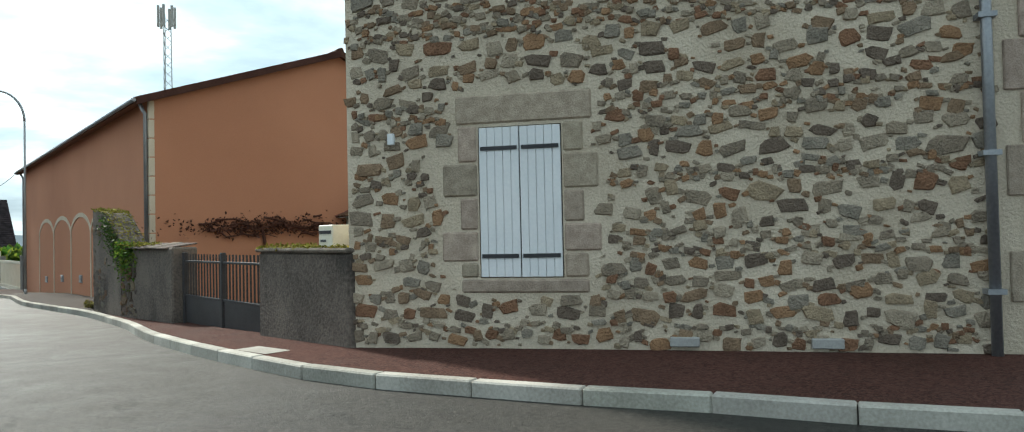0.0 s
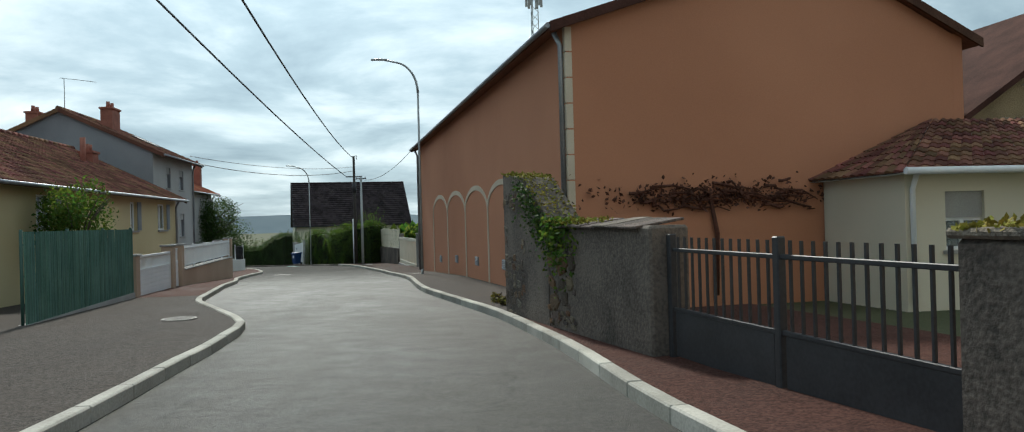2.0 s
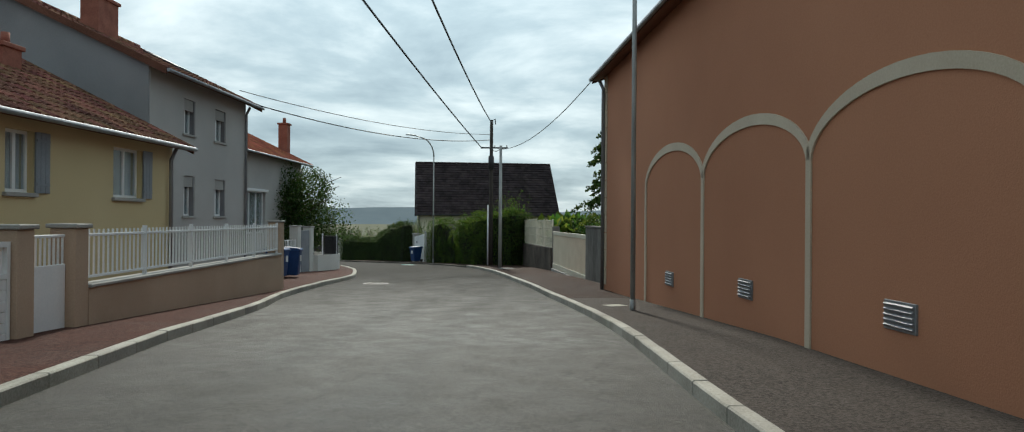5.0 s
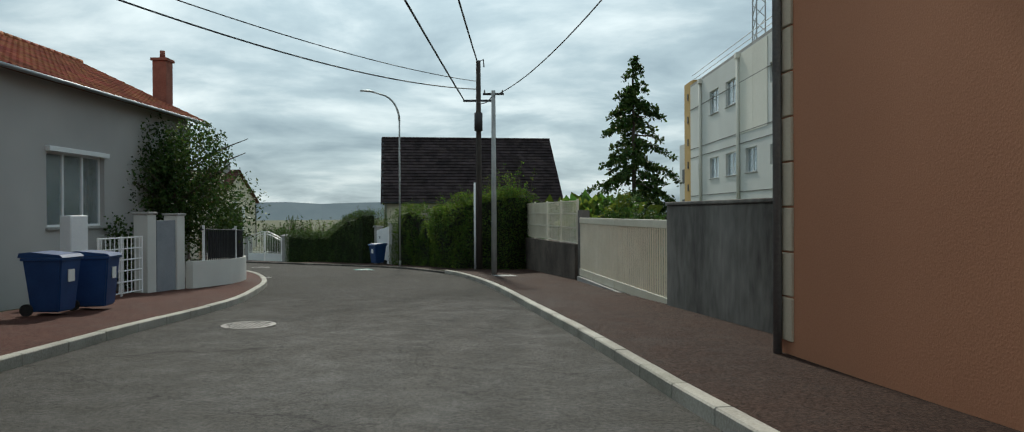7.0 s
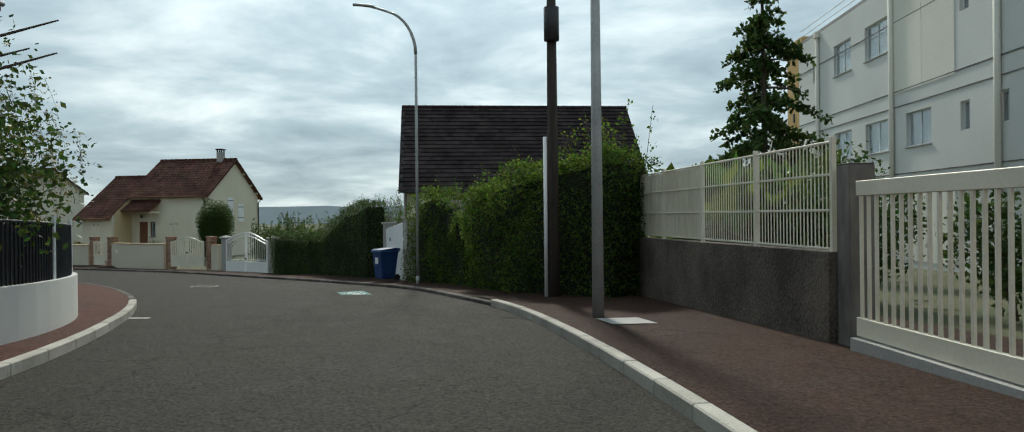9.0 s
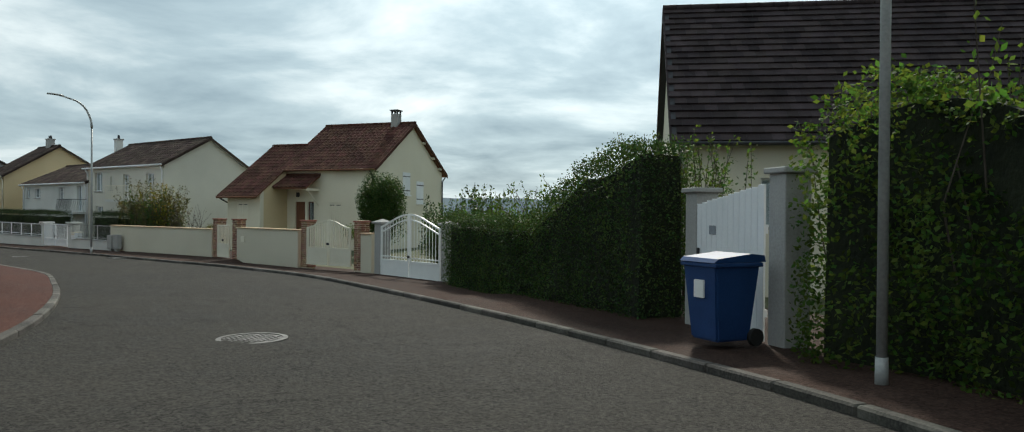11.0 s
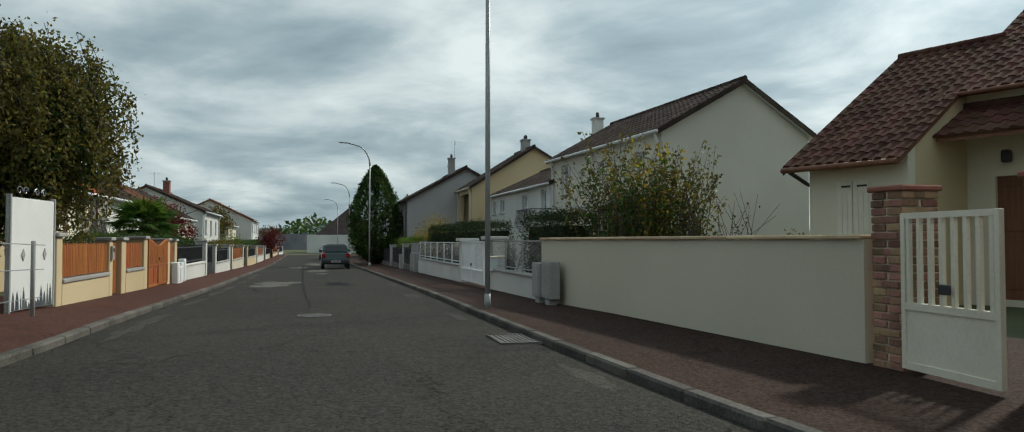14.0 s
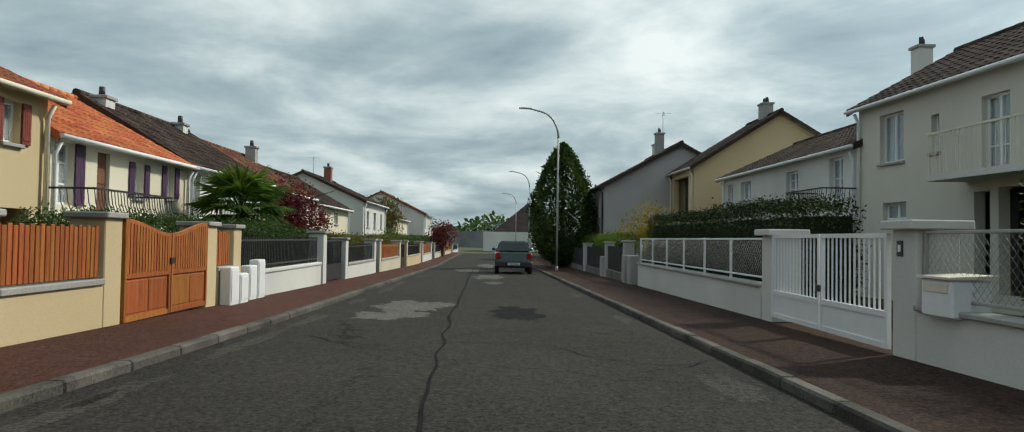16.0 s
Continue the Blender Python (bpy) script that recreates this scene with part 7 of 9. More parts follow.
for k, (x, y) in enumerate(((-6.05, 42.05), (-7.15, 44.0))):
    gate_pillar(at((x - 0.17, y + 0.29), (x, y), gz(x, y) + 0.08), 0.34, 1.92 + 0.1 * (k == 0), CONC, "grey concrete gate post with a flat cap", CONC, 0.05, 0.07, "posts of the white gate")
wgt = thing("wooden_gate", at((-7.12, 43.95), (-6.25, 42.4), gz(-6.7, 43.5) + 0.1), "tall weathered white wooden garden gate", "gate")
for i in range(12):
    part("board", box(i * 0.147, -0.015, 0.06, i * 0.147 + 0.14, 0.015, 1.72 + 0.02 * i - random.uniform(0, 0.01), 0.004), WHITEP, wgt)
for z in (0.35, 1.35):
    part("brace", box(0.0, 0.016, z, 1.76, 0.045, z + 0.09), WHITEP, wgt)
part("plaque", box(0.38, -0.024, 1.3, 0.56, -0.016, 1.42), SHUTGREY, wgt, "small plain plaque")
part("latch", box(0.05, -0.05, 0.95, 0.09, -0.016, 1.1, 0.006), DARKMETAL, wgt)
wheelie_bin(at((-6.75, 41.95), (-6.05, 41.2), gz(-6.7, 41.9) + 0.12), "blue wheeled bin with a white sticker beside the wooden gate")
mp = thing("marker_post", Matrix.Translation((-11.6, 49.9, gz(-11.6, 49.9) + 0.1)), "small pale stone marker post", "post")
part("shaft", box(-0.09, -0.06, -0.1, 0.09, 0.06, 0.55, 0.02), CONC, mp)

# ---- boundary of the cream house on the bend ----
GPILL = [(-14.7, 53.66), (-17.78, 55.5)]
for x, y in GPILL:
    gate_pillar(at((x - 0.32, y + 0.19), (x, y), gz(x, y)), 0.37, -0.3 - gz(x, y), CONC, "grey concrete gate pillar with a pointed cap", CONC, 0.07, 0.06, "grey pillars of the white gate", pointed=0.1)
m = span((-15.02, 53.86), (-17.76, 55.48), -0.24)
gL = 3.18
gb = m.translation.z
arch = lambda x: -0.38 - gb + 0.42 * math.sin(math.pi * min(max(x / gL, 0), 1)) ** 1.3
double_gate(m, gL, -1.45 - gb, arch, GATEWHITE, "white arched double gate with bars above solid panels", 0.155, 0.017, 0.06, -1.33 - gb, 2, "gate", 0.17)
CW = [(-18.25, 55.78), (-18.68, 55.85), (-19.1, 55.98), (-21.16, 56.57), (-21.63, 56.76), (-25.47, 58.55), (-25.95, 58.75), (-26.9, 59.25), (-27.33, 59.45), (-35.2, 62.3)]


def cream_wall(a, b, z_top):
    m = span(a, b)
    L = (Vector(b) - Vector(a)).length
    h = z_top - m.translation.z - 0.06
    w = thing("garden_wall", m, "cream rendered garden wall with a tile coping", "wall", "cream walls on the bend")
    part("body", box(0, 0, -0.4, L, 0.2, h), WALLCREAM, w)
    n = max(2, int(L / 0.5))
    me = mesh_of(box(0.003, -0.05, 0, L / n - 0.003, 0.25, 0.045, 0.012), COPING, "coping_tile")
    for i in range(n):
        share("coping_tile", me, w, Matrix.Translation((i * L / n, 0, h + random.uniform(0, 0.004))))
    return w


cream_wall(CW[0], CW[1], -0.6)
cream_wall(CW[4], CW[5], -0.55)
w3 = cream_wall(CW[8], CW[9], -0.66)
for a in (CW[1], CW[3], CW[5], CW[7]):
    b = along(a, 0.42)
    brick_pillar(shift(span(a, b), 0.03, 0.03, 0), 0.37, -0.2 - 0.012 * abs(a[0] + 18.7) - gz(*a) - 0.1, "square pillar of mixed brown bricks with a flat cap")
m = span(CW[2], CW[3])
gl2 = (Vector(CW[3]) - Vector(CW[2])).length
dip = lambda x: -0.46 - m.translation.z + 0.26 * math.sin(math.pi * min(max(x / gl2, 0), 1)) ** 1.9
double_gate(m, gl2, -1.19 - m.translation.z, dip, CREAMP, "cream double gate with a bowed top and slats above panels", 0.115, 0.05, 0.05)
m2 = span(CW[6], CW[7])
gl3 = (Vector(CW[7]) - Vector(CW[6])).length
double_gate(m2, gl3, -1.27 - m2.translation.z, lambda x: -0.5 - m2.translation.z, CREAMP, "cream garden gate with slats above a panel", 0.12, 0.04, 0.05, None, 1)
lb = thing("letter_slot", shift(span(CW[4], CW[5]), (Vector(CW[5]) - Vector(CW[4])).length - 3.9, -0.02, 0.7), "small cream letter flap set in the wall", "letter box")
part("flap", box(0, -0.01, 0, 0.28, 0.02, 0.22, 0.008), CREAMP, lb)
for k in range(2):
    p = along(CW[9], -1.28 + k * 0.62, -0.24)
    mc = thing("meter_cabinet", span(p, along(p, 0.5)), "grey plastic meter cabinet against the wall", "cabinet", "meter cabinets")
    part("body", box(0, 0, 0.1, 0.5, 0.2, 0.77 - 0.03 * k, 0.015), CONC, mc)
    part("door", box(0.03, -0.012, 0.14, 0.47, 0.0, 0.73 - 0.03 * k, 0.006), CONC, mc)
    part("foot", box(0.12, 0.03, -0.12, 0.38, 0.17, 0.1), CONC, mc)

# cream house with brown roll tiles
YA = radians(85.4)
sA, nA = Vector((-math.sin(YA), math.cos(YA))), Vector((math.cos(YA), math.sin(YA)))
corner = Vector((-24.75, 69.35)) + sA * 0.25
LA, LM, DA, FA = 7.7, 5.55, 7.77, 2.2
left = corner + sA * LA
ga = -1.95
HA = at(left, corner, ga)
ha = thing("cream_house", HA, "cream rendered house with brown roll-tile roofs and closed white shutters", "house")
eA, rA = 2.5 - ga, 5.06 - ga
kA = (rA - eA) / 3.93
x0 = LA - LM
holes = [(2.69, 3.33, 0.05, 2.5), (3.49, 3.9, 1.45, 2.5), (4.84, 5.65, 0.9, 2.45)]
part("front_wall", pierced(LM, -0.6, eA, 0.25, [(a - x0, b - x0, c, d) for a, b, c, d in holes]), CREAMR, ha).location = (x0, 0, 0)
part("back_wall", box(x0, DA - 0.25, -0.6, LA, DA, eA), CREAMR, ha)
gab = [(0.25, -0.6), (DA - 0.25, -0.6), (DA - 0.25, eA), (3.93, rA - 0.1), (0.25, eA)]
part("gable_wall", slab(gab, "x", LA - 0.252, LA - 0.002), CREAMR, ha)
part("gable_wall", slab(gab, "x", x0 + 0.002, x0 + 0.252), CREAMR, ha)
roof(ha, LM, DA, eA, rA, BROWNTILE, 0.35, 0.22, 3.93 / DA, 0.26, 0.34, 0.045, trim=BROWNWOOD, x0=x0)
eL = eA - kA * FA
dlA = 1.95
rL = eA + kA * dlA
part("front_wall", pierced(x0, -0.6, eL, 0.25, [(0.65, 1.35, 0.9, 2.42)]), CREAMR, ha).location = (0, -FA, 0)
part("side_wall", slab([(-FA + 0.25, -0.6), (5.2, -0.6), (5.2, eL + 0.9), (dlA, rL - 0.1), (-FA + 0.25, eL + 0.02)], "x", 0.002, 0.252), CREAMR, ha)
part("porch_wall", slab([(-FA + 0.25, -0.6), (-0.002, -0.6), (-0.002, eA - 0.1), (-FA + 0.25, eL + 0.02)], "x", x0 - 0.25, x0), WARMR, ha)
part("roof_deck", slab([(-FA - 0.4, eL - 0.4 * kA - 0.1), (dlA, rL - 0.1), (dlA, rL), (-FA - 0.4, eL - 0.4 * kA)], "x", -0.33, x0 + 0.05), BROWNWOOD, ha)
part("roof_deck", slab([(5.6, rL - 1.9), (dlA, rL - 0.1), (dlA, rL), (5.6, rL - 1.8)], "x", -0.33, x0 - 0.01), BROWNWOOD, ha)
v, f = tile_field((-0.35, -FA - 0.4, eL - 0.4 * kA), (x0 + 0.08, -FA - 0.4, eL - 0.4 * kA), (x0 + 0.08, -0.36, eA - 0.36 * kA), (-0.35, -0.36, eA - 0.36 * kA), 0.26, 0.34, 0.012, 0.045)
raw("roof_tiles", v, f, BROWNTILE, ha, "overlapping roll tiles", "stuff")
v, f = tile_field((-0.35, -0.36, eA - 0.36 * kA), (x0 - 0.22, -0.36, eA - 0.36 * kA), (x0 - 0.22, dlA, rL), (-0.35, dlA, rL), 0.26, 0.34, 0.012, 0.045)
raw("roof_tiles", v, f, BROWNTILE, ha, "overlapping roll tiles", "stuff")
bm = bmesh.new()
for i in range(6):
    rod([(-0.35 + i * 0.4, dlA, rL + 0.03), (0.07 + i * 0.4, dlA, rL + 0.045)], 0.1, 0.09, 8, bm)
part("ridge_tiles", bm, BROWNTILE, ha, "row of ridge tiles", "stuff")
part("verge", slab([(-FA - 0.4, eL - 0.4 * kA - 0.14), (dlA, rL - 0.14), (dlA, rL + 0.05), (-FA - 0.4, eL - 0.4 * kA + 0.05)], "x", -0.37, -0.33), BROWNTILE, ha)
part("gutter", rod([(-0.35, -FA - 0.45, eL - 0.4 * kA - 0.05), (x0 + 0.05, -FA - 0.45, eL - 0.4 * kA - 0.05)], 0.06, 0.06, 8), BROWNWOOD, ha)
part("downpipe", rod([(-0.2, -FA - 0.4, eL - 0.35), (-0.1, -FA + 0.1, eL - 0.6), (-0.06, -FA + 0.3, eL - 0.65), (-0.06, -FA + 0.3, 0)], 0.045, 0.045, 8), DARKMETAL, ha, "dark downpipe with a swan neck")
part("downpipe", rod([(LA - 0.1, -0.35, eA - 0.35), (LA - 0.1, -0.08, eA - 0.6), (LA - 0.1, -0.08, 0)], 0.045, 0.045, 8), DARKMETAL, ha, "dark downpipe")
part("downpipe", rod([(LA + 0.08, DA + 0.3, eA - 0.35), (LA + 0.08, DA - 0.08, eA - 0.6), (LA + 0.08, DA - 0.08, 0)], 0.045, 0.045, 8), DARKMETAL, ha, "dark downpipe")
# porch canopy, door and window
part("canopy_deck", slab([(-1.25, 3.15), (-0.02, 3.82), (-0.02, 3.92), (-1.25, 3.25)], "x", x0 + 0.05, x0 + 2.15), BROWNWOOD, ha)
v, f = tile_field((x0, -1.3, 3.24), (x0 + 2.2, -1.3, 3.24), (x0 + 2.2, -0.02, 3.93), (x0, -0.02, 3.93), 0.26, 0.34, 0.012, 0.045)
raw("canopy_tiles", v, f, BROWNTILE, ha, "porch canopy tiles", "stuff")
part("canopy_top", box(x0 + 0.0, -0.12, 3.9, x0 + 2.2, 0.0, 4.04, 0.02), BROWNTILE, ha)
part("canopy_brace", rod([(x0 + 2.05, -1.1, 3.2), (x0 + 2.05, -0.02, 2.3)], 0.045, 0.045, 4), CREAMP, ha, "cream canopy brace")
part("canopy_beam", box(x0 + 2.0, -1.2, 3.08, x0 + 2.1, 0.0, 3.2), CREAMP, ha)
part("lantern", box(x0 + 0.75, -0.25, 2.75, x0 + 0.9, -0.08, 3.0, 0.03), DARKMETAL, ha, "small wall lantern")
dr = part("door", box(2.69, 0.08, 0.05, 3.33, 0.14, 2.5, 0.01), BROWNWOOD, ha, "dark brown front door")
for z in (0.25, 1.4):
    part("panel", box(2.78, 0.065, z, 3.24, 0.082, z + 0.9, 0.012), BROWNWOOD, dr)
part("handle", rod([(3.26, 0.05, 1.1), (3.18, 0.04, 1.1)], 0.014, 0.014, 6), ZINC, dr)
window(ha, 3.49, 3.9, 1.45, 2.5, 0.1, BROWNWOOD, False, 0)
for bx0, bx1, y in ((4.84, 5.65, 0.0), (0.65, 1.35, -FA)):
    mid_x = (bx0 + bx1) / 2
    for q0, q1 in ((bx0, mid_x - 0.004), (mid_x + 0.004, bx1)):
        s = boards(ha, q0, q1, 0.9, 2.43, y + 0.02, CREAMR if y == 0 else CREAMP, 3, "shutter", "closed pale shutter")
        part("slot", box(q0 + 0.1, y - 0.018, 2.3, q1 - 0.04, y - 0.008, 2.34), DARKMETAL, s, "dark vent slot")
        part("back", box(q0, y + 0.021, 0.9, q1, y + 0.06, 2.43), CREAMP, s)
for y0, zz in ((2.9, 2.95), (4.5, 2.5)):
    for k in range(2):
        bm = bmesh.new()
        for j in range(3):
            box(LA - 0.001, y0 + k * 0.42 + j * 0.135, zz, LA + 0.04, y0 + k * 0.42 + j * 0.135 + 0.128, zz + 1.25, 0.004, bm)
        s = part("shutter", bm, WHITEP, ha, "closed white shutter on the gable")
        for q in (0.2, 1.0):
            part("hinge", box(LA + 0.038, y0 + k * 0.42, zz + q, LA + 0.05, y0 + k * 0.42 + 0.38, zz + q + 0.05), DARKMETAL, s)
    part("sill", box(LA, y0 - 0.06, zz - 0.08, LA + 0.08, y0 + 0.9, zz - 0.004, 0.01), WHITEP, ha)
for yy0 in (0.9, 2.0, 5.2, 6.4, 7.3):
    zz = (eA + (rA - eA) * yy0 / 3.93) if yy0 < 3.93 else rA - (rA - eA) * (yy0 - 3.93) / (DA - 3.93)
    part("purlin", box(LA - 0.1, yy0 - 0.06, zz - 0.24, LA + 0.2, yy0 + 0.06, zz - 0.11), CREAMP, ha, "purlin end under the verge")
cx, cy = LA - 0.95, 3.8
st = part("chimney", box(cx - 0.22, cy - 0.22, rA - 0.6, cx + 0.22, cy + 0.22, rA + 0.55, 0.01), CONC, ha, "square grey chimney")
for q in ((-1, -1), (1, -1), (1, 1), (-1, 1)):
    part("cap_leg", box(cx + q[0] * 0.17 - 0.04, cy + q[1] * 0.17 - 0.04, rA + 0.55, cx + q[0] * 0.17 + 0.04, cy + q[1] * 0.17 + 0.04, rA + 0.72), DARKMETAL, st)
part("cap", box(cx - 0.28, cy - 0.28, rA + 0.72, cx + 0.28, cy + 0.28, rA + 0.8, 0.02), DARKMETAL, st, "raised chimney cap")
tree("clipped_conifer", -22.6, 65.2, 4.0, 1.3, 121, LEAFD, "dense dark rounded conifer before the gable", 0.1, 0.075, 32000, 1.5, 0.05, 0.0, 34)
bush("low_bush", -30.6, 63.6, 0.6, 122, LEAFO, "small rounded dark bush behind the wall", 0.07, 1500, z=-1.5)
bush("rose_bush", -27.0, 66.2, 0.55, 123, LEAF, "sparse shrub by the porch", 0.07, 500, z=-1.5)
bush("rose_bush", -24.0, 64.8, 0.6, 124, LEAF, "sparse shrub behind the garden wall", 0.07, 700, z=-1.4)
for k, (x, y, z) in enumerate(((-17.6, 60.6, 0.5), (-15.6, 58.4, 0.9), (-14.2, 56.4, 0.6))):
    sprays("dark_shrub", x, y, 0.9, z, 130 + k, LEAFD, "dark loose shrub behind the white gate", 40, 40, 0.11)
for k, (x, y, s) in enumerate(((-17.0, 59.6, 1.15), (-15.4, 57.6, 1.1), (-14.0, 55.9, 1.0))):
    bush("evergreen_shrub", x, y, s, 180 + k, LEAFD, "dense dark evergreen shrub behind the white gate", 0.08, 5200, 1.15, -2.0)
bush("round_shrub", -16.6, 57.6, 0.75, 135, LEAFD, "round dark shrub inside the gate", 0.08, 2500, z=-1.7)

# ---- right side of the second street ----
RFA = (-35.2, 62.3)


def rp(s, d=0.0):
    q = (Vector((-53, 70.3)) - Vector(RFA)).normalized()
    p = Vector(RFA) + q * s + Vector((q.y, -q.x)) * d
    return (p.x, p.y)


def rspan(s0, s1, d=0.0):
    return span(rp(s0, d), rp(s1, d))


def low_wall(s0, s1, z_top, mat, label, cap=True, d=0.0):
    m = rspan(s0, s1, d)
    h = z_top - m.translation.z
    return garden_wall(m, s1 - s0, h - 0.05, mat, label, CONC if cap else None, 0.04, 0.05, 0.2, "low_wall")


def mesh_fence(s0, s1, z0, z1, label, mat=None, d=0.0):
    m = rspan(s0, s1, d)
    b = m.translation.z
    f = thing("mesh_fence", shift(m, 0, 0.08, 0), label, "fence")
    L = s1 - s0
    n = max(1, int(round(L / 1.6)))
    for i in range(n + 1):
        part("post", box(i * L / n - 0.02, -0.02, z0 - b - 0.04, i * L / n + 0.02, 0.02, z1 - b, 0.004), mat or CONC, f)
    for z in (z0 + 0.06, z1 - 0.02):
        rail(f, 0, L, z - b, mat or CONC, 0.03, 0.03)
    chain_link(f, L, z0 - b + 0.05, z1 - b - 0.02, WIRE, 0.09, 0.0022)
    return f


low_wall(0.15, 4.9, -1.42, WHITER, "low white rendered wall with a pale coping")
mesh_fence(0.2, 4.88, -1.4, -0.72, "grey wire mesh fence on the low wall")
for s0, s1, zt in ((4.92, 5.35, -0.62), (8.77, 9.2, -0.66)):
    m = rspan(s0, s1)
    gate_pillar(m, s1 - s0, zt - m.translation.z - 0.09, WHITER, "stout white rendered gate pillar with a flat cap", WHITER, 0.09, 0.09, "white gate pillars")
plq = thing("number_plaque", shift(rspan(4.92, 5.35), 0.1, -0.012, 0.98), "small dark house plaque on the pillar", "plaque")
part("plate", box(0, 0, 0, 0.11, 0.014, 0.15, 0.004), DARKMETAL, plq)
part("bar", box(0.03, -0.003, 0.04, 0.08, 0.0, 0.11), LABELW, plq)
lbx = thing("letter_box", shift(rspan(4.15, 4.65), 0, -0.1, 0.45), "cream letter box standing on the low wall", "letter box")
part("body", box(0, 0, 0, 0.48, 0.36, 0.34, 0.02), WHITEP, lbx)
part("flap", box(0.05, -0.008, 0.22, 0.43, 0.004, 0.3, 0.004), CREAMP, lbx)
part("roof", slab([(-0.03, 0.34), (0.4, 0.34), (0.4, 0.38), (-0.03, 0.36)], "x", -0.02, 0.5), CREAMP, lbx)
m = rspan(5.4, 8.73)
double_gate(m, 3.33, -1.56 - m.translation.z, lambda x: -0.74 - m.translation.z, WHITEP, "white bar double gate above solid panels", 0.115, 0.02, 0.08, None, 2)
low_wall(9.25, 19.6, -1.47, WHITER, "low white rendered wall with a flaking foot")
mesh_fence(9.3, 19.6, -1.44, -0.78, "white-framed wire mesh fence on the low wall", WHITEP)
part("brace", rod([(0.0, 0.0, 0.55), (0.45, 0, 1.15)], 0.02, 0.02, 6), WHITEP, thing("fence_brace", shift(rspan(19.0, 19.6), 0.1, 0.02, 0), "slanting white fence brace", "fence brace"))
for k, s in enumerate((20.2, 21.2, 26.5)):
    m = rspan(s, s + 0.7, -0.1)
    c = thing("street_cabinet", m, "pale grey street cabinet on the pavement edge", "cabinet", "street cabinets")
    part("body", box(0, 0, -0.1, 0.62, 0.3, 0.85 - 0.1 * (k == 2), 0.02), CONC, c)
    part("door", box(0.04, -0.012, 0.08, 0.58, 0.0, 0.78 - 0.1 * (k == 2), 0.006), CONC, c)
for s0, s1, mt in ((22.2, 26.2, DARKMETAL), (27.4, 33, DARKMETAL), (34, 44, DARKMETAL), (45.5, 60, DARKMETAL)):
    m = rspan(s0, s1)
    f = thing("dark_fence", m, "dark slatted fence on a low plinth", "fence", "dark fences")
    part("plinth", box(0, 0, -0.3, s1 - s0, 0.15, 0.3), DARKCONC, f)
    pickets(f, s1 - s0 - 0.1, 0.3, 1.15, 0.17, 0.06, 0.02, mt, 0.07, None, "slat", 0.05)
    rail(f, 0, s1 - s0, 1.0, mt, 0.05, 0.03, 0.09)
for s in (22.0, 26.3, 33.2, 33.8, 44.3, 45.2, 60.2):
    gate_pillar(rspan(s, s + 0.35), 0.32, 1.25, PALER, "grey rendered fence pillar", CONC, 0.04, 0.06, "fence pillars")
hedge("street_hedge", [rp(27.5, 0.95), rp(36, 0.95), rp(44, 0.95)], 0.8, -0.75, 84, LEAF, "low clipped hedge behind the dark fence", 0.09, 700, 0.12)
hedge("street_hedge", [rp(45.5, 0.95), rp(54, 0.95), rp(62, 0.95)], 0.8, -0.8, 85, LEAFD, "low dark hedge behind the fence", 0.09, 500, 0.12)
hedge("clipped_hedge", [rp(10.2, 1.4), rp(16, 1.4), rp(23, 1.4)], 1.1, lambda u: -0.22 + 0.04 * u, 86, LEAFH, "trimmed dark hedge in the front garden", 0.06, 2200, 0.08)
hedge("dark_hedge", [rp(1.4, 1.2), rp(3.0, 1.2), rp(4.5, 1.2)], 0.9, -0.2, 98, LEAFH, "tall dark clipped hedge behind the mesh fence", 0.06, 2600, 0.08)
bush("yellow_bush", -60.5, 75.8, 1.35, 136, LEAFY, "round yellow-green bush in the front garden", 0.09, 3200, 0.95, -1.6)
bush("green_bush", -55.0, 72.4, 0.8, 137, LEAF, "light green front garden bush", 0.08, 1500, 0.9, -2.0)
for k, (x, y, z, w, m) in enumerate(((-35.8, 64.7, 1.45, 1.0, LEAFO), (-35.1, 65.2, 1.3, 0.9, LEAFY), (-34.5, 65.7, 1.1, 0.8, LEAFO), (-35.2, 64.6, 0.9, 0.8, LEAFD))):
    sprays("autumn_tree", x, y, w, z, 140 + k, m, "small autumn tree with yellowing leaves", 46, 60, 0.085, 0.9)
for k, (x, y, z, w, m, per) in enumerate(((-34.0, 65.4, 0.55, 0.5, LEAFD, 16), (-33.3, 65.8, 0.2, 0.6, VINE, 3), (-45.2, 69.2, -0.4, 0.6, LEAFO, 18), (-57, 73.6, -0.6, 0.9, LEAF, 30), (-63, 76.4, -0.2, 1.0, LEAF, 30), (-68, 78.6, -0.3, 1.2, LEAFD, 30))):
    sprays("garden_shrub", x, y, w, z, 150 + k, m, "thin garden shrub with few leaves" if per < 20 else "loose green garden shrub", 22, per, 0.08, 0.7)


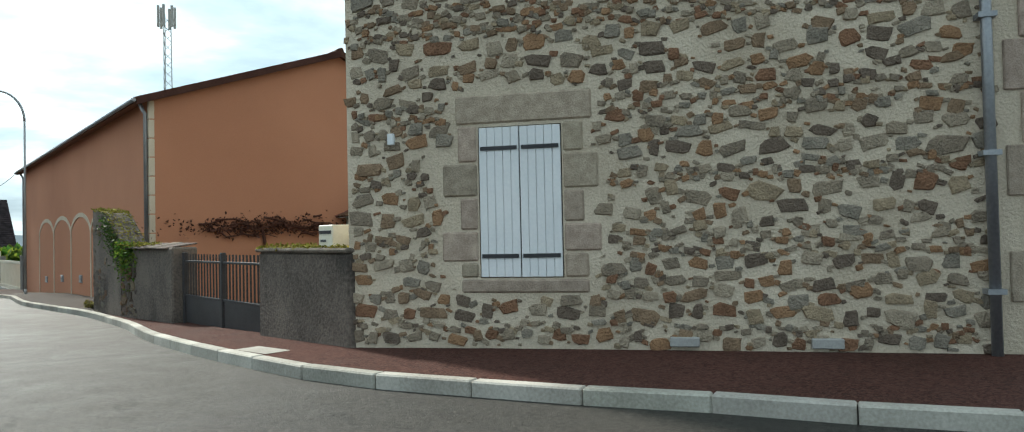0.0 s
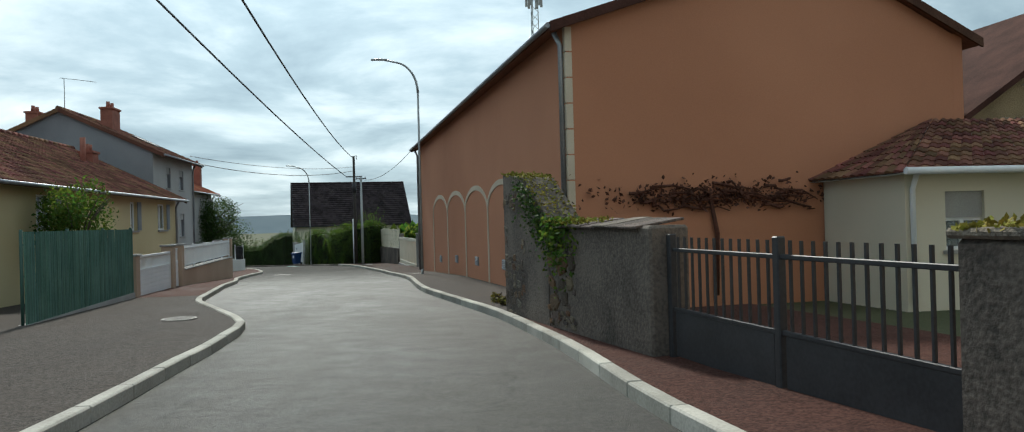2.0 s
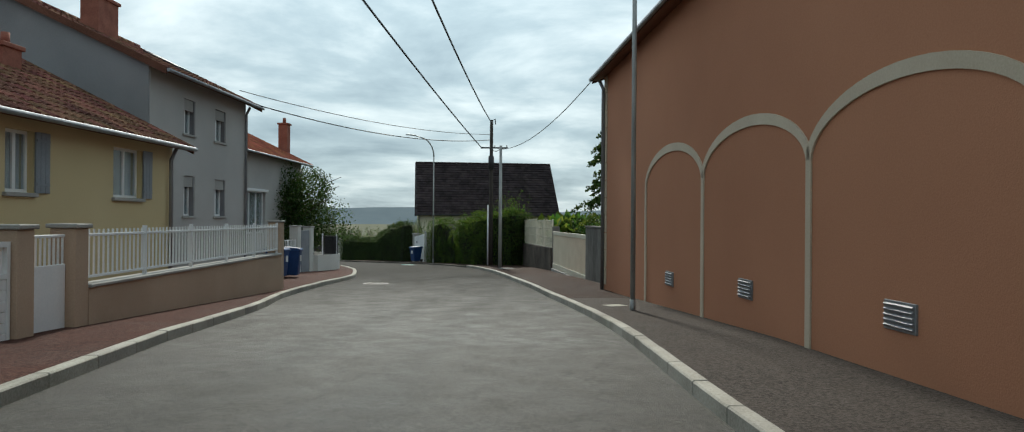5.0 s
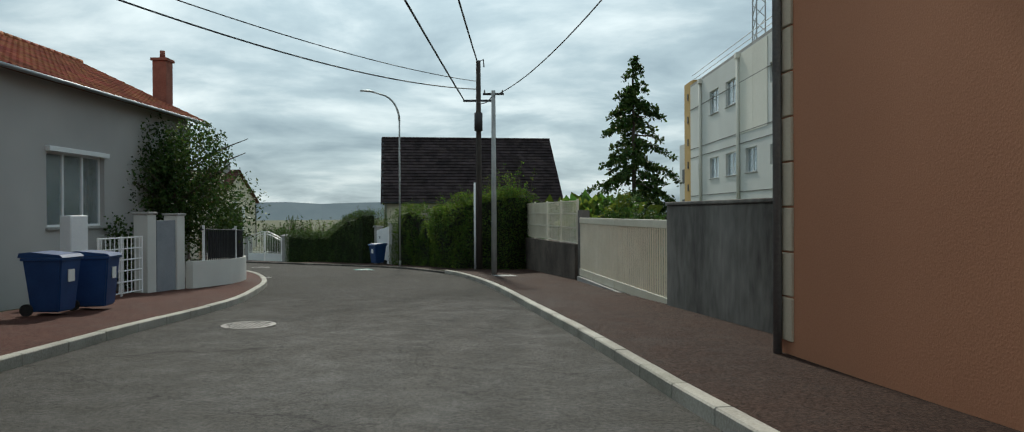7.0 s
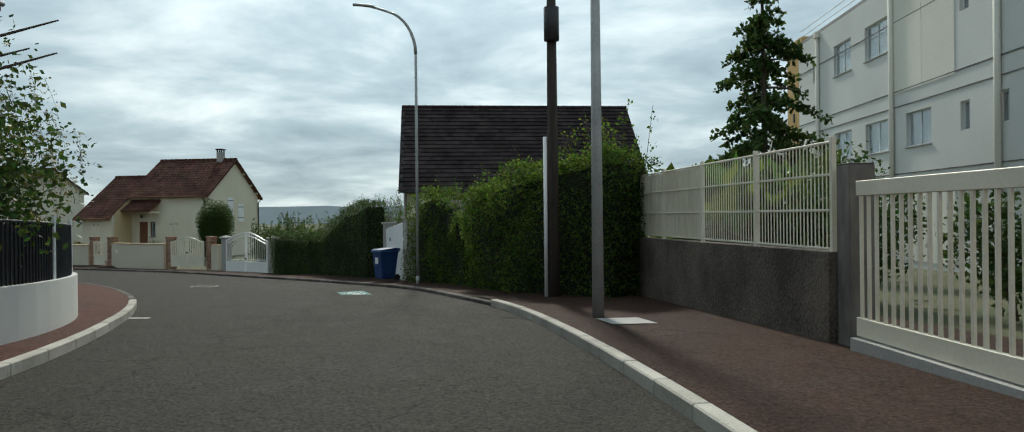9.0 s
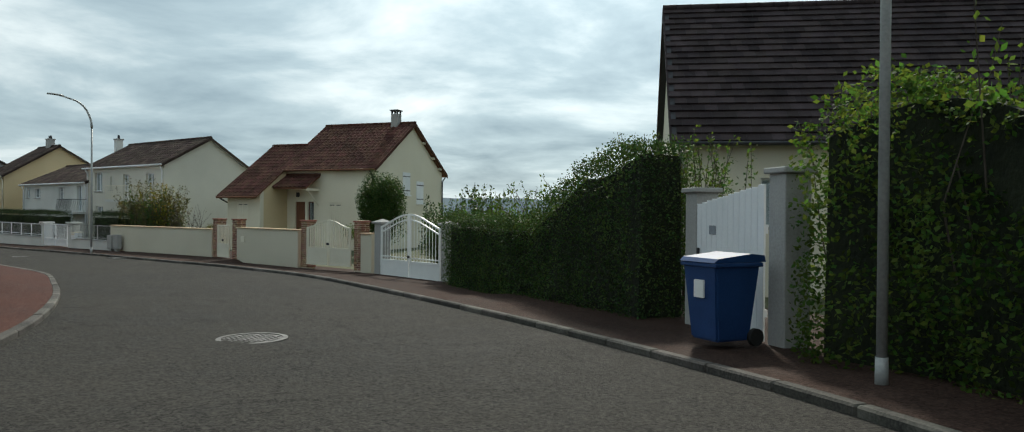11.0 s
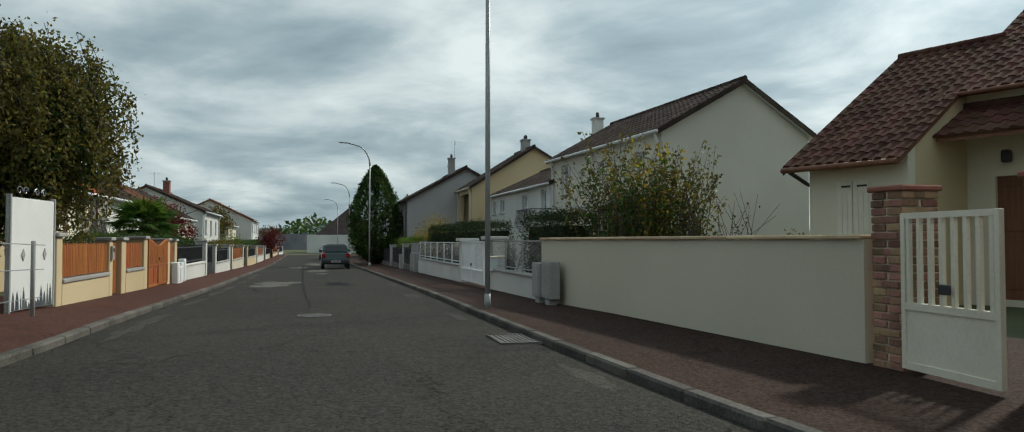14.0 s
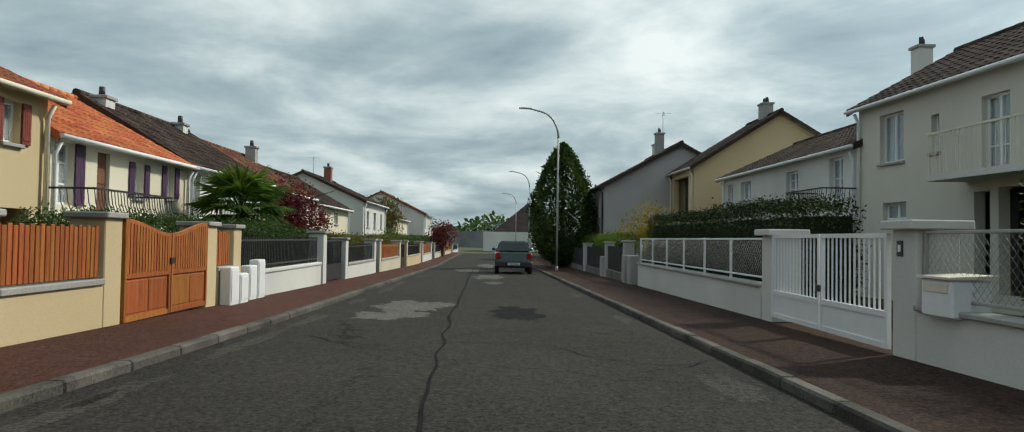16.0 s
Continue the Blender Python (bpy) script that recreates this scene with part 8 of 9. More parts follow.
def dwelling(name, m, L, D, eave, ridge, walls, tiles, label, wins, split=0.5, shutter=None, trim=None, wide=0.3, tall=0.36, roll=0.035, over=0.24, frame=None, pipe=True, side=0.22):
    """A plain house: wins are (x0, x1, z0, z1, kind)."""
    h = thing(name, m, label, "house", "houses along the street")
    holes = [w[:4] for w in wins]
    shell_walls(h, L, D, eave, ridge, walls, holes, split)
    roof(h, L, D, eave, ridge, tiles, over, side, split, wide, tall, roll, trim=trim)
    for w in wins:
        a, b, c, d = w[:4]
        kind = w[4] if len(w) > 4 else "w"
        if kind == "d":
            dd = part("door", box(a, 0.08, c, b, 0.14, d, 0.01), BROWNWOOD, h, "brown panelled front door")
            for j in range(4):
                part("panel", box(a + 0.08, 0.062, c + 0.1 + j * (d - c) / 4.2, b - 0.08, 0.082, c + j * (d - c) / 4.2 + (d - c) / 5, 0.01), BROWNWOOD, dd)
        elif kind == "o":
            # shallow sheet; its dark colour stands for the depth in shade
            part("recess", box(a, 0.6, c, b, 0.65, d), INSIDE, h, "dark back sheet painted as the shade of the opening")
        else:
            window(h, a, b, c, d, 0.13, frame, True, 1 if b - a > 0.5 else 0, 2 if kind == "f" else 0, sill=kind == "w")
        if shutter and kind != "o" and kind != "d":
            n = (b - a) * 0.52
            for q0, q1 in ((a - n - 0.02, a - 0.02), (b + 0.02, b + n + 0.02)):
                if q0 > 0 and q1 < L:
                    boards(h, q0, q1, c, d, -0.01, shutter, 4, "shutter", "open painted shutter")
    if pipe:
        downpipe(h, L - 0.12, -0.08, 0, eave - 0.25, trim)
        downpipe(h, 0.12, -0.08, 0, eave - 0.25, trim)
    return h


def balcony(h, x0, x1, z, depth=1.0, material=None, belly=0.0, rails=0.95):
    part("balcony_slab", box(x0, -depth, z - 0.14, x1, -0.002, z), WHITER, h, "concrete balcony slab")
    me = mesh_of(rod([(0, 0, 0), (0, -belly, rails * 0.3), (0, -belly * 0.3, rails * 0.6), (0, 0, rails)], 0.01, 0.01, 4), material or DARKMETAL, "baluster")
    n = int((x1 - x0) / 0.13)
    for i in range(n + 1):
        share("baluster", me, h, Matrix.Translation((x0 + 0.02 + (x1 - x0 - 0.04) * i / n, -depth + 0.03, z)))
    for i in range(1, int(depth / 0.13)):
        for x in (x0 + 0.02, x1 - 0.02):
            share("baluster", me, h, Matrix.Translation((x, -depth + 0.03 + i * 0.13, z)))
    bm = bmesh.new()
    box(x0, -depth, z + rails, x1, -depth + 0.05, z + rails + 0.04, 0, bm)
    box(x0, -depth + 0.05, z + rails, x0 + 0.04, -0.002, z + rails + 0.04, 0, bm)
    box(x1 - 0.04, -depth + 0.05, z + rails, x1, -0.002, z + rails + 0.04, 0, bm)
    part("handrail", bm, material or DARKMETAL, h, "balcony handrail")


def aerial(h, x, y, z0, z1, s=0.6):
    a = part("aerial", rod([(x, y, z0), (x, y, z1)], 0.02, 0.015, 6), LAMPMETAL, h, "thin roof aerial")
    for k in range(5):
        part("element", rod([(x - s * 0.4, y + 0.01 * k, z1 - 0.1 - 0.05 * k), (x + s * 0.4, y + 0.01 * k, z1 - 0.1 - 0.05 * k)], 0.008, 0.008, 4), LAMPMETAL, a)
    part("boom", rod([(x, y - s * 0.5, z1 - 0.12), (x, y + s * 0.5, z1 - 0.12)], 0.01, 0.01, 4), LAMPMETAL, a)


# white gabled house, the lower house beside it, and those beyond
YB = radians(69.0)
sB, nB = Vector((-math.sin(YB), math.cos(YB))), Vector((math.cos(YB), math.sin(YB)))
cB = Vector((-40.38, 71.75))
gB = -1.9
LB = 10.2
hB = dwelling("white_gabled_house", at(cB + sB * LB, cB, gB), LB, 5.6, 2.95 - gB, 4.62 - gB, OFFWHITE, GREYTILE, "white rendered two-storey house with a dark tile roof and a balcony",
              [(1.06, 2.14, 3.14, 4.4), (3.26, 3.56, 3.2, 4.08), (5.0, 5.85, 2.6, 4.2, "f"), (8.0, 9.0, 2.6, 4.2, "f"), (1.2, 2.25, 1.68, 2.12), (4.75, 5.25, 0.05, 2.2, "o"), (5.5, 9.8, 0.05, 2.25, "o")], 0.53, None, WHITEP)
balcony(hB, 4.5, 9.9, 2.56, 0.9, CREAMP, 0.0, 0.86)
cC = cB + sB * LB
hC = dwelling("low_white_house", at(Vector(along(cC, 12.3)), cC, gB), 12.25, 6.4, 1.98 - gB, 3.45 - gB, WHITER, GREYTILE, "bluish white low house with glazed doors and a bellied balcony rail",
              [(10.45, 11.35, 1.75, 3.58, "f"), (7.1, 8.1, 2.57, 3.46, "f"), (2.3, 3.5, 2.72, 3.46), (0.6, 1.3, 2.72, 3.46)], 0.5, None, WHITEP)
balcony(hC, 9.6, 12.2, 1.72, 1.0, DARKMETAL, 0.14, 0.85)
chimney(hC, 10.3, 2.9, 4.8, 7.0, 0.45, 0.45, WHITER, 1)
dC = Vector((-63.62, 80.6))
hD = dwelling("beige_gabled_house", at(Vector(along(dC, 4.4)), dC, -2.1), 4.4, 8.4, 2.75 + 2.1, 5.3 + 2.1, WARMR, GREYTILE, "beige rendered house with a wide gable and recessed balcony",
              [(0.5, 3.4, 2.6, 4.4, "o"), (0.6, 1.6, 0.6, 1.8)], 0.48, None, CREAMP)
chimney(hD, 2.6, 4.0, 6.9, 8.0, 0.7, 0.5, CONC, 2)
eC = Vector(along(dC, 4.5, -3.5))
hE = dwelling("grey_gabled_house", at(Vector(along(eC, 9)), eC, -2.2), 9.0, 8.0, 2.1 + 2.2, 4.3 + 2.2, PALER, GREYTILE, "grey-white house with a long dark verge and two chimneys",
              [(5.0, 5.8, 2.6, 3.7), (7.0, 7.8, 2.6, 3.7), (2.5, 3.4, 2.6, 3.7), (6.0, 7.4, 0.1, 2.1, "o")], 0.5, None, DARKMETAL)
chimney(hE, 5.6, 3.6, 6.0, 7.4, 0.5, 0.45, CONC, 1)
chimney(hE, 2.0, 4.2, 6.2, 7.2, 0.5, 0.4, WHITER, 1)
aerial(hE, 4.7, 4.0, 6.2, 8.9, 0.9)
sF = Vector(along(eC, 24, -0.5))
hF = dwelling("far_white_house", at(Vector(along(sF, 10)), sF, -2.4), 10, 8, 3.6, 5.4, WHITER, OLDTILE, "pale house further down the street", [(2, 3, 2.0, 3.0), (6, 7, 2.0, 3.0)], pipe=False)
chimney(hF, 5, 4, 5.0, 6.2, 0.6, 0.5, WHITER, 1)

tree("cypress_tree", -72.6, 78.6, 7.0, 2.0, 161, LEAFD, "dense dark egg-shaped cypress", 0.2, 0.15, 26000, 1.0, 0.1, 0.0, 44, "flame")
tree("far_tree", -96, 80.0, 3.3, 1.5, 162, LEAFR, "small dark red street tree", 0.12, 0.16, 2500)
tree("far_tree", -86, 84.5, 3.4, 1.5, 163, LEAF, "small green street tree", 0.1, 0.15, 2500)

# ---- left side of the second street ----
LFA = (-38.9, 54.8)
lq = (Vector((-56, 62.3)) - Vector(LFA)).normalized()


def lp(s, d=0.0):
    p = Vector(LFA) + lq * s + Vector((-lq.y, lq.x)) * d
    return (p.x, p.y)


def lspan(s0, s1, d=0.0):
    a, b = lp(s0, d), lp(s1, d)
    return at(a, b, min(gz(*a), gz(*b)) + 0.1)


RUST = mk("worn_gate_paint", (0.02, 0.03, 0.06), (0.10, 0.12, 0.12), 0.8, 3, 30, 0.4, 0.004)
ig = at((-37.01, 53.79), (-38.41, 54.54), gz(-38, 54.4) + 0.1)
it = thing("sheet_gate", ig, "tall white sheet-metal gate with worn paint at its foot", "gate")
part("leaf", box(0, -0.02, 0.05, 1.58, 0.02, 1.72, 0.005), GATEWHITE, it)
for x in (0.0, 1.54):
    part("stile", box(x, -0.035, 0.02, x + 0.045, 0.035, 1.76, 0.005), CONC, it)
bm = bmesh.new()
rnd = random.Random(5)
x = 0.1
while x < 1.5:
    w = rnd.uniform(0.05, 0.13)
    h = rnd.uniform(0.08, 0.36)
    slab([(x, 0.06), (x + w, 0.06), (x + w * 0.8, 0.06 + h * 0.6), (x + w * 0.45, 0.06 + h), (x + w * 0.15, 0.06 + h * 0.5)], "y", -0.024, -0.021, bm)
    x += w * rnd.uniform(0.8, 1.3)
part("worn_paint", bm, RUST, it, "blue-black bare patches", "stuff")
for x in (0.45, 1.2):
    part("ornament", slab([(x, 0.78), (x + 0.06, 0.87), (x, 0.96), (x - 0.06, 0.87)], "y", -0.032, -0.021), CONC, it, "small diamond ornament")
for x in (0.35, 0.55, 0.95, 1.2):
    s = 1 if x < 0.7 else -1
    part("scroll", rod([(x + s * 0.1 * math.cos(a * 0.55) * (1 - a * 0.06), 0, 1.76 + 0.07 + 0.07 * math.sin(a * 0.55) * (1 - a * 0.06)) for a in range(14)], 0.009, 0.007, 5), ZINC, it, "wrought scroll")


def lpillar(s0, s1, zt, mat=None, label="beige rendered fence pillar with a stone cap"):
    m = lspan(s0, s1)
    gate_pillar(m, s1 - s0, zt - m.translation.z - 0.07, mat or WARMR, label, CONC, 0.05, 0.07, "pillars of the wooden fence" if mat is None else "white fence pillars")


def slat_panel(s0, s1, z0, z1, wave=None):
    m = lspan(s0, s1)
    b = m.translation.z
    t = thing("slat_fence", shift(m, 0, 0.06, 0), "orange-brown wooden slat fence on the low wall", "fence", "wooden fence panels")
    L = s1 - s0
    n = max(3, int(L / 0.085))
    me = [mesh_of(box(0, -0.011, 0, 0.072, 0.011, z1 - z0 - 0.02 * k, 0.004), ORANGEWOOD, "slat") for k in range(2)]
    for i in range(n):
        share("slat", me[i % 2], t, Matrix.Translation((0.005 + i * (L - 0.01) / n, random.uniform(-0.003, 0.003), z0 - b)))
    for z in (z0 + 0.1, z1 - 0.15):
        part("batten", box(0, 0.012, z - b, L, 0.04, z - b + 0.06), ORANGEWOOD, t)


def left_wall(s0, s1, zt, mat, label, capm=None):
    m = lspan(s0, s1)
    return garden_wall(m, s1 - s0, zt - m.translation.z - 0.07, mat, label, capm or CONC, 0.03, 0.07, 0.2, "low_wall")


lpillar(-0.5, -0.2, -0.6)
left_wall(-0.18, 2.88, -1.38, WARMR, "beige rendered low wall with a grey coping")
slat_panel(-0.16, 2.88, -1.36, -0.78)
lpillar(2.9, 3.18, -0.66)
ic = thing("door_intercom", shift(lspan(2.9, 3.18), 0.06, -0.05, 0.75), "pale grey intercom box fixed to the pillar", "intercom")
part("case", box(0, 0, 0, 0.15, 0.05, 0.3, 0.012), CONC, ic)
part("grille", box(0.03, -0.006, 0.17, 0.12, 0.001, 0.25), DARKMETAL, ic)
wd = thing("wooden_door", shift(lspan(3.2, 3.92), 0, 0.1, 0), "orange-brown wooden garden door", "gate")
for i in range(8):
    part("board", box(i * 0.088, 0, 0.04, i * 0.088 + 0.081, 0.03, 1.12, 0.004), ORANGEWOOD, wd)
part("brace", box(0, 0.031, 0.3, 0.7, 0.055, 0.38), ORANGEWOOD, wd)
lpillar(3.95, 4.35, -0.66)
left_wall(4.38, 6.25, -1.38, WARMR, "beige rendered low wall with a grey coping")
slat_panel(4.4, 6.24, -1.36, -0.78)
lpillar(6.27, 6.68, -0.62)
m = lspan(6.7, 9.4)
bz = m.translation.z
wave = lambda x: -0.68 - bz - 0.17 * math.sin(math.pi * min(max(x / 2.7, 0), 1)) ** 2
double_gate(m, 2.7, -1.38 - bz, wave, ORANGEWOOD, "varnished wooden double gate with a sagging wavy top", 0.085, 0.06, 0.05, None, 2, "gate", None, 2)
lpillar(9.42, 9.85, -0.66)
left_wall(9.87, 10.63, -1.38, WARMR, "short beige wall between pillars")
slat_panel(9.88, 10.6, -1.36, -0.8)
lpillar(10.65, 11.05, -0.68)
for k, (s, d, h) in enumerate(((9.95, -0.2, 0.62), (10.45, -0.2, 0.5), (11.25, -0.1, 0.62), (11.75, -0.1, 0.72))):
    m = lspan(s, s + 0.45, d)
    c = thing("meter_cabinet", m, "white plastic meter cabinet before the wall", "cabinet", "white meter cabinets")
    part("body", box(0, 0, -0.1, 0.42, 0.18, h, 0.015), WHITEP, c)
    part("door", box(0.03, -0.01, 0.06, 0.39, 0.0, h - 0.05, 0.006), WHITEP, c)
left_wall(11.1, 17.4, -1.52, WHITER, "low white rendered wall", WHITER)
m = lspan(11.15, 17.35)
ir = thing("iron_railing", shift(m, 0, 0.1, -1.5 - m.translation.z), "black iron railing on the white wall", "railing")
pickets(ir, 6.1, -0.02, 0.62, 0.11, 0.018, 0.018, DARKMETAL, 0, None, "bar", 0.05)
for z in (0.06, 0.54):
    rail(ir, 0, 6.2, z, DARKMETAL, 0.035, 0.03)
lpillar(17.65, 18.05, -0.72, WHITER, "white rendered fence pillar with a flat cap")
s = 18.3
kinds = ((2.4, "gate"), (5.2, "rail"), (0.9, "door"), (6.0, "slat"), (2.6, "gate"), (7.0, "rail"), (1.0, "door"), (6.5, "slat"), (2.6, "gate"), (9.0, "rail"), (2.6, "gate"), (10.0, "slat"), (3.0, "gate"), (12.0, "rail"))
for k, (w, kind) in enumerate(kinds):
    mt = (WHITER, WALLCREAM, WARMR)[k // 2 % 3]
    if kind in ("gate", "door"):
        m = lspan(s, s + w)
        g = thing("far_gate", shift(m, 0, 0.12, 0), "dark bar gate between pillars", "gate", "far gates")
        part("panel", box(0.02, 0, 0.05, w - 0.02, 0.03, 0.5), DARKMETAL, g)
        pickets(g, w - 0.1, 0.5, 1.15, 0.14, 0.03, 0.02, DARKMETAL, 0.015, None, "bar", 0.05)
        rail(g, 0.02, w - 0.02, 1.15, DARKMETAL, 0.05, 0.03, 0.015)
    else:
        left_wall(s, s + w, -1.5 - 0.008 * s, mt, "low rendered front garden wall")
        m = lspan(s, s + w)
        f = thing("far_railing", shift(m, 0, 0.1, -1.5 - 0.008 * s - m.translation.z), "dark railing on a low wall", "railing", "far railings")
        pickets(f, w - 0.1, -0.02, 0.58, 0.2, 0.03 if kind == "rail" else 0.1, 0.02, DARKMETAL if kind == "rail" else ORANGEWOOD, 0, None, "bar", 0.05)
        rail(f, 0, w, 0.5, DARKMETAL if kind == "rail" else ORANGEWOOD, 0.04, 0.03)
    s += w
    lpillar(s + 0.02, s + 0.42, -0.72 - 0.008 * s, mt, "rendered fence pillar with a flat cap")
    s += 0.44

hedge("front_hedge", [lp(8.6, 1.9), lp(11, 1.8), lp(13.5, 1.6)], 1.1, -0.68, 87, LEAFD, "green clipped hedge behind the wooden fence", 0.06, 3200, 0.1)
hedge("front_hedge", [lp(13.5, 1.2), lp(18, 1.4), lp(23, 1.5)], 1.2, lambda u: -0.7 - 0.22 * u, 88, LEAFD, "green hedge behind the iron railing", 0.065, 2000, 0.16)
hedge("front_hedge", [lp(24, 1.6), lp(34, 1.6), lp(46, 1.6)], 1.2, -0.95, 89, LEAFO, "low olive hedge behind the far walls", 0.1, 500, 0.2)
hedge("front_hedge", [lp(47, 1.6), lp(60, 1.6), lp(80, 1.6)], 1.2, -0.9, 95, LEAFD, "dark hedge along the far pavement", 0.12, 300, 0.2)
# palm
pm = thing("fan_palm", Matrix.Translation((-56.6, 60.0, gz(-56.6, 60))), "bushy fan palm rising over the hedge", "palm")
part("trunk", rod([(0, 0, -0.2), (0.03, 0, 1.8)], 0.16, 0.13, 10), BARK, pm, "shaggy trunk")
bm = bmesh.new()
rod([(0, 0, 0), (0.45, 0, 0.03)], 0.012, 0.008, 4, bm)
for k in range(15):
    a = radians(-80 + 160 * k / 14)
    dx, dy = math.cos(a), math.sin(a)
    tip = (0.45 + dx * 0.55, dy * 0.55, -0.06 - 0.12 * abs(dy))
    bm.faces.new([bm.verts.new(q) for q in ((0.45, 0, 0.03), (0.45 + dx * 0.3 - dy * 0.03, dy * 0.3 + dx * 0.03, 0.04), tip, (0.45 + dx * 0.3 + dy * 0.03, dy * 0.3 - dx * 0.03, 0.01))])
fm = mesh_of(bm, LEAF, "frond")
rp_ = random.Random(3)
for k in range(56):
    share("frond", fm, pm, Matrix.Translation((0, 0, 1.82 + 0.012 * k * 0.3)) @ Matrix.Rotation(k * 2.4, 4, "Z") @ Matrix.Rotation(radians(35 - 105 * k / 56 + rp_.uniform(-8, 8)), 4, "Y") @ Matrix.Scale(rp_.uniform(1.15, 1.6), 4))
tree("copper_tree", -62.3, 62.4, 3.5, 1.6, 165, LEAFR, "dark copper-leaved small tree", 0.1, 0.1, 7000, 0.85, 0.25)
bush("green_shrub", -66.5, 65.4, 1.0, 166, LEAFO, "olive shrub behind the far wall", 0.09, 2200)
bush("green_shrub", -78, 70.2, 1.3, 167, LEAF, "light green shrub behind the far wall", 0.1, 2000)
tree("far_tree", -100, 76.0, 5.6, 2.2, 168, LEAFO, "olive tree behind the far roofs", 0.15, 0.2, 2500)

LH0 = (-57.96, 58.76)


def left_house(name, s0, s1, D, eave, ridge, walls, tiles, label, wins, **kw):
    a, b = along(LH0, s0, kw.pop("back", 0.0)), None
    b = (a[0] + SD.x, a[1] + SD.y)
    g = gz(*a) + 0.02
    return dwelling(name, at(a, b, g), s1 - s0, D, eave - g, ridge - g, walls, tiles, label, [(w[0] - s0, w[1] - s0, w[2] - g, w[3] - g, *w[4:]) for w in wins], **kw)


h0 = left_house("beige_house", -12.4, -7.02, 7, 1.75, 3.4, WARMR, REDTILE, "warm beige house with oxblood shutters and a red tile roof",
                [(-8.35, -7.85, 0.68, 1.42), (-11.5, -10.6, 0.6, 1.45), (-9.4, -7.5, -1.9, -0.45, "o")], shutter=OXBLOOD, trim=CREAMP, wide=0.24)
aerial(h0, 4.1, 3.4, 5.2, 6.3, 0.7)
h1 = left_house("cream_terrace_house", -7.0, -0.25, 6, 1.12, 2.75, CREAMR, ORANGETILE, "cream house with plum shutters under a bright orange tile roof",
                [(-6.75, -6.05, -0.32, 0.92, "f"), (-5.12, -4.58, -0.62, 0.87, "d"), (-3.42, -2.92, -0.02, 0.8), (-1.62, -1.12, 0.06, 0.88)], shutter=PURPLE, trim=WHITEP, wide=0.24, tall=0.3, side=0.03)
balcony(h1, 0.05, 3.6, gz(-53, 56.5) * 0 + (-0.66 - (gz(*along(LH0, -7.0)) + 0.02)), 0.9, DARKMETAL, 0.1, 0.62)
h2 = left_house("white_terrace_house", -0.2, 7.2, 6, 1.15, 2.95, WHITER, GREYTILE, "white house with a brown tile roof and a roller-shuttered door",
                [(0.0, 0.72, -0.45, 0.93, "f"), (3.6, 4.3, 0.1, 0.85), (5.6, 6.3, 0.1, 0.85)], trim=WHITEP)
balcony(h2, 0.0, 2.4, -0.66 - (gz(*along(LH0, -0.2)) + 0.02), 0.8, DARKMETAL, 0.1, 0.6)
chimney(h2, 0.6, 2.7, 4.3, 5.1, 0.55, 0.5, WHITER, 1)
chimney(h2, 6.4, 2.8, 4.4, 5.2, 0.45, 0.4, WHITER, 1)
h3 = left_house("grey_roofed_house", 7.3, 14.5, 6, 1.0, 2.75, WHITER, OLDTILE, "white house under a weathered grey-brown roof", [(8.5, 9.5, 0, 0.8), (11.5, 12.5, 0, 0.8)], trim=WHITEP)
chimney(h3, 6.6, 2.6, 4.3, 5.4, 0.45, 0.45, CONC, 1)
h3b = left_house("brown_roofed_house", 15.0, 24, 6, 0.8, 2.5, CREAMR, GREYTILE, "cream house with a brown roof", [(16.5, 17.5, -0.2, 0.6), (20, 21, -0.2, 0.6)], trim=WHITEP)
h4 = left_house("white_gable_house", 29.5, 40, 8, 1.6, 3.4, WHITER, GREYTILE, "white gabled house with a dark verge", [(31, 32, -0.2, 0.9), (34, 35.2, -0.4, 0.9, "f"), (37.5, 38.5, -0.2, 0.9)], trim=WHITEP)
chimney(h4, 5.5, 3.5, 5.2, 6.6, 0.6, 0.5, BRICK, 1)
aerial(h4, 3.0, 4.0, 5.2, 7.2, 0.8)
h5 = left_house("cream_gable_house", 46, 57, 8, 0.9, 2.5, CREAMR, OLDTILE, "cream house with a brown saddle roof", [(48, 49, -0.6, 0.4), (52, 53, -0.6, 0.4)], trim=WHITEP)
h6 = left_house("far_gable_house", 59, 70, 9, 1.7, 3.9, WHITER, OLDTILE, "white two-storey house with a brown roof", [(60.5, 61.5, 0.2, 1.2), (64, 65, 0.2, 1.2), (60.5, 61.5, -1.9, -0.9), (67, 68, 0.2, 1.2)], trim=WHITEP, back=1.5)

# ---- inner bend ----
hedge("bend_hedge", [(-16.4, 38.9), (-18.2, 40.8), (-20.2, 42.7), (-23.2, 45.5)], 1.0, lambda u: -0.15 - 0.1 * u, 96, LEAF, "green hedge on the inner side of the bend", 0.09, 1500, 0.2)
hedge("bend_hedge", [(-24.5, 46.4), (-29, 49.3), (-33, 51.6), (-35.4, 52.7)], 0.8, -0.9, 97, LEAFD, "dark low hedge behind the wire fence", 0.09, 900, 0.25)
wf = thing("wire_fence", Matrix.Identity(4), "thin wire fence on grey posts along the inner bend", "fence")
fl = smooth_line([(-15.6, 38.9), (-19.6, 43.0), (-23.2, 46.2), (-29, 50.0), (-34, 52.9), (-37.3, 54.4)], 0.5)
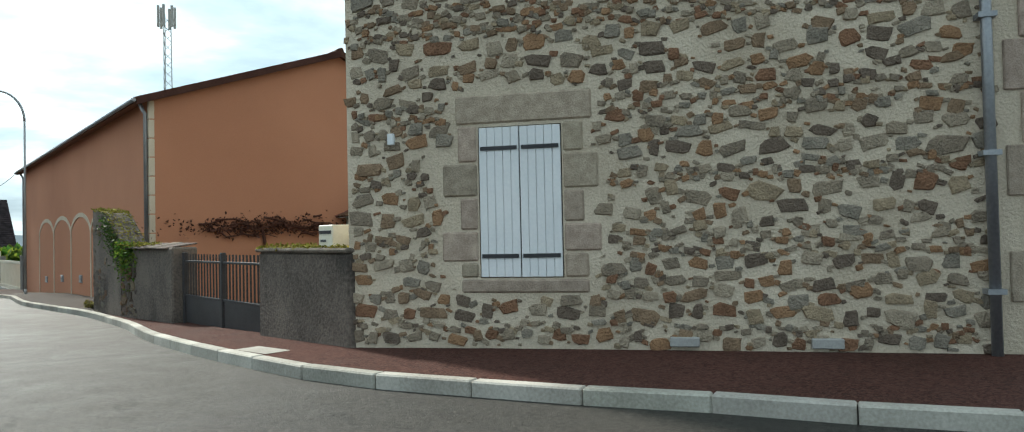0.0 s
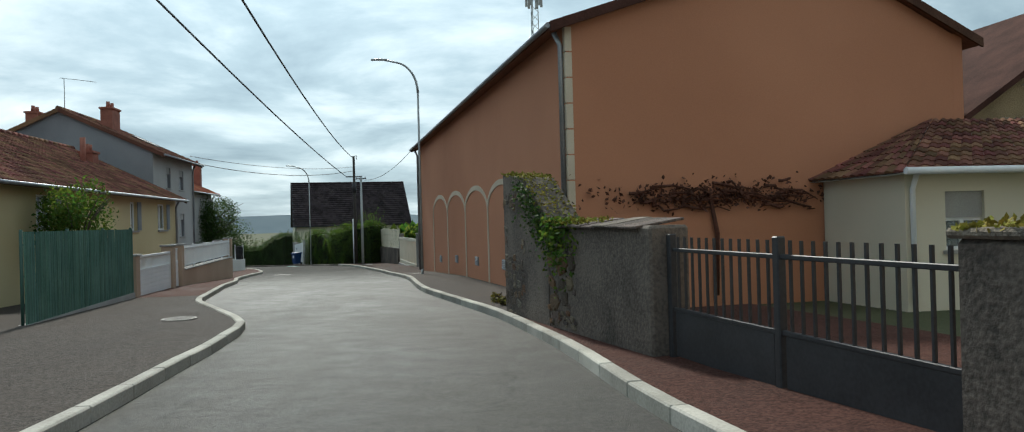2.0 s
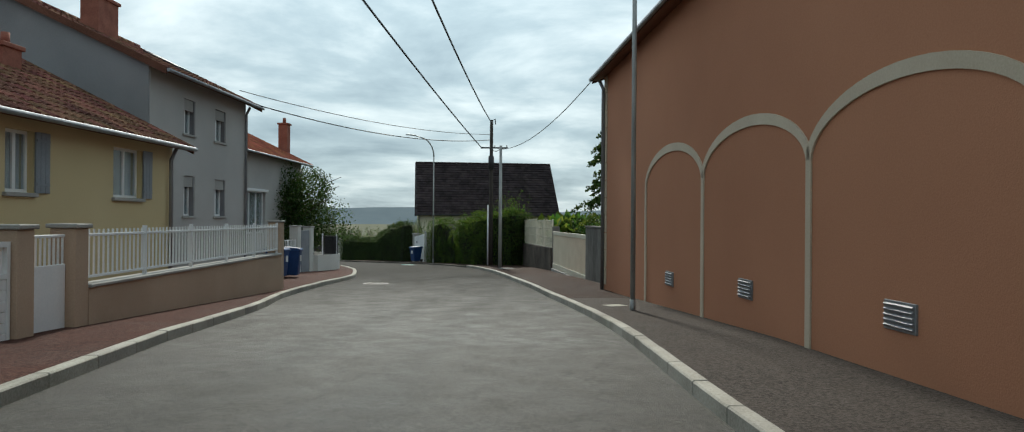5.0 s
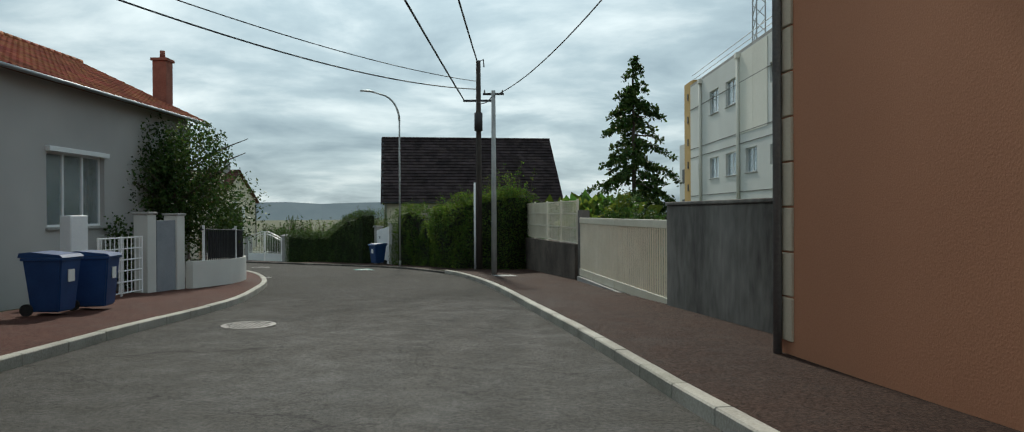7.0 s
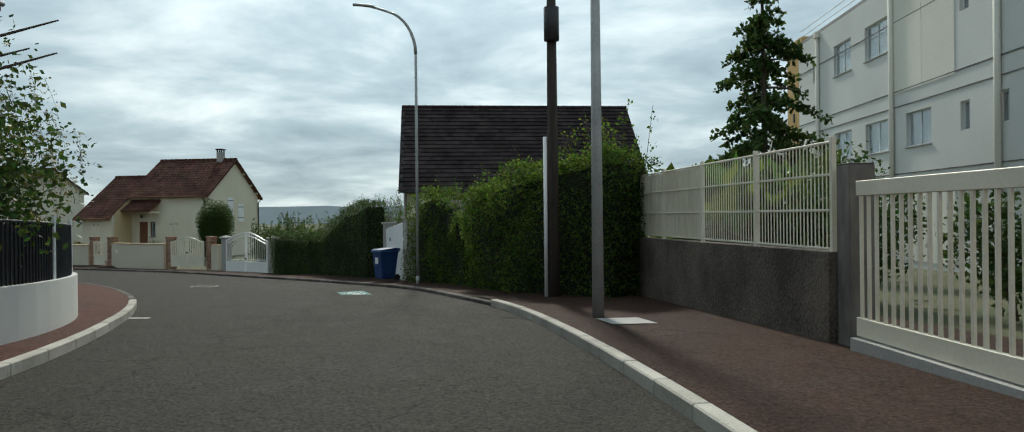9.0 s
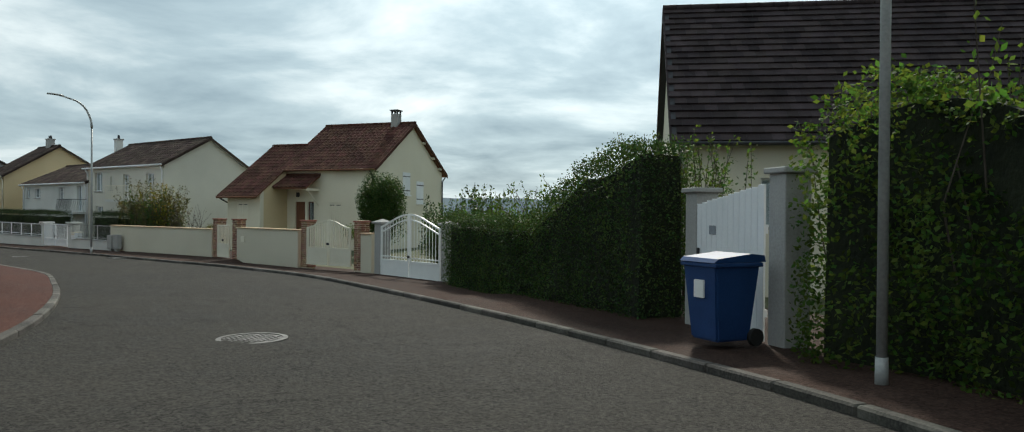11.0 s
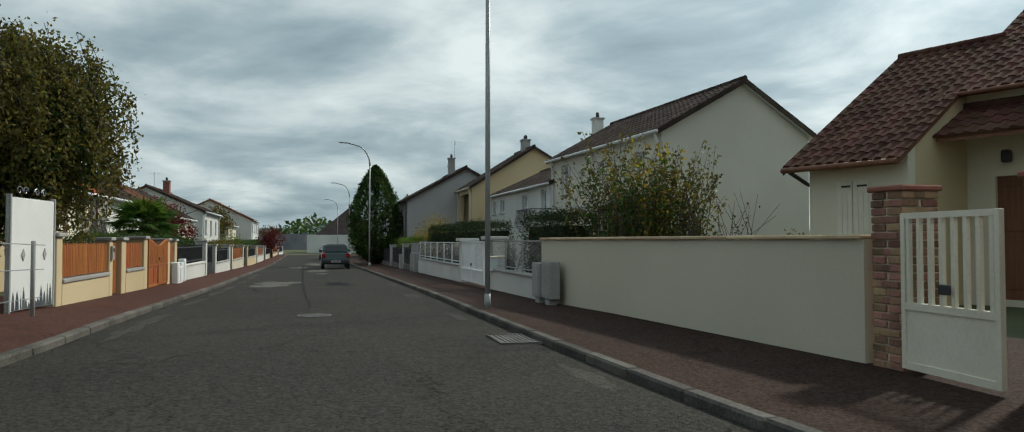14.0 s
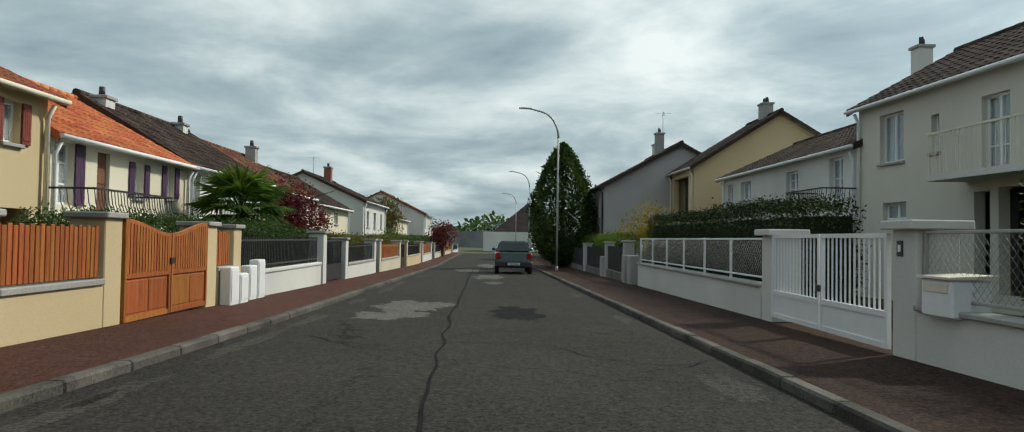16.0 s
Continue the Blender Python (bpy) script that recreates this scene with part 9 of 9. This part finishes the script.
for i, p in enumerate(fl[::4]):
    part("post", rod([(p.x, p.y, gz(p.x, p.y) - 0.1), (p.x, p.y, gz(p.x, p.y) + 1.15)], 0.03, 0.03, 6), CONC, wf)
for z in (0.35, 0.75, 1.1):
    part("wire", rod([(p.x, p.y, gz(p.x, p.y) + z) for p in fl], 0.006, 0.006, 4), ZINC, wf)
weeping("birch_tree", -17.6, 38.6, 6.6, 2.3, 171, LEAFO, "slender weeping birch with yellowing leaves", 150, 46, 0.085, 1.9, 0.13)
weeping("drooping_tree", -41.7, 53.55, 5.4, 2.4, 172, LEAFO, "big dark olive tree with drooping twigs", 760, 140, 0.085, 1.7, 0.26)
tree("dark_evergreen", -41.9, 53.5, 4.9, 2.3, 173, LEAFD, "dark evergreen inside the drooping tree", 0.2, 0.12, 34000, 1.05, 0.15)
bush("verge_bush", -41.4, 52.9, 1.3, 174, LEAFD, "dark shrub behind the sheet gate", 0.1, 3000)

# ---- lamps, car and the end of the street ----
for (x, y), h in (((-34.61, 60.58), 6.85), ((-65.8, 74.6), 7.35), ((-95, 87.6), 7.35), ((-124.5, 100.3), 7.35)):
    street_lamp(x, y, h, (-0.397, -0.918))


def hatchback(m, paint, label):
    c = thing("parked_car", m, label, "car")
    prof = [(-1.85, 0.28), (1.72, 0.28), (1.85, 0.42), (1.86, 0.6), (1.78, 0.86), (0.95, 0.94), (-1.6, 0.98), (-1.84, 0.9), (-1.9, 0.55)]
    bm = slab(prof, "y", -0.79, 0.79)
    bmesh.ops.bevel(bm, geom=[e for e in bm.edges if abs(e.verts[0].co.y - e.verts[1].co.y) < 0.01], offset=0.07, segments=3, affect="EDGES")
    part("body", bm, paint, c)
    bm = bmesh.new()
    lo = [(-1.68, -0.72), (0.85, -0.72), (0.85, 0.72), (-1.68, 0.72)]
    hi = [(-1.32, -0.58), (0.1, -0.58), (0.1, 0.58), (-1.32, 0.58)]
    a = [bm.verts.new((x, y, 0.95)) for x, y in lo]
    b = [bm.verts.new((x, y, 1.42)) for x, y in hi]
    bm.faces.new(b)
    bm.faces.new(a)
    for i in range(4):
        bm.faces.new((a[i], a[(i + 1) % 4], b[(i + 1) % 4], b[i]))
    bmesh.ops.bevel(bm, geom=list(bm.edges), offset=0.05, segments=2, affect="EDGES")
    part("cabin", bm, paint, c)
    k = 0.012
    dark = bpy.data.materials["car_glass"]
    for nm, q in (("rear_window", ((-1.63 - k, -0.6, 1.02), (-1.63 - k, 0.6, 1.02), (-1.38 - k, 0.5, 1.34), (-1.38 - k, -0.5, 1.34))),
                  ("side_window", ((-1.4, 0.725, 1.02), (0.55, 0.725, 1.02), (0.1, 0.628, 1.34), (-1.2, 0.628, 1.34))),
                  ("side_window", ((-1.4, -0.725, 1.02), (0.55, -0.725, 1.02), (0.1, -0.628, 1.34), (-1.2, -0.628, 1.34)))):
        bm = bmesh.new()
        f = bm.faces.new([bm.verts.new(p) for p in q])
        r = bmesh.ops.extrude_face_region(bm, geom=[f])
        n = f.normal if f.normal.length else Vector((0, 0, 1))
        bm.normal_update()
        bmesh.ops.translate(bm, vec=Vector((0.02 if nm == "rear_window" else 0, -0.02 if q[0][1] > 0 and nm != "rear_window" else (0.02 if nm != "rear_window" else 0), 0)), verts=[e for e in r["geom"] if isinstance(e, bmesh.types.BMVert)])
        part(nm, bm, dark, c, "dark tinted glass")
    part("bumper", box(-1.97, -0.78, 0.3, -1.82, 0.78, 0.56, 0.05), DARKMETAL, c, "dark rear bumper")
    for s in (-1, 1):
        part("tail_lamp", box(-1.91, s * 0.66 - 0.11, 0.66, -1.84, s * 0.66 + 0.11, 0.92, 0.02), TAILRED, c, "red tail lamp")
        for x in (-1.2, 1.2):
            w = part("wheel", rod([(x, s * 0.62, 0.28), (x, s * 0.8, 0.28)], 0.29, 0.29, 20), TYRE, c, "black tyre")
            part("rim", rod([(x, s * 0.8, 0.28), (x, s * 0.812, 0.28)], 0.18, 0.17, 16), ZINC, w, "steel rim")
        part("mirror", box(0.62, s * 0.85 - 0.08, 0.98, 0.74, s * 0.85 + 0.08, 1.1, 0.02), paint, c)
    part("plate", box(-1.985, -0.26, 0.4, -1.965, 0.26, 0.5), LABELW, c, "white plate")
    part("plate_bar", box(-1.99, -0.2, 0.43, -1.984, 0.2, 0.47), DARKBAR, c)
    part("wiper", rod([(-1.66, 0, 1.0), (-1.6, 0.35, 1.06)], 0.012, 0.012, 5), DARKMETAL, c)
    return c


mk("car_glass", (0.012, 0.016, 0.018), (0.018, 0.022, 0.024), 0.08, spec=0.7, bump=0)
cm = at((-66.4, 72.65), along((-66.4, 72.65), 1), gz(-66.4, 72.6) + 0.01)
hatchback(cm, CARPAINT, "small dark green hatchback parked at the kerb")
WHITECAR = mk("pale_car_paint", (0.45, 0.46, 0.47), (0.52, 0.53, 0.54), 0.25, 3, 60, 0, spec=0.6)
p = along((-66.4, 72.65), 26, 0.2)
hatchback(at(p, along(p, 1), gz(*p) + 0.01), WHITECAR, "pale car parked further down the street")
pv = thing("pavilion", at(along((-131, 104), 0), along((-131, 104), 1), -2.5), "low white hall with a dark pyramid roof", "building")
part("wall", box(-4, -7.5, 0, 8, 5, 2.6), WHITER, pv)
bm = bmesh.new()
qs = [bm.verts.new(q) for q in ((-2, -6.2, 2.6), (8, -6.2, 2.6), (8, 3.8, 2.6), (-2, 3.8, 2.6))]
tp = bm.verts.new((3, -1.2, 6.8))
for i in range(4):
    bm.faces.new((qs[i], qs[(i + 1) % 4], tp))
bm.faces.new(qs)
part("roof", bm, SLATE, pv, "dark pyramid roof")
part("finial", rod([(3, -1.2, 6.7), (3, -1.2, 7.6)], 0.05, 0.02, 6), DARKMETAL, pv)
ew = thing("end_wall", at(along((-170, 121), 0, -22), along((-170, 121), 0, 14), -2.6), "long grey wall closing the end of the street", "wall")
part("body", box(0, 0, -0.2, 36, 0.4, 3.2), GREYR, ew)
for k, (b, dist, w, h) in enumerate(((61.6, 620, 16, 15), (63.1, 560, 26, 17), (66.2, 600, 20, 16), (60.4, 640, 12, 13))):
    a = radians(b)
    x, y = -44 - math.sin(a) * dist, 62 + math.cos(a) * dist
    tb = thing("tower_block", at((x, y), (x + math.cos(a), y + math.sin(a)), -3), "pale tower block in the distance", "building", "far tower blocks")
    part("wall", box(-w / 2, 0, 0, w / 2, 12, h), FARTOWER, tb)
    for j in range(int(h / 3.2)):
        for i in range(int(w / 4)):
            # windows share the hills' painted haze blue
            part("window", box(-w / 2 + 0.8 + i * 4, -0.1, 1 + j * 3.2, -w / 2 + 3.2 + i * 4, 0.0, 2.6 + j * 3.2), HAZEBLUE, tb)
far = thing("far_woods", Matrix.Identity(4), "line of hazy trees beyond the street", "woods", "", "stuff")
r = np.random.RandomState(8)
ang = np.radians(r.uniform(20, 80, 9000))
dd = r.uniform(230, 270, 9000)
hh = (6 + 2.5 * np.sin(ang * 23) + 1.5 * np.sin(ang * 61)) * r.uniform(0, 1, 9000) ** 0.7 - 3
v, f = leaves(np.stack([-40 - np.sin(ang) * dd, 60 + np.cos(ang) * dd, hh], 1), 1.6, 0.2, 0.0, 9)
raw("foliage", v, f, LEAFD, far, "", "stuff")
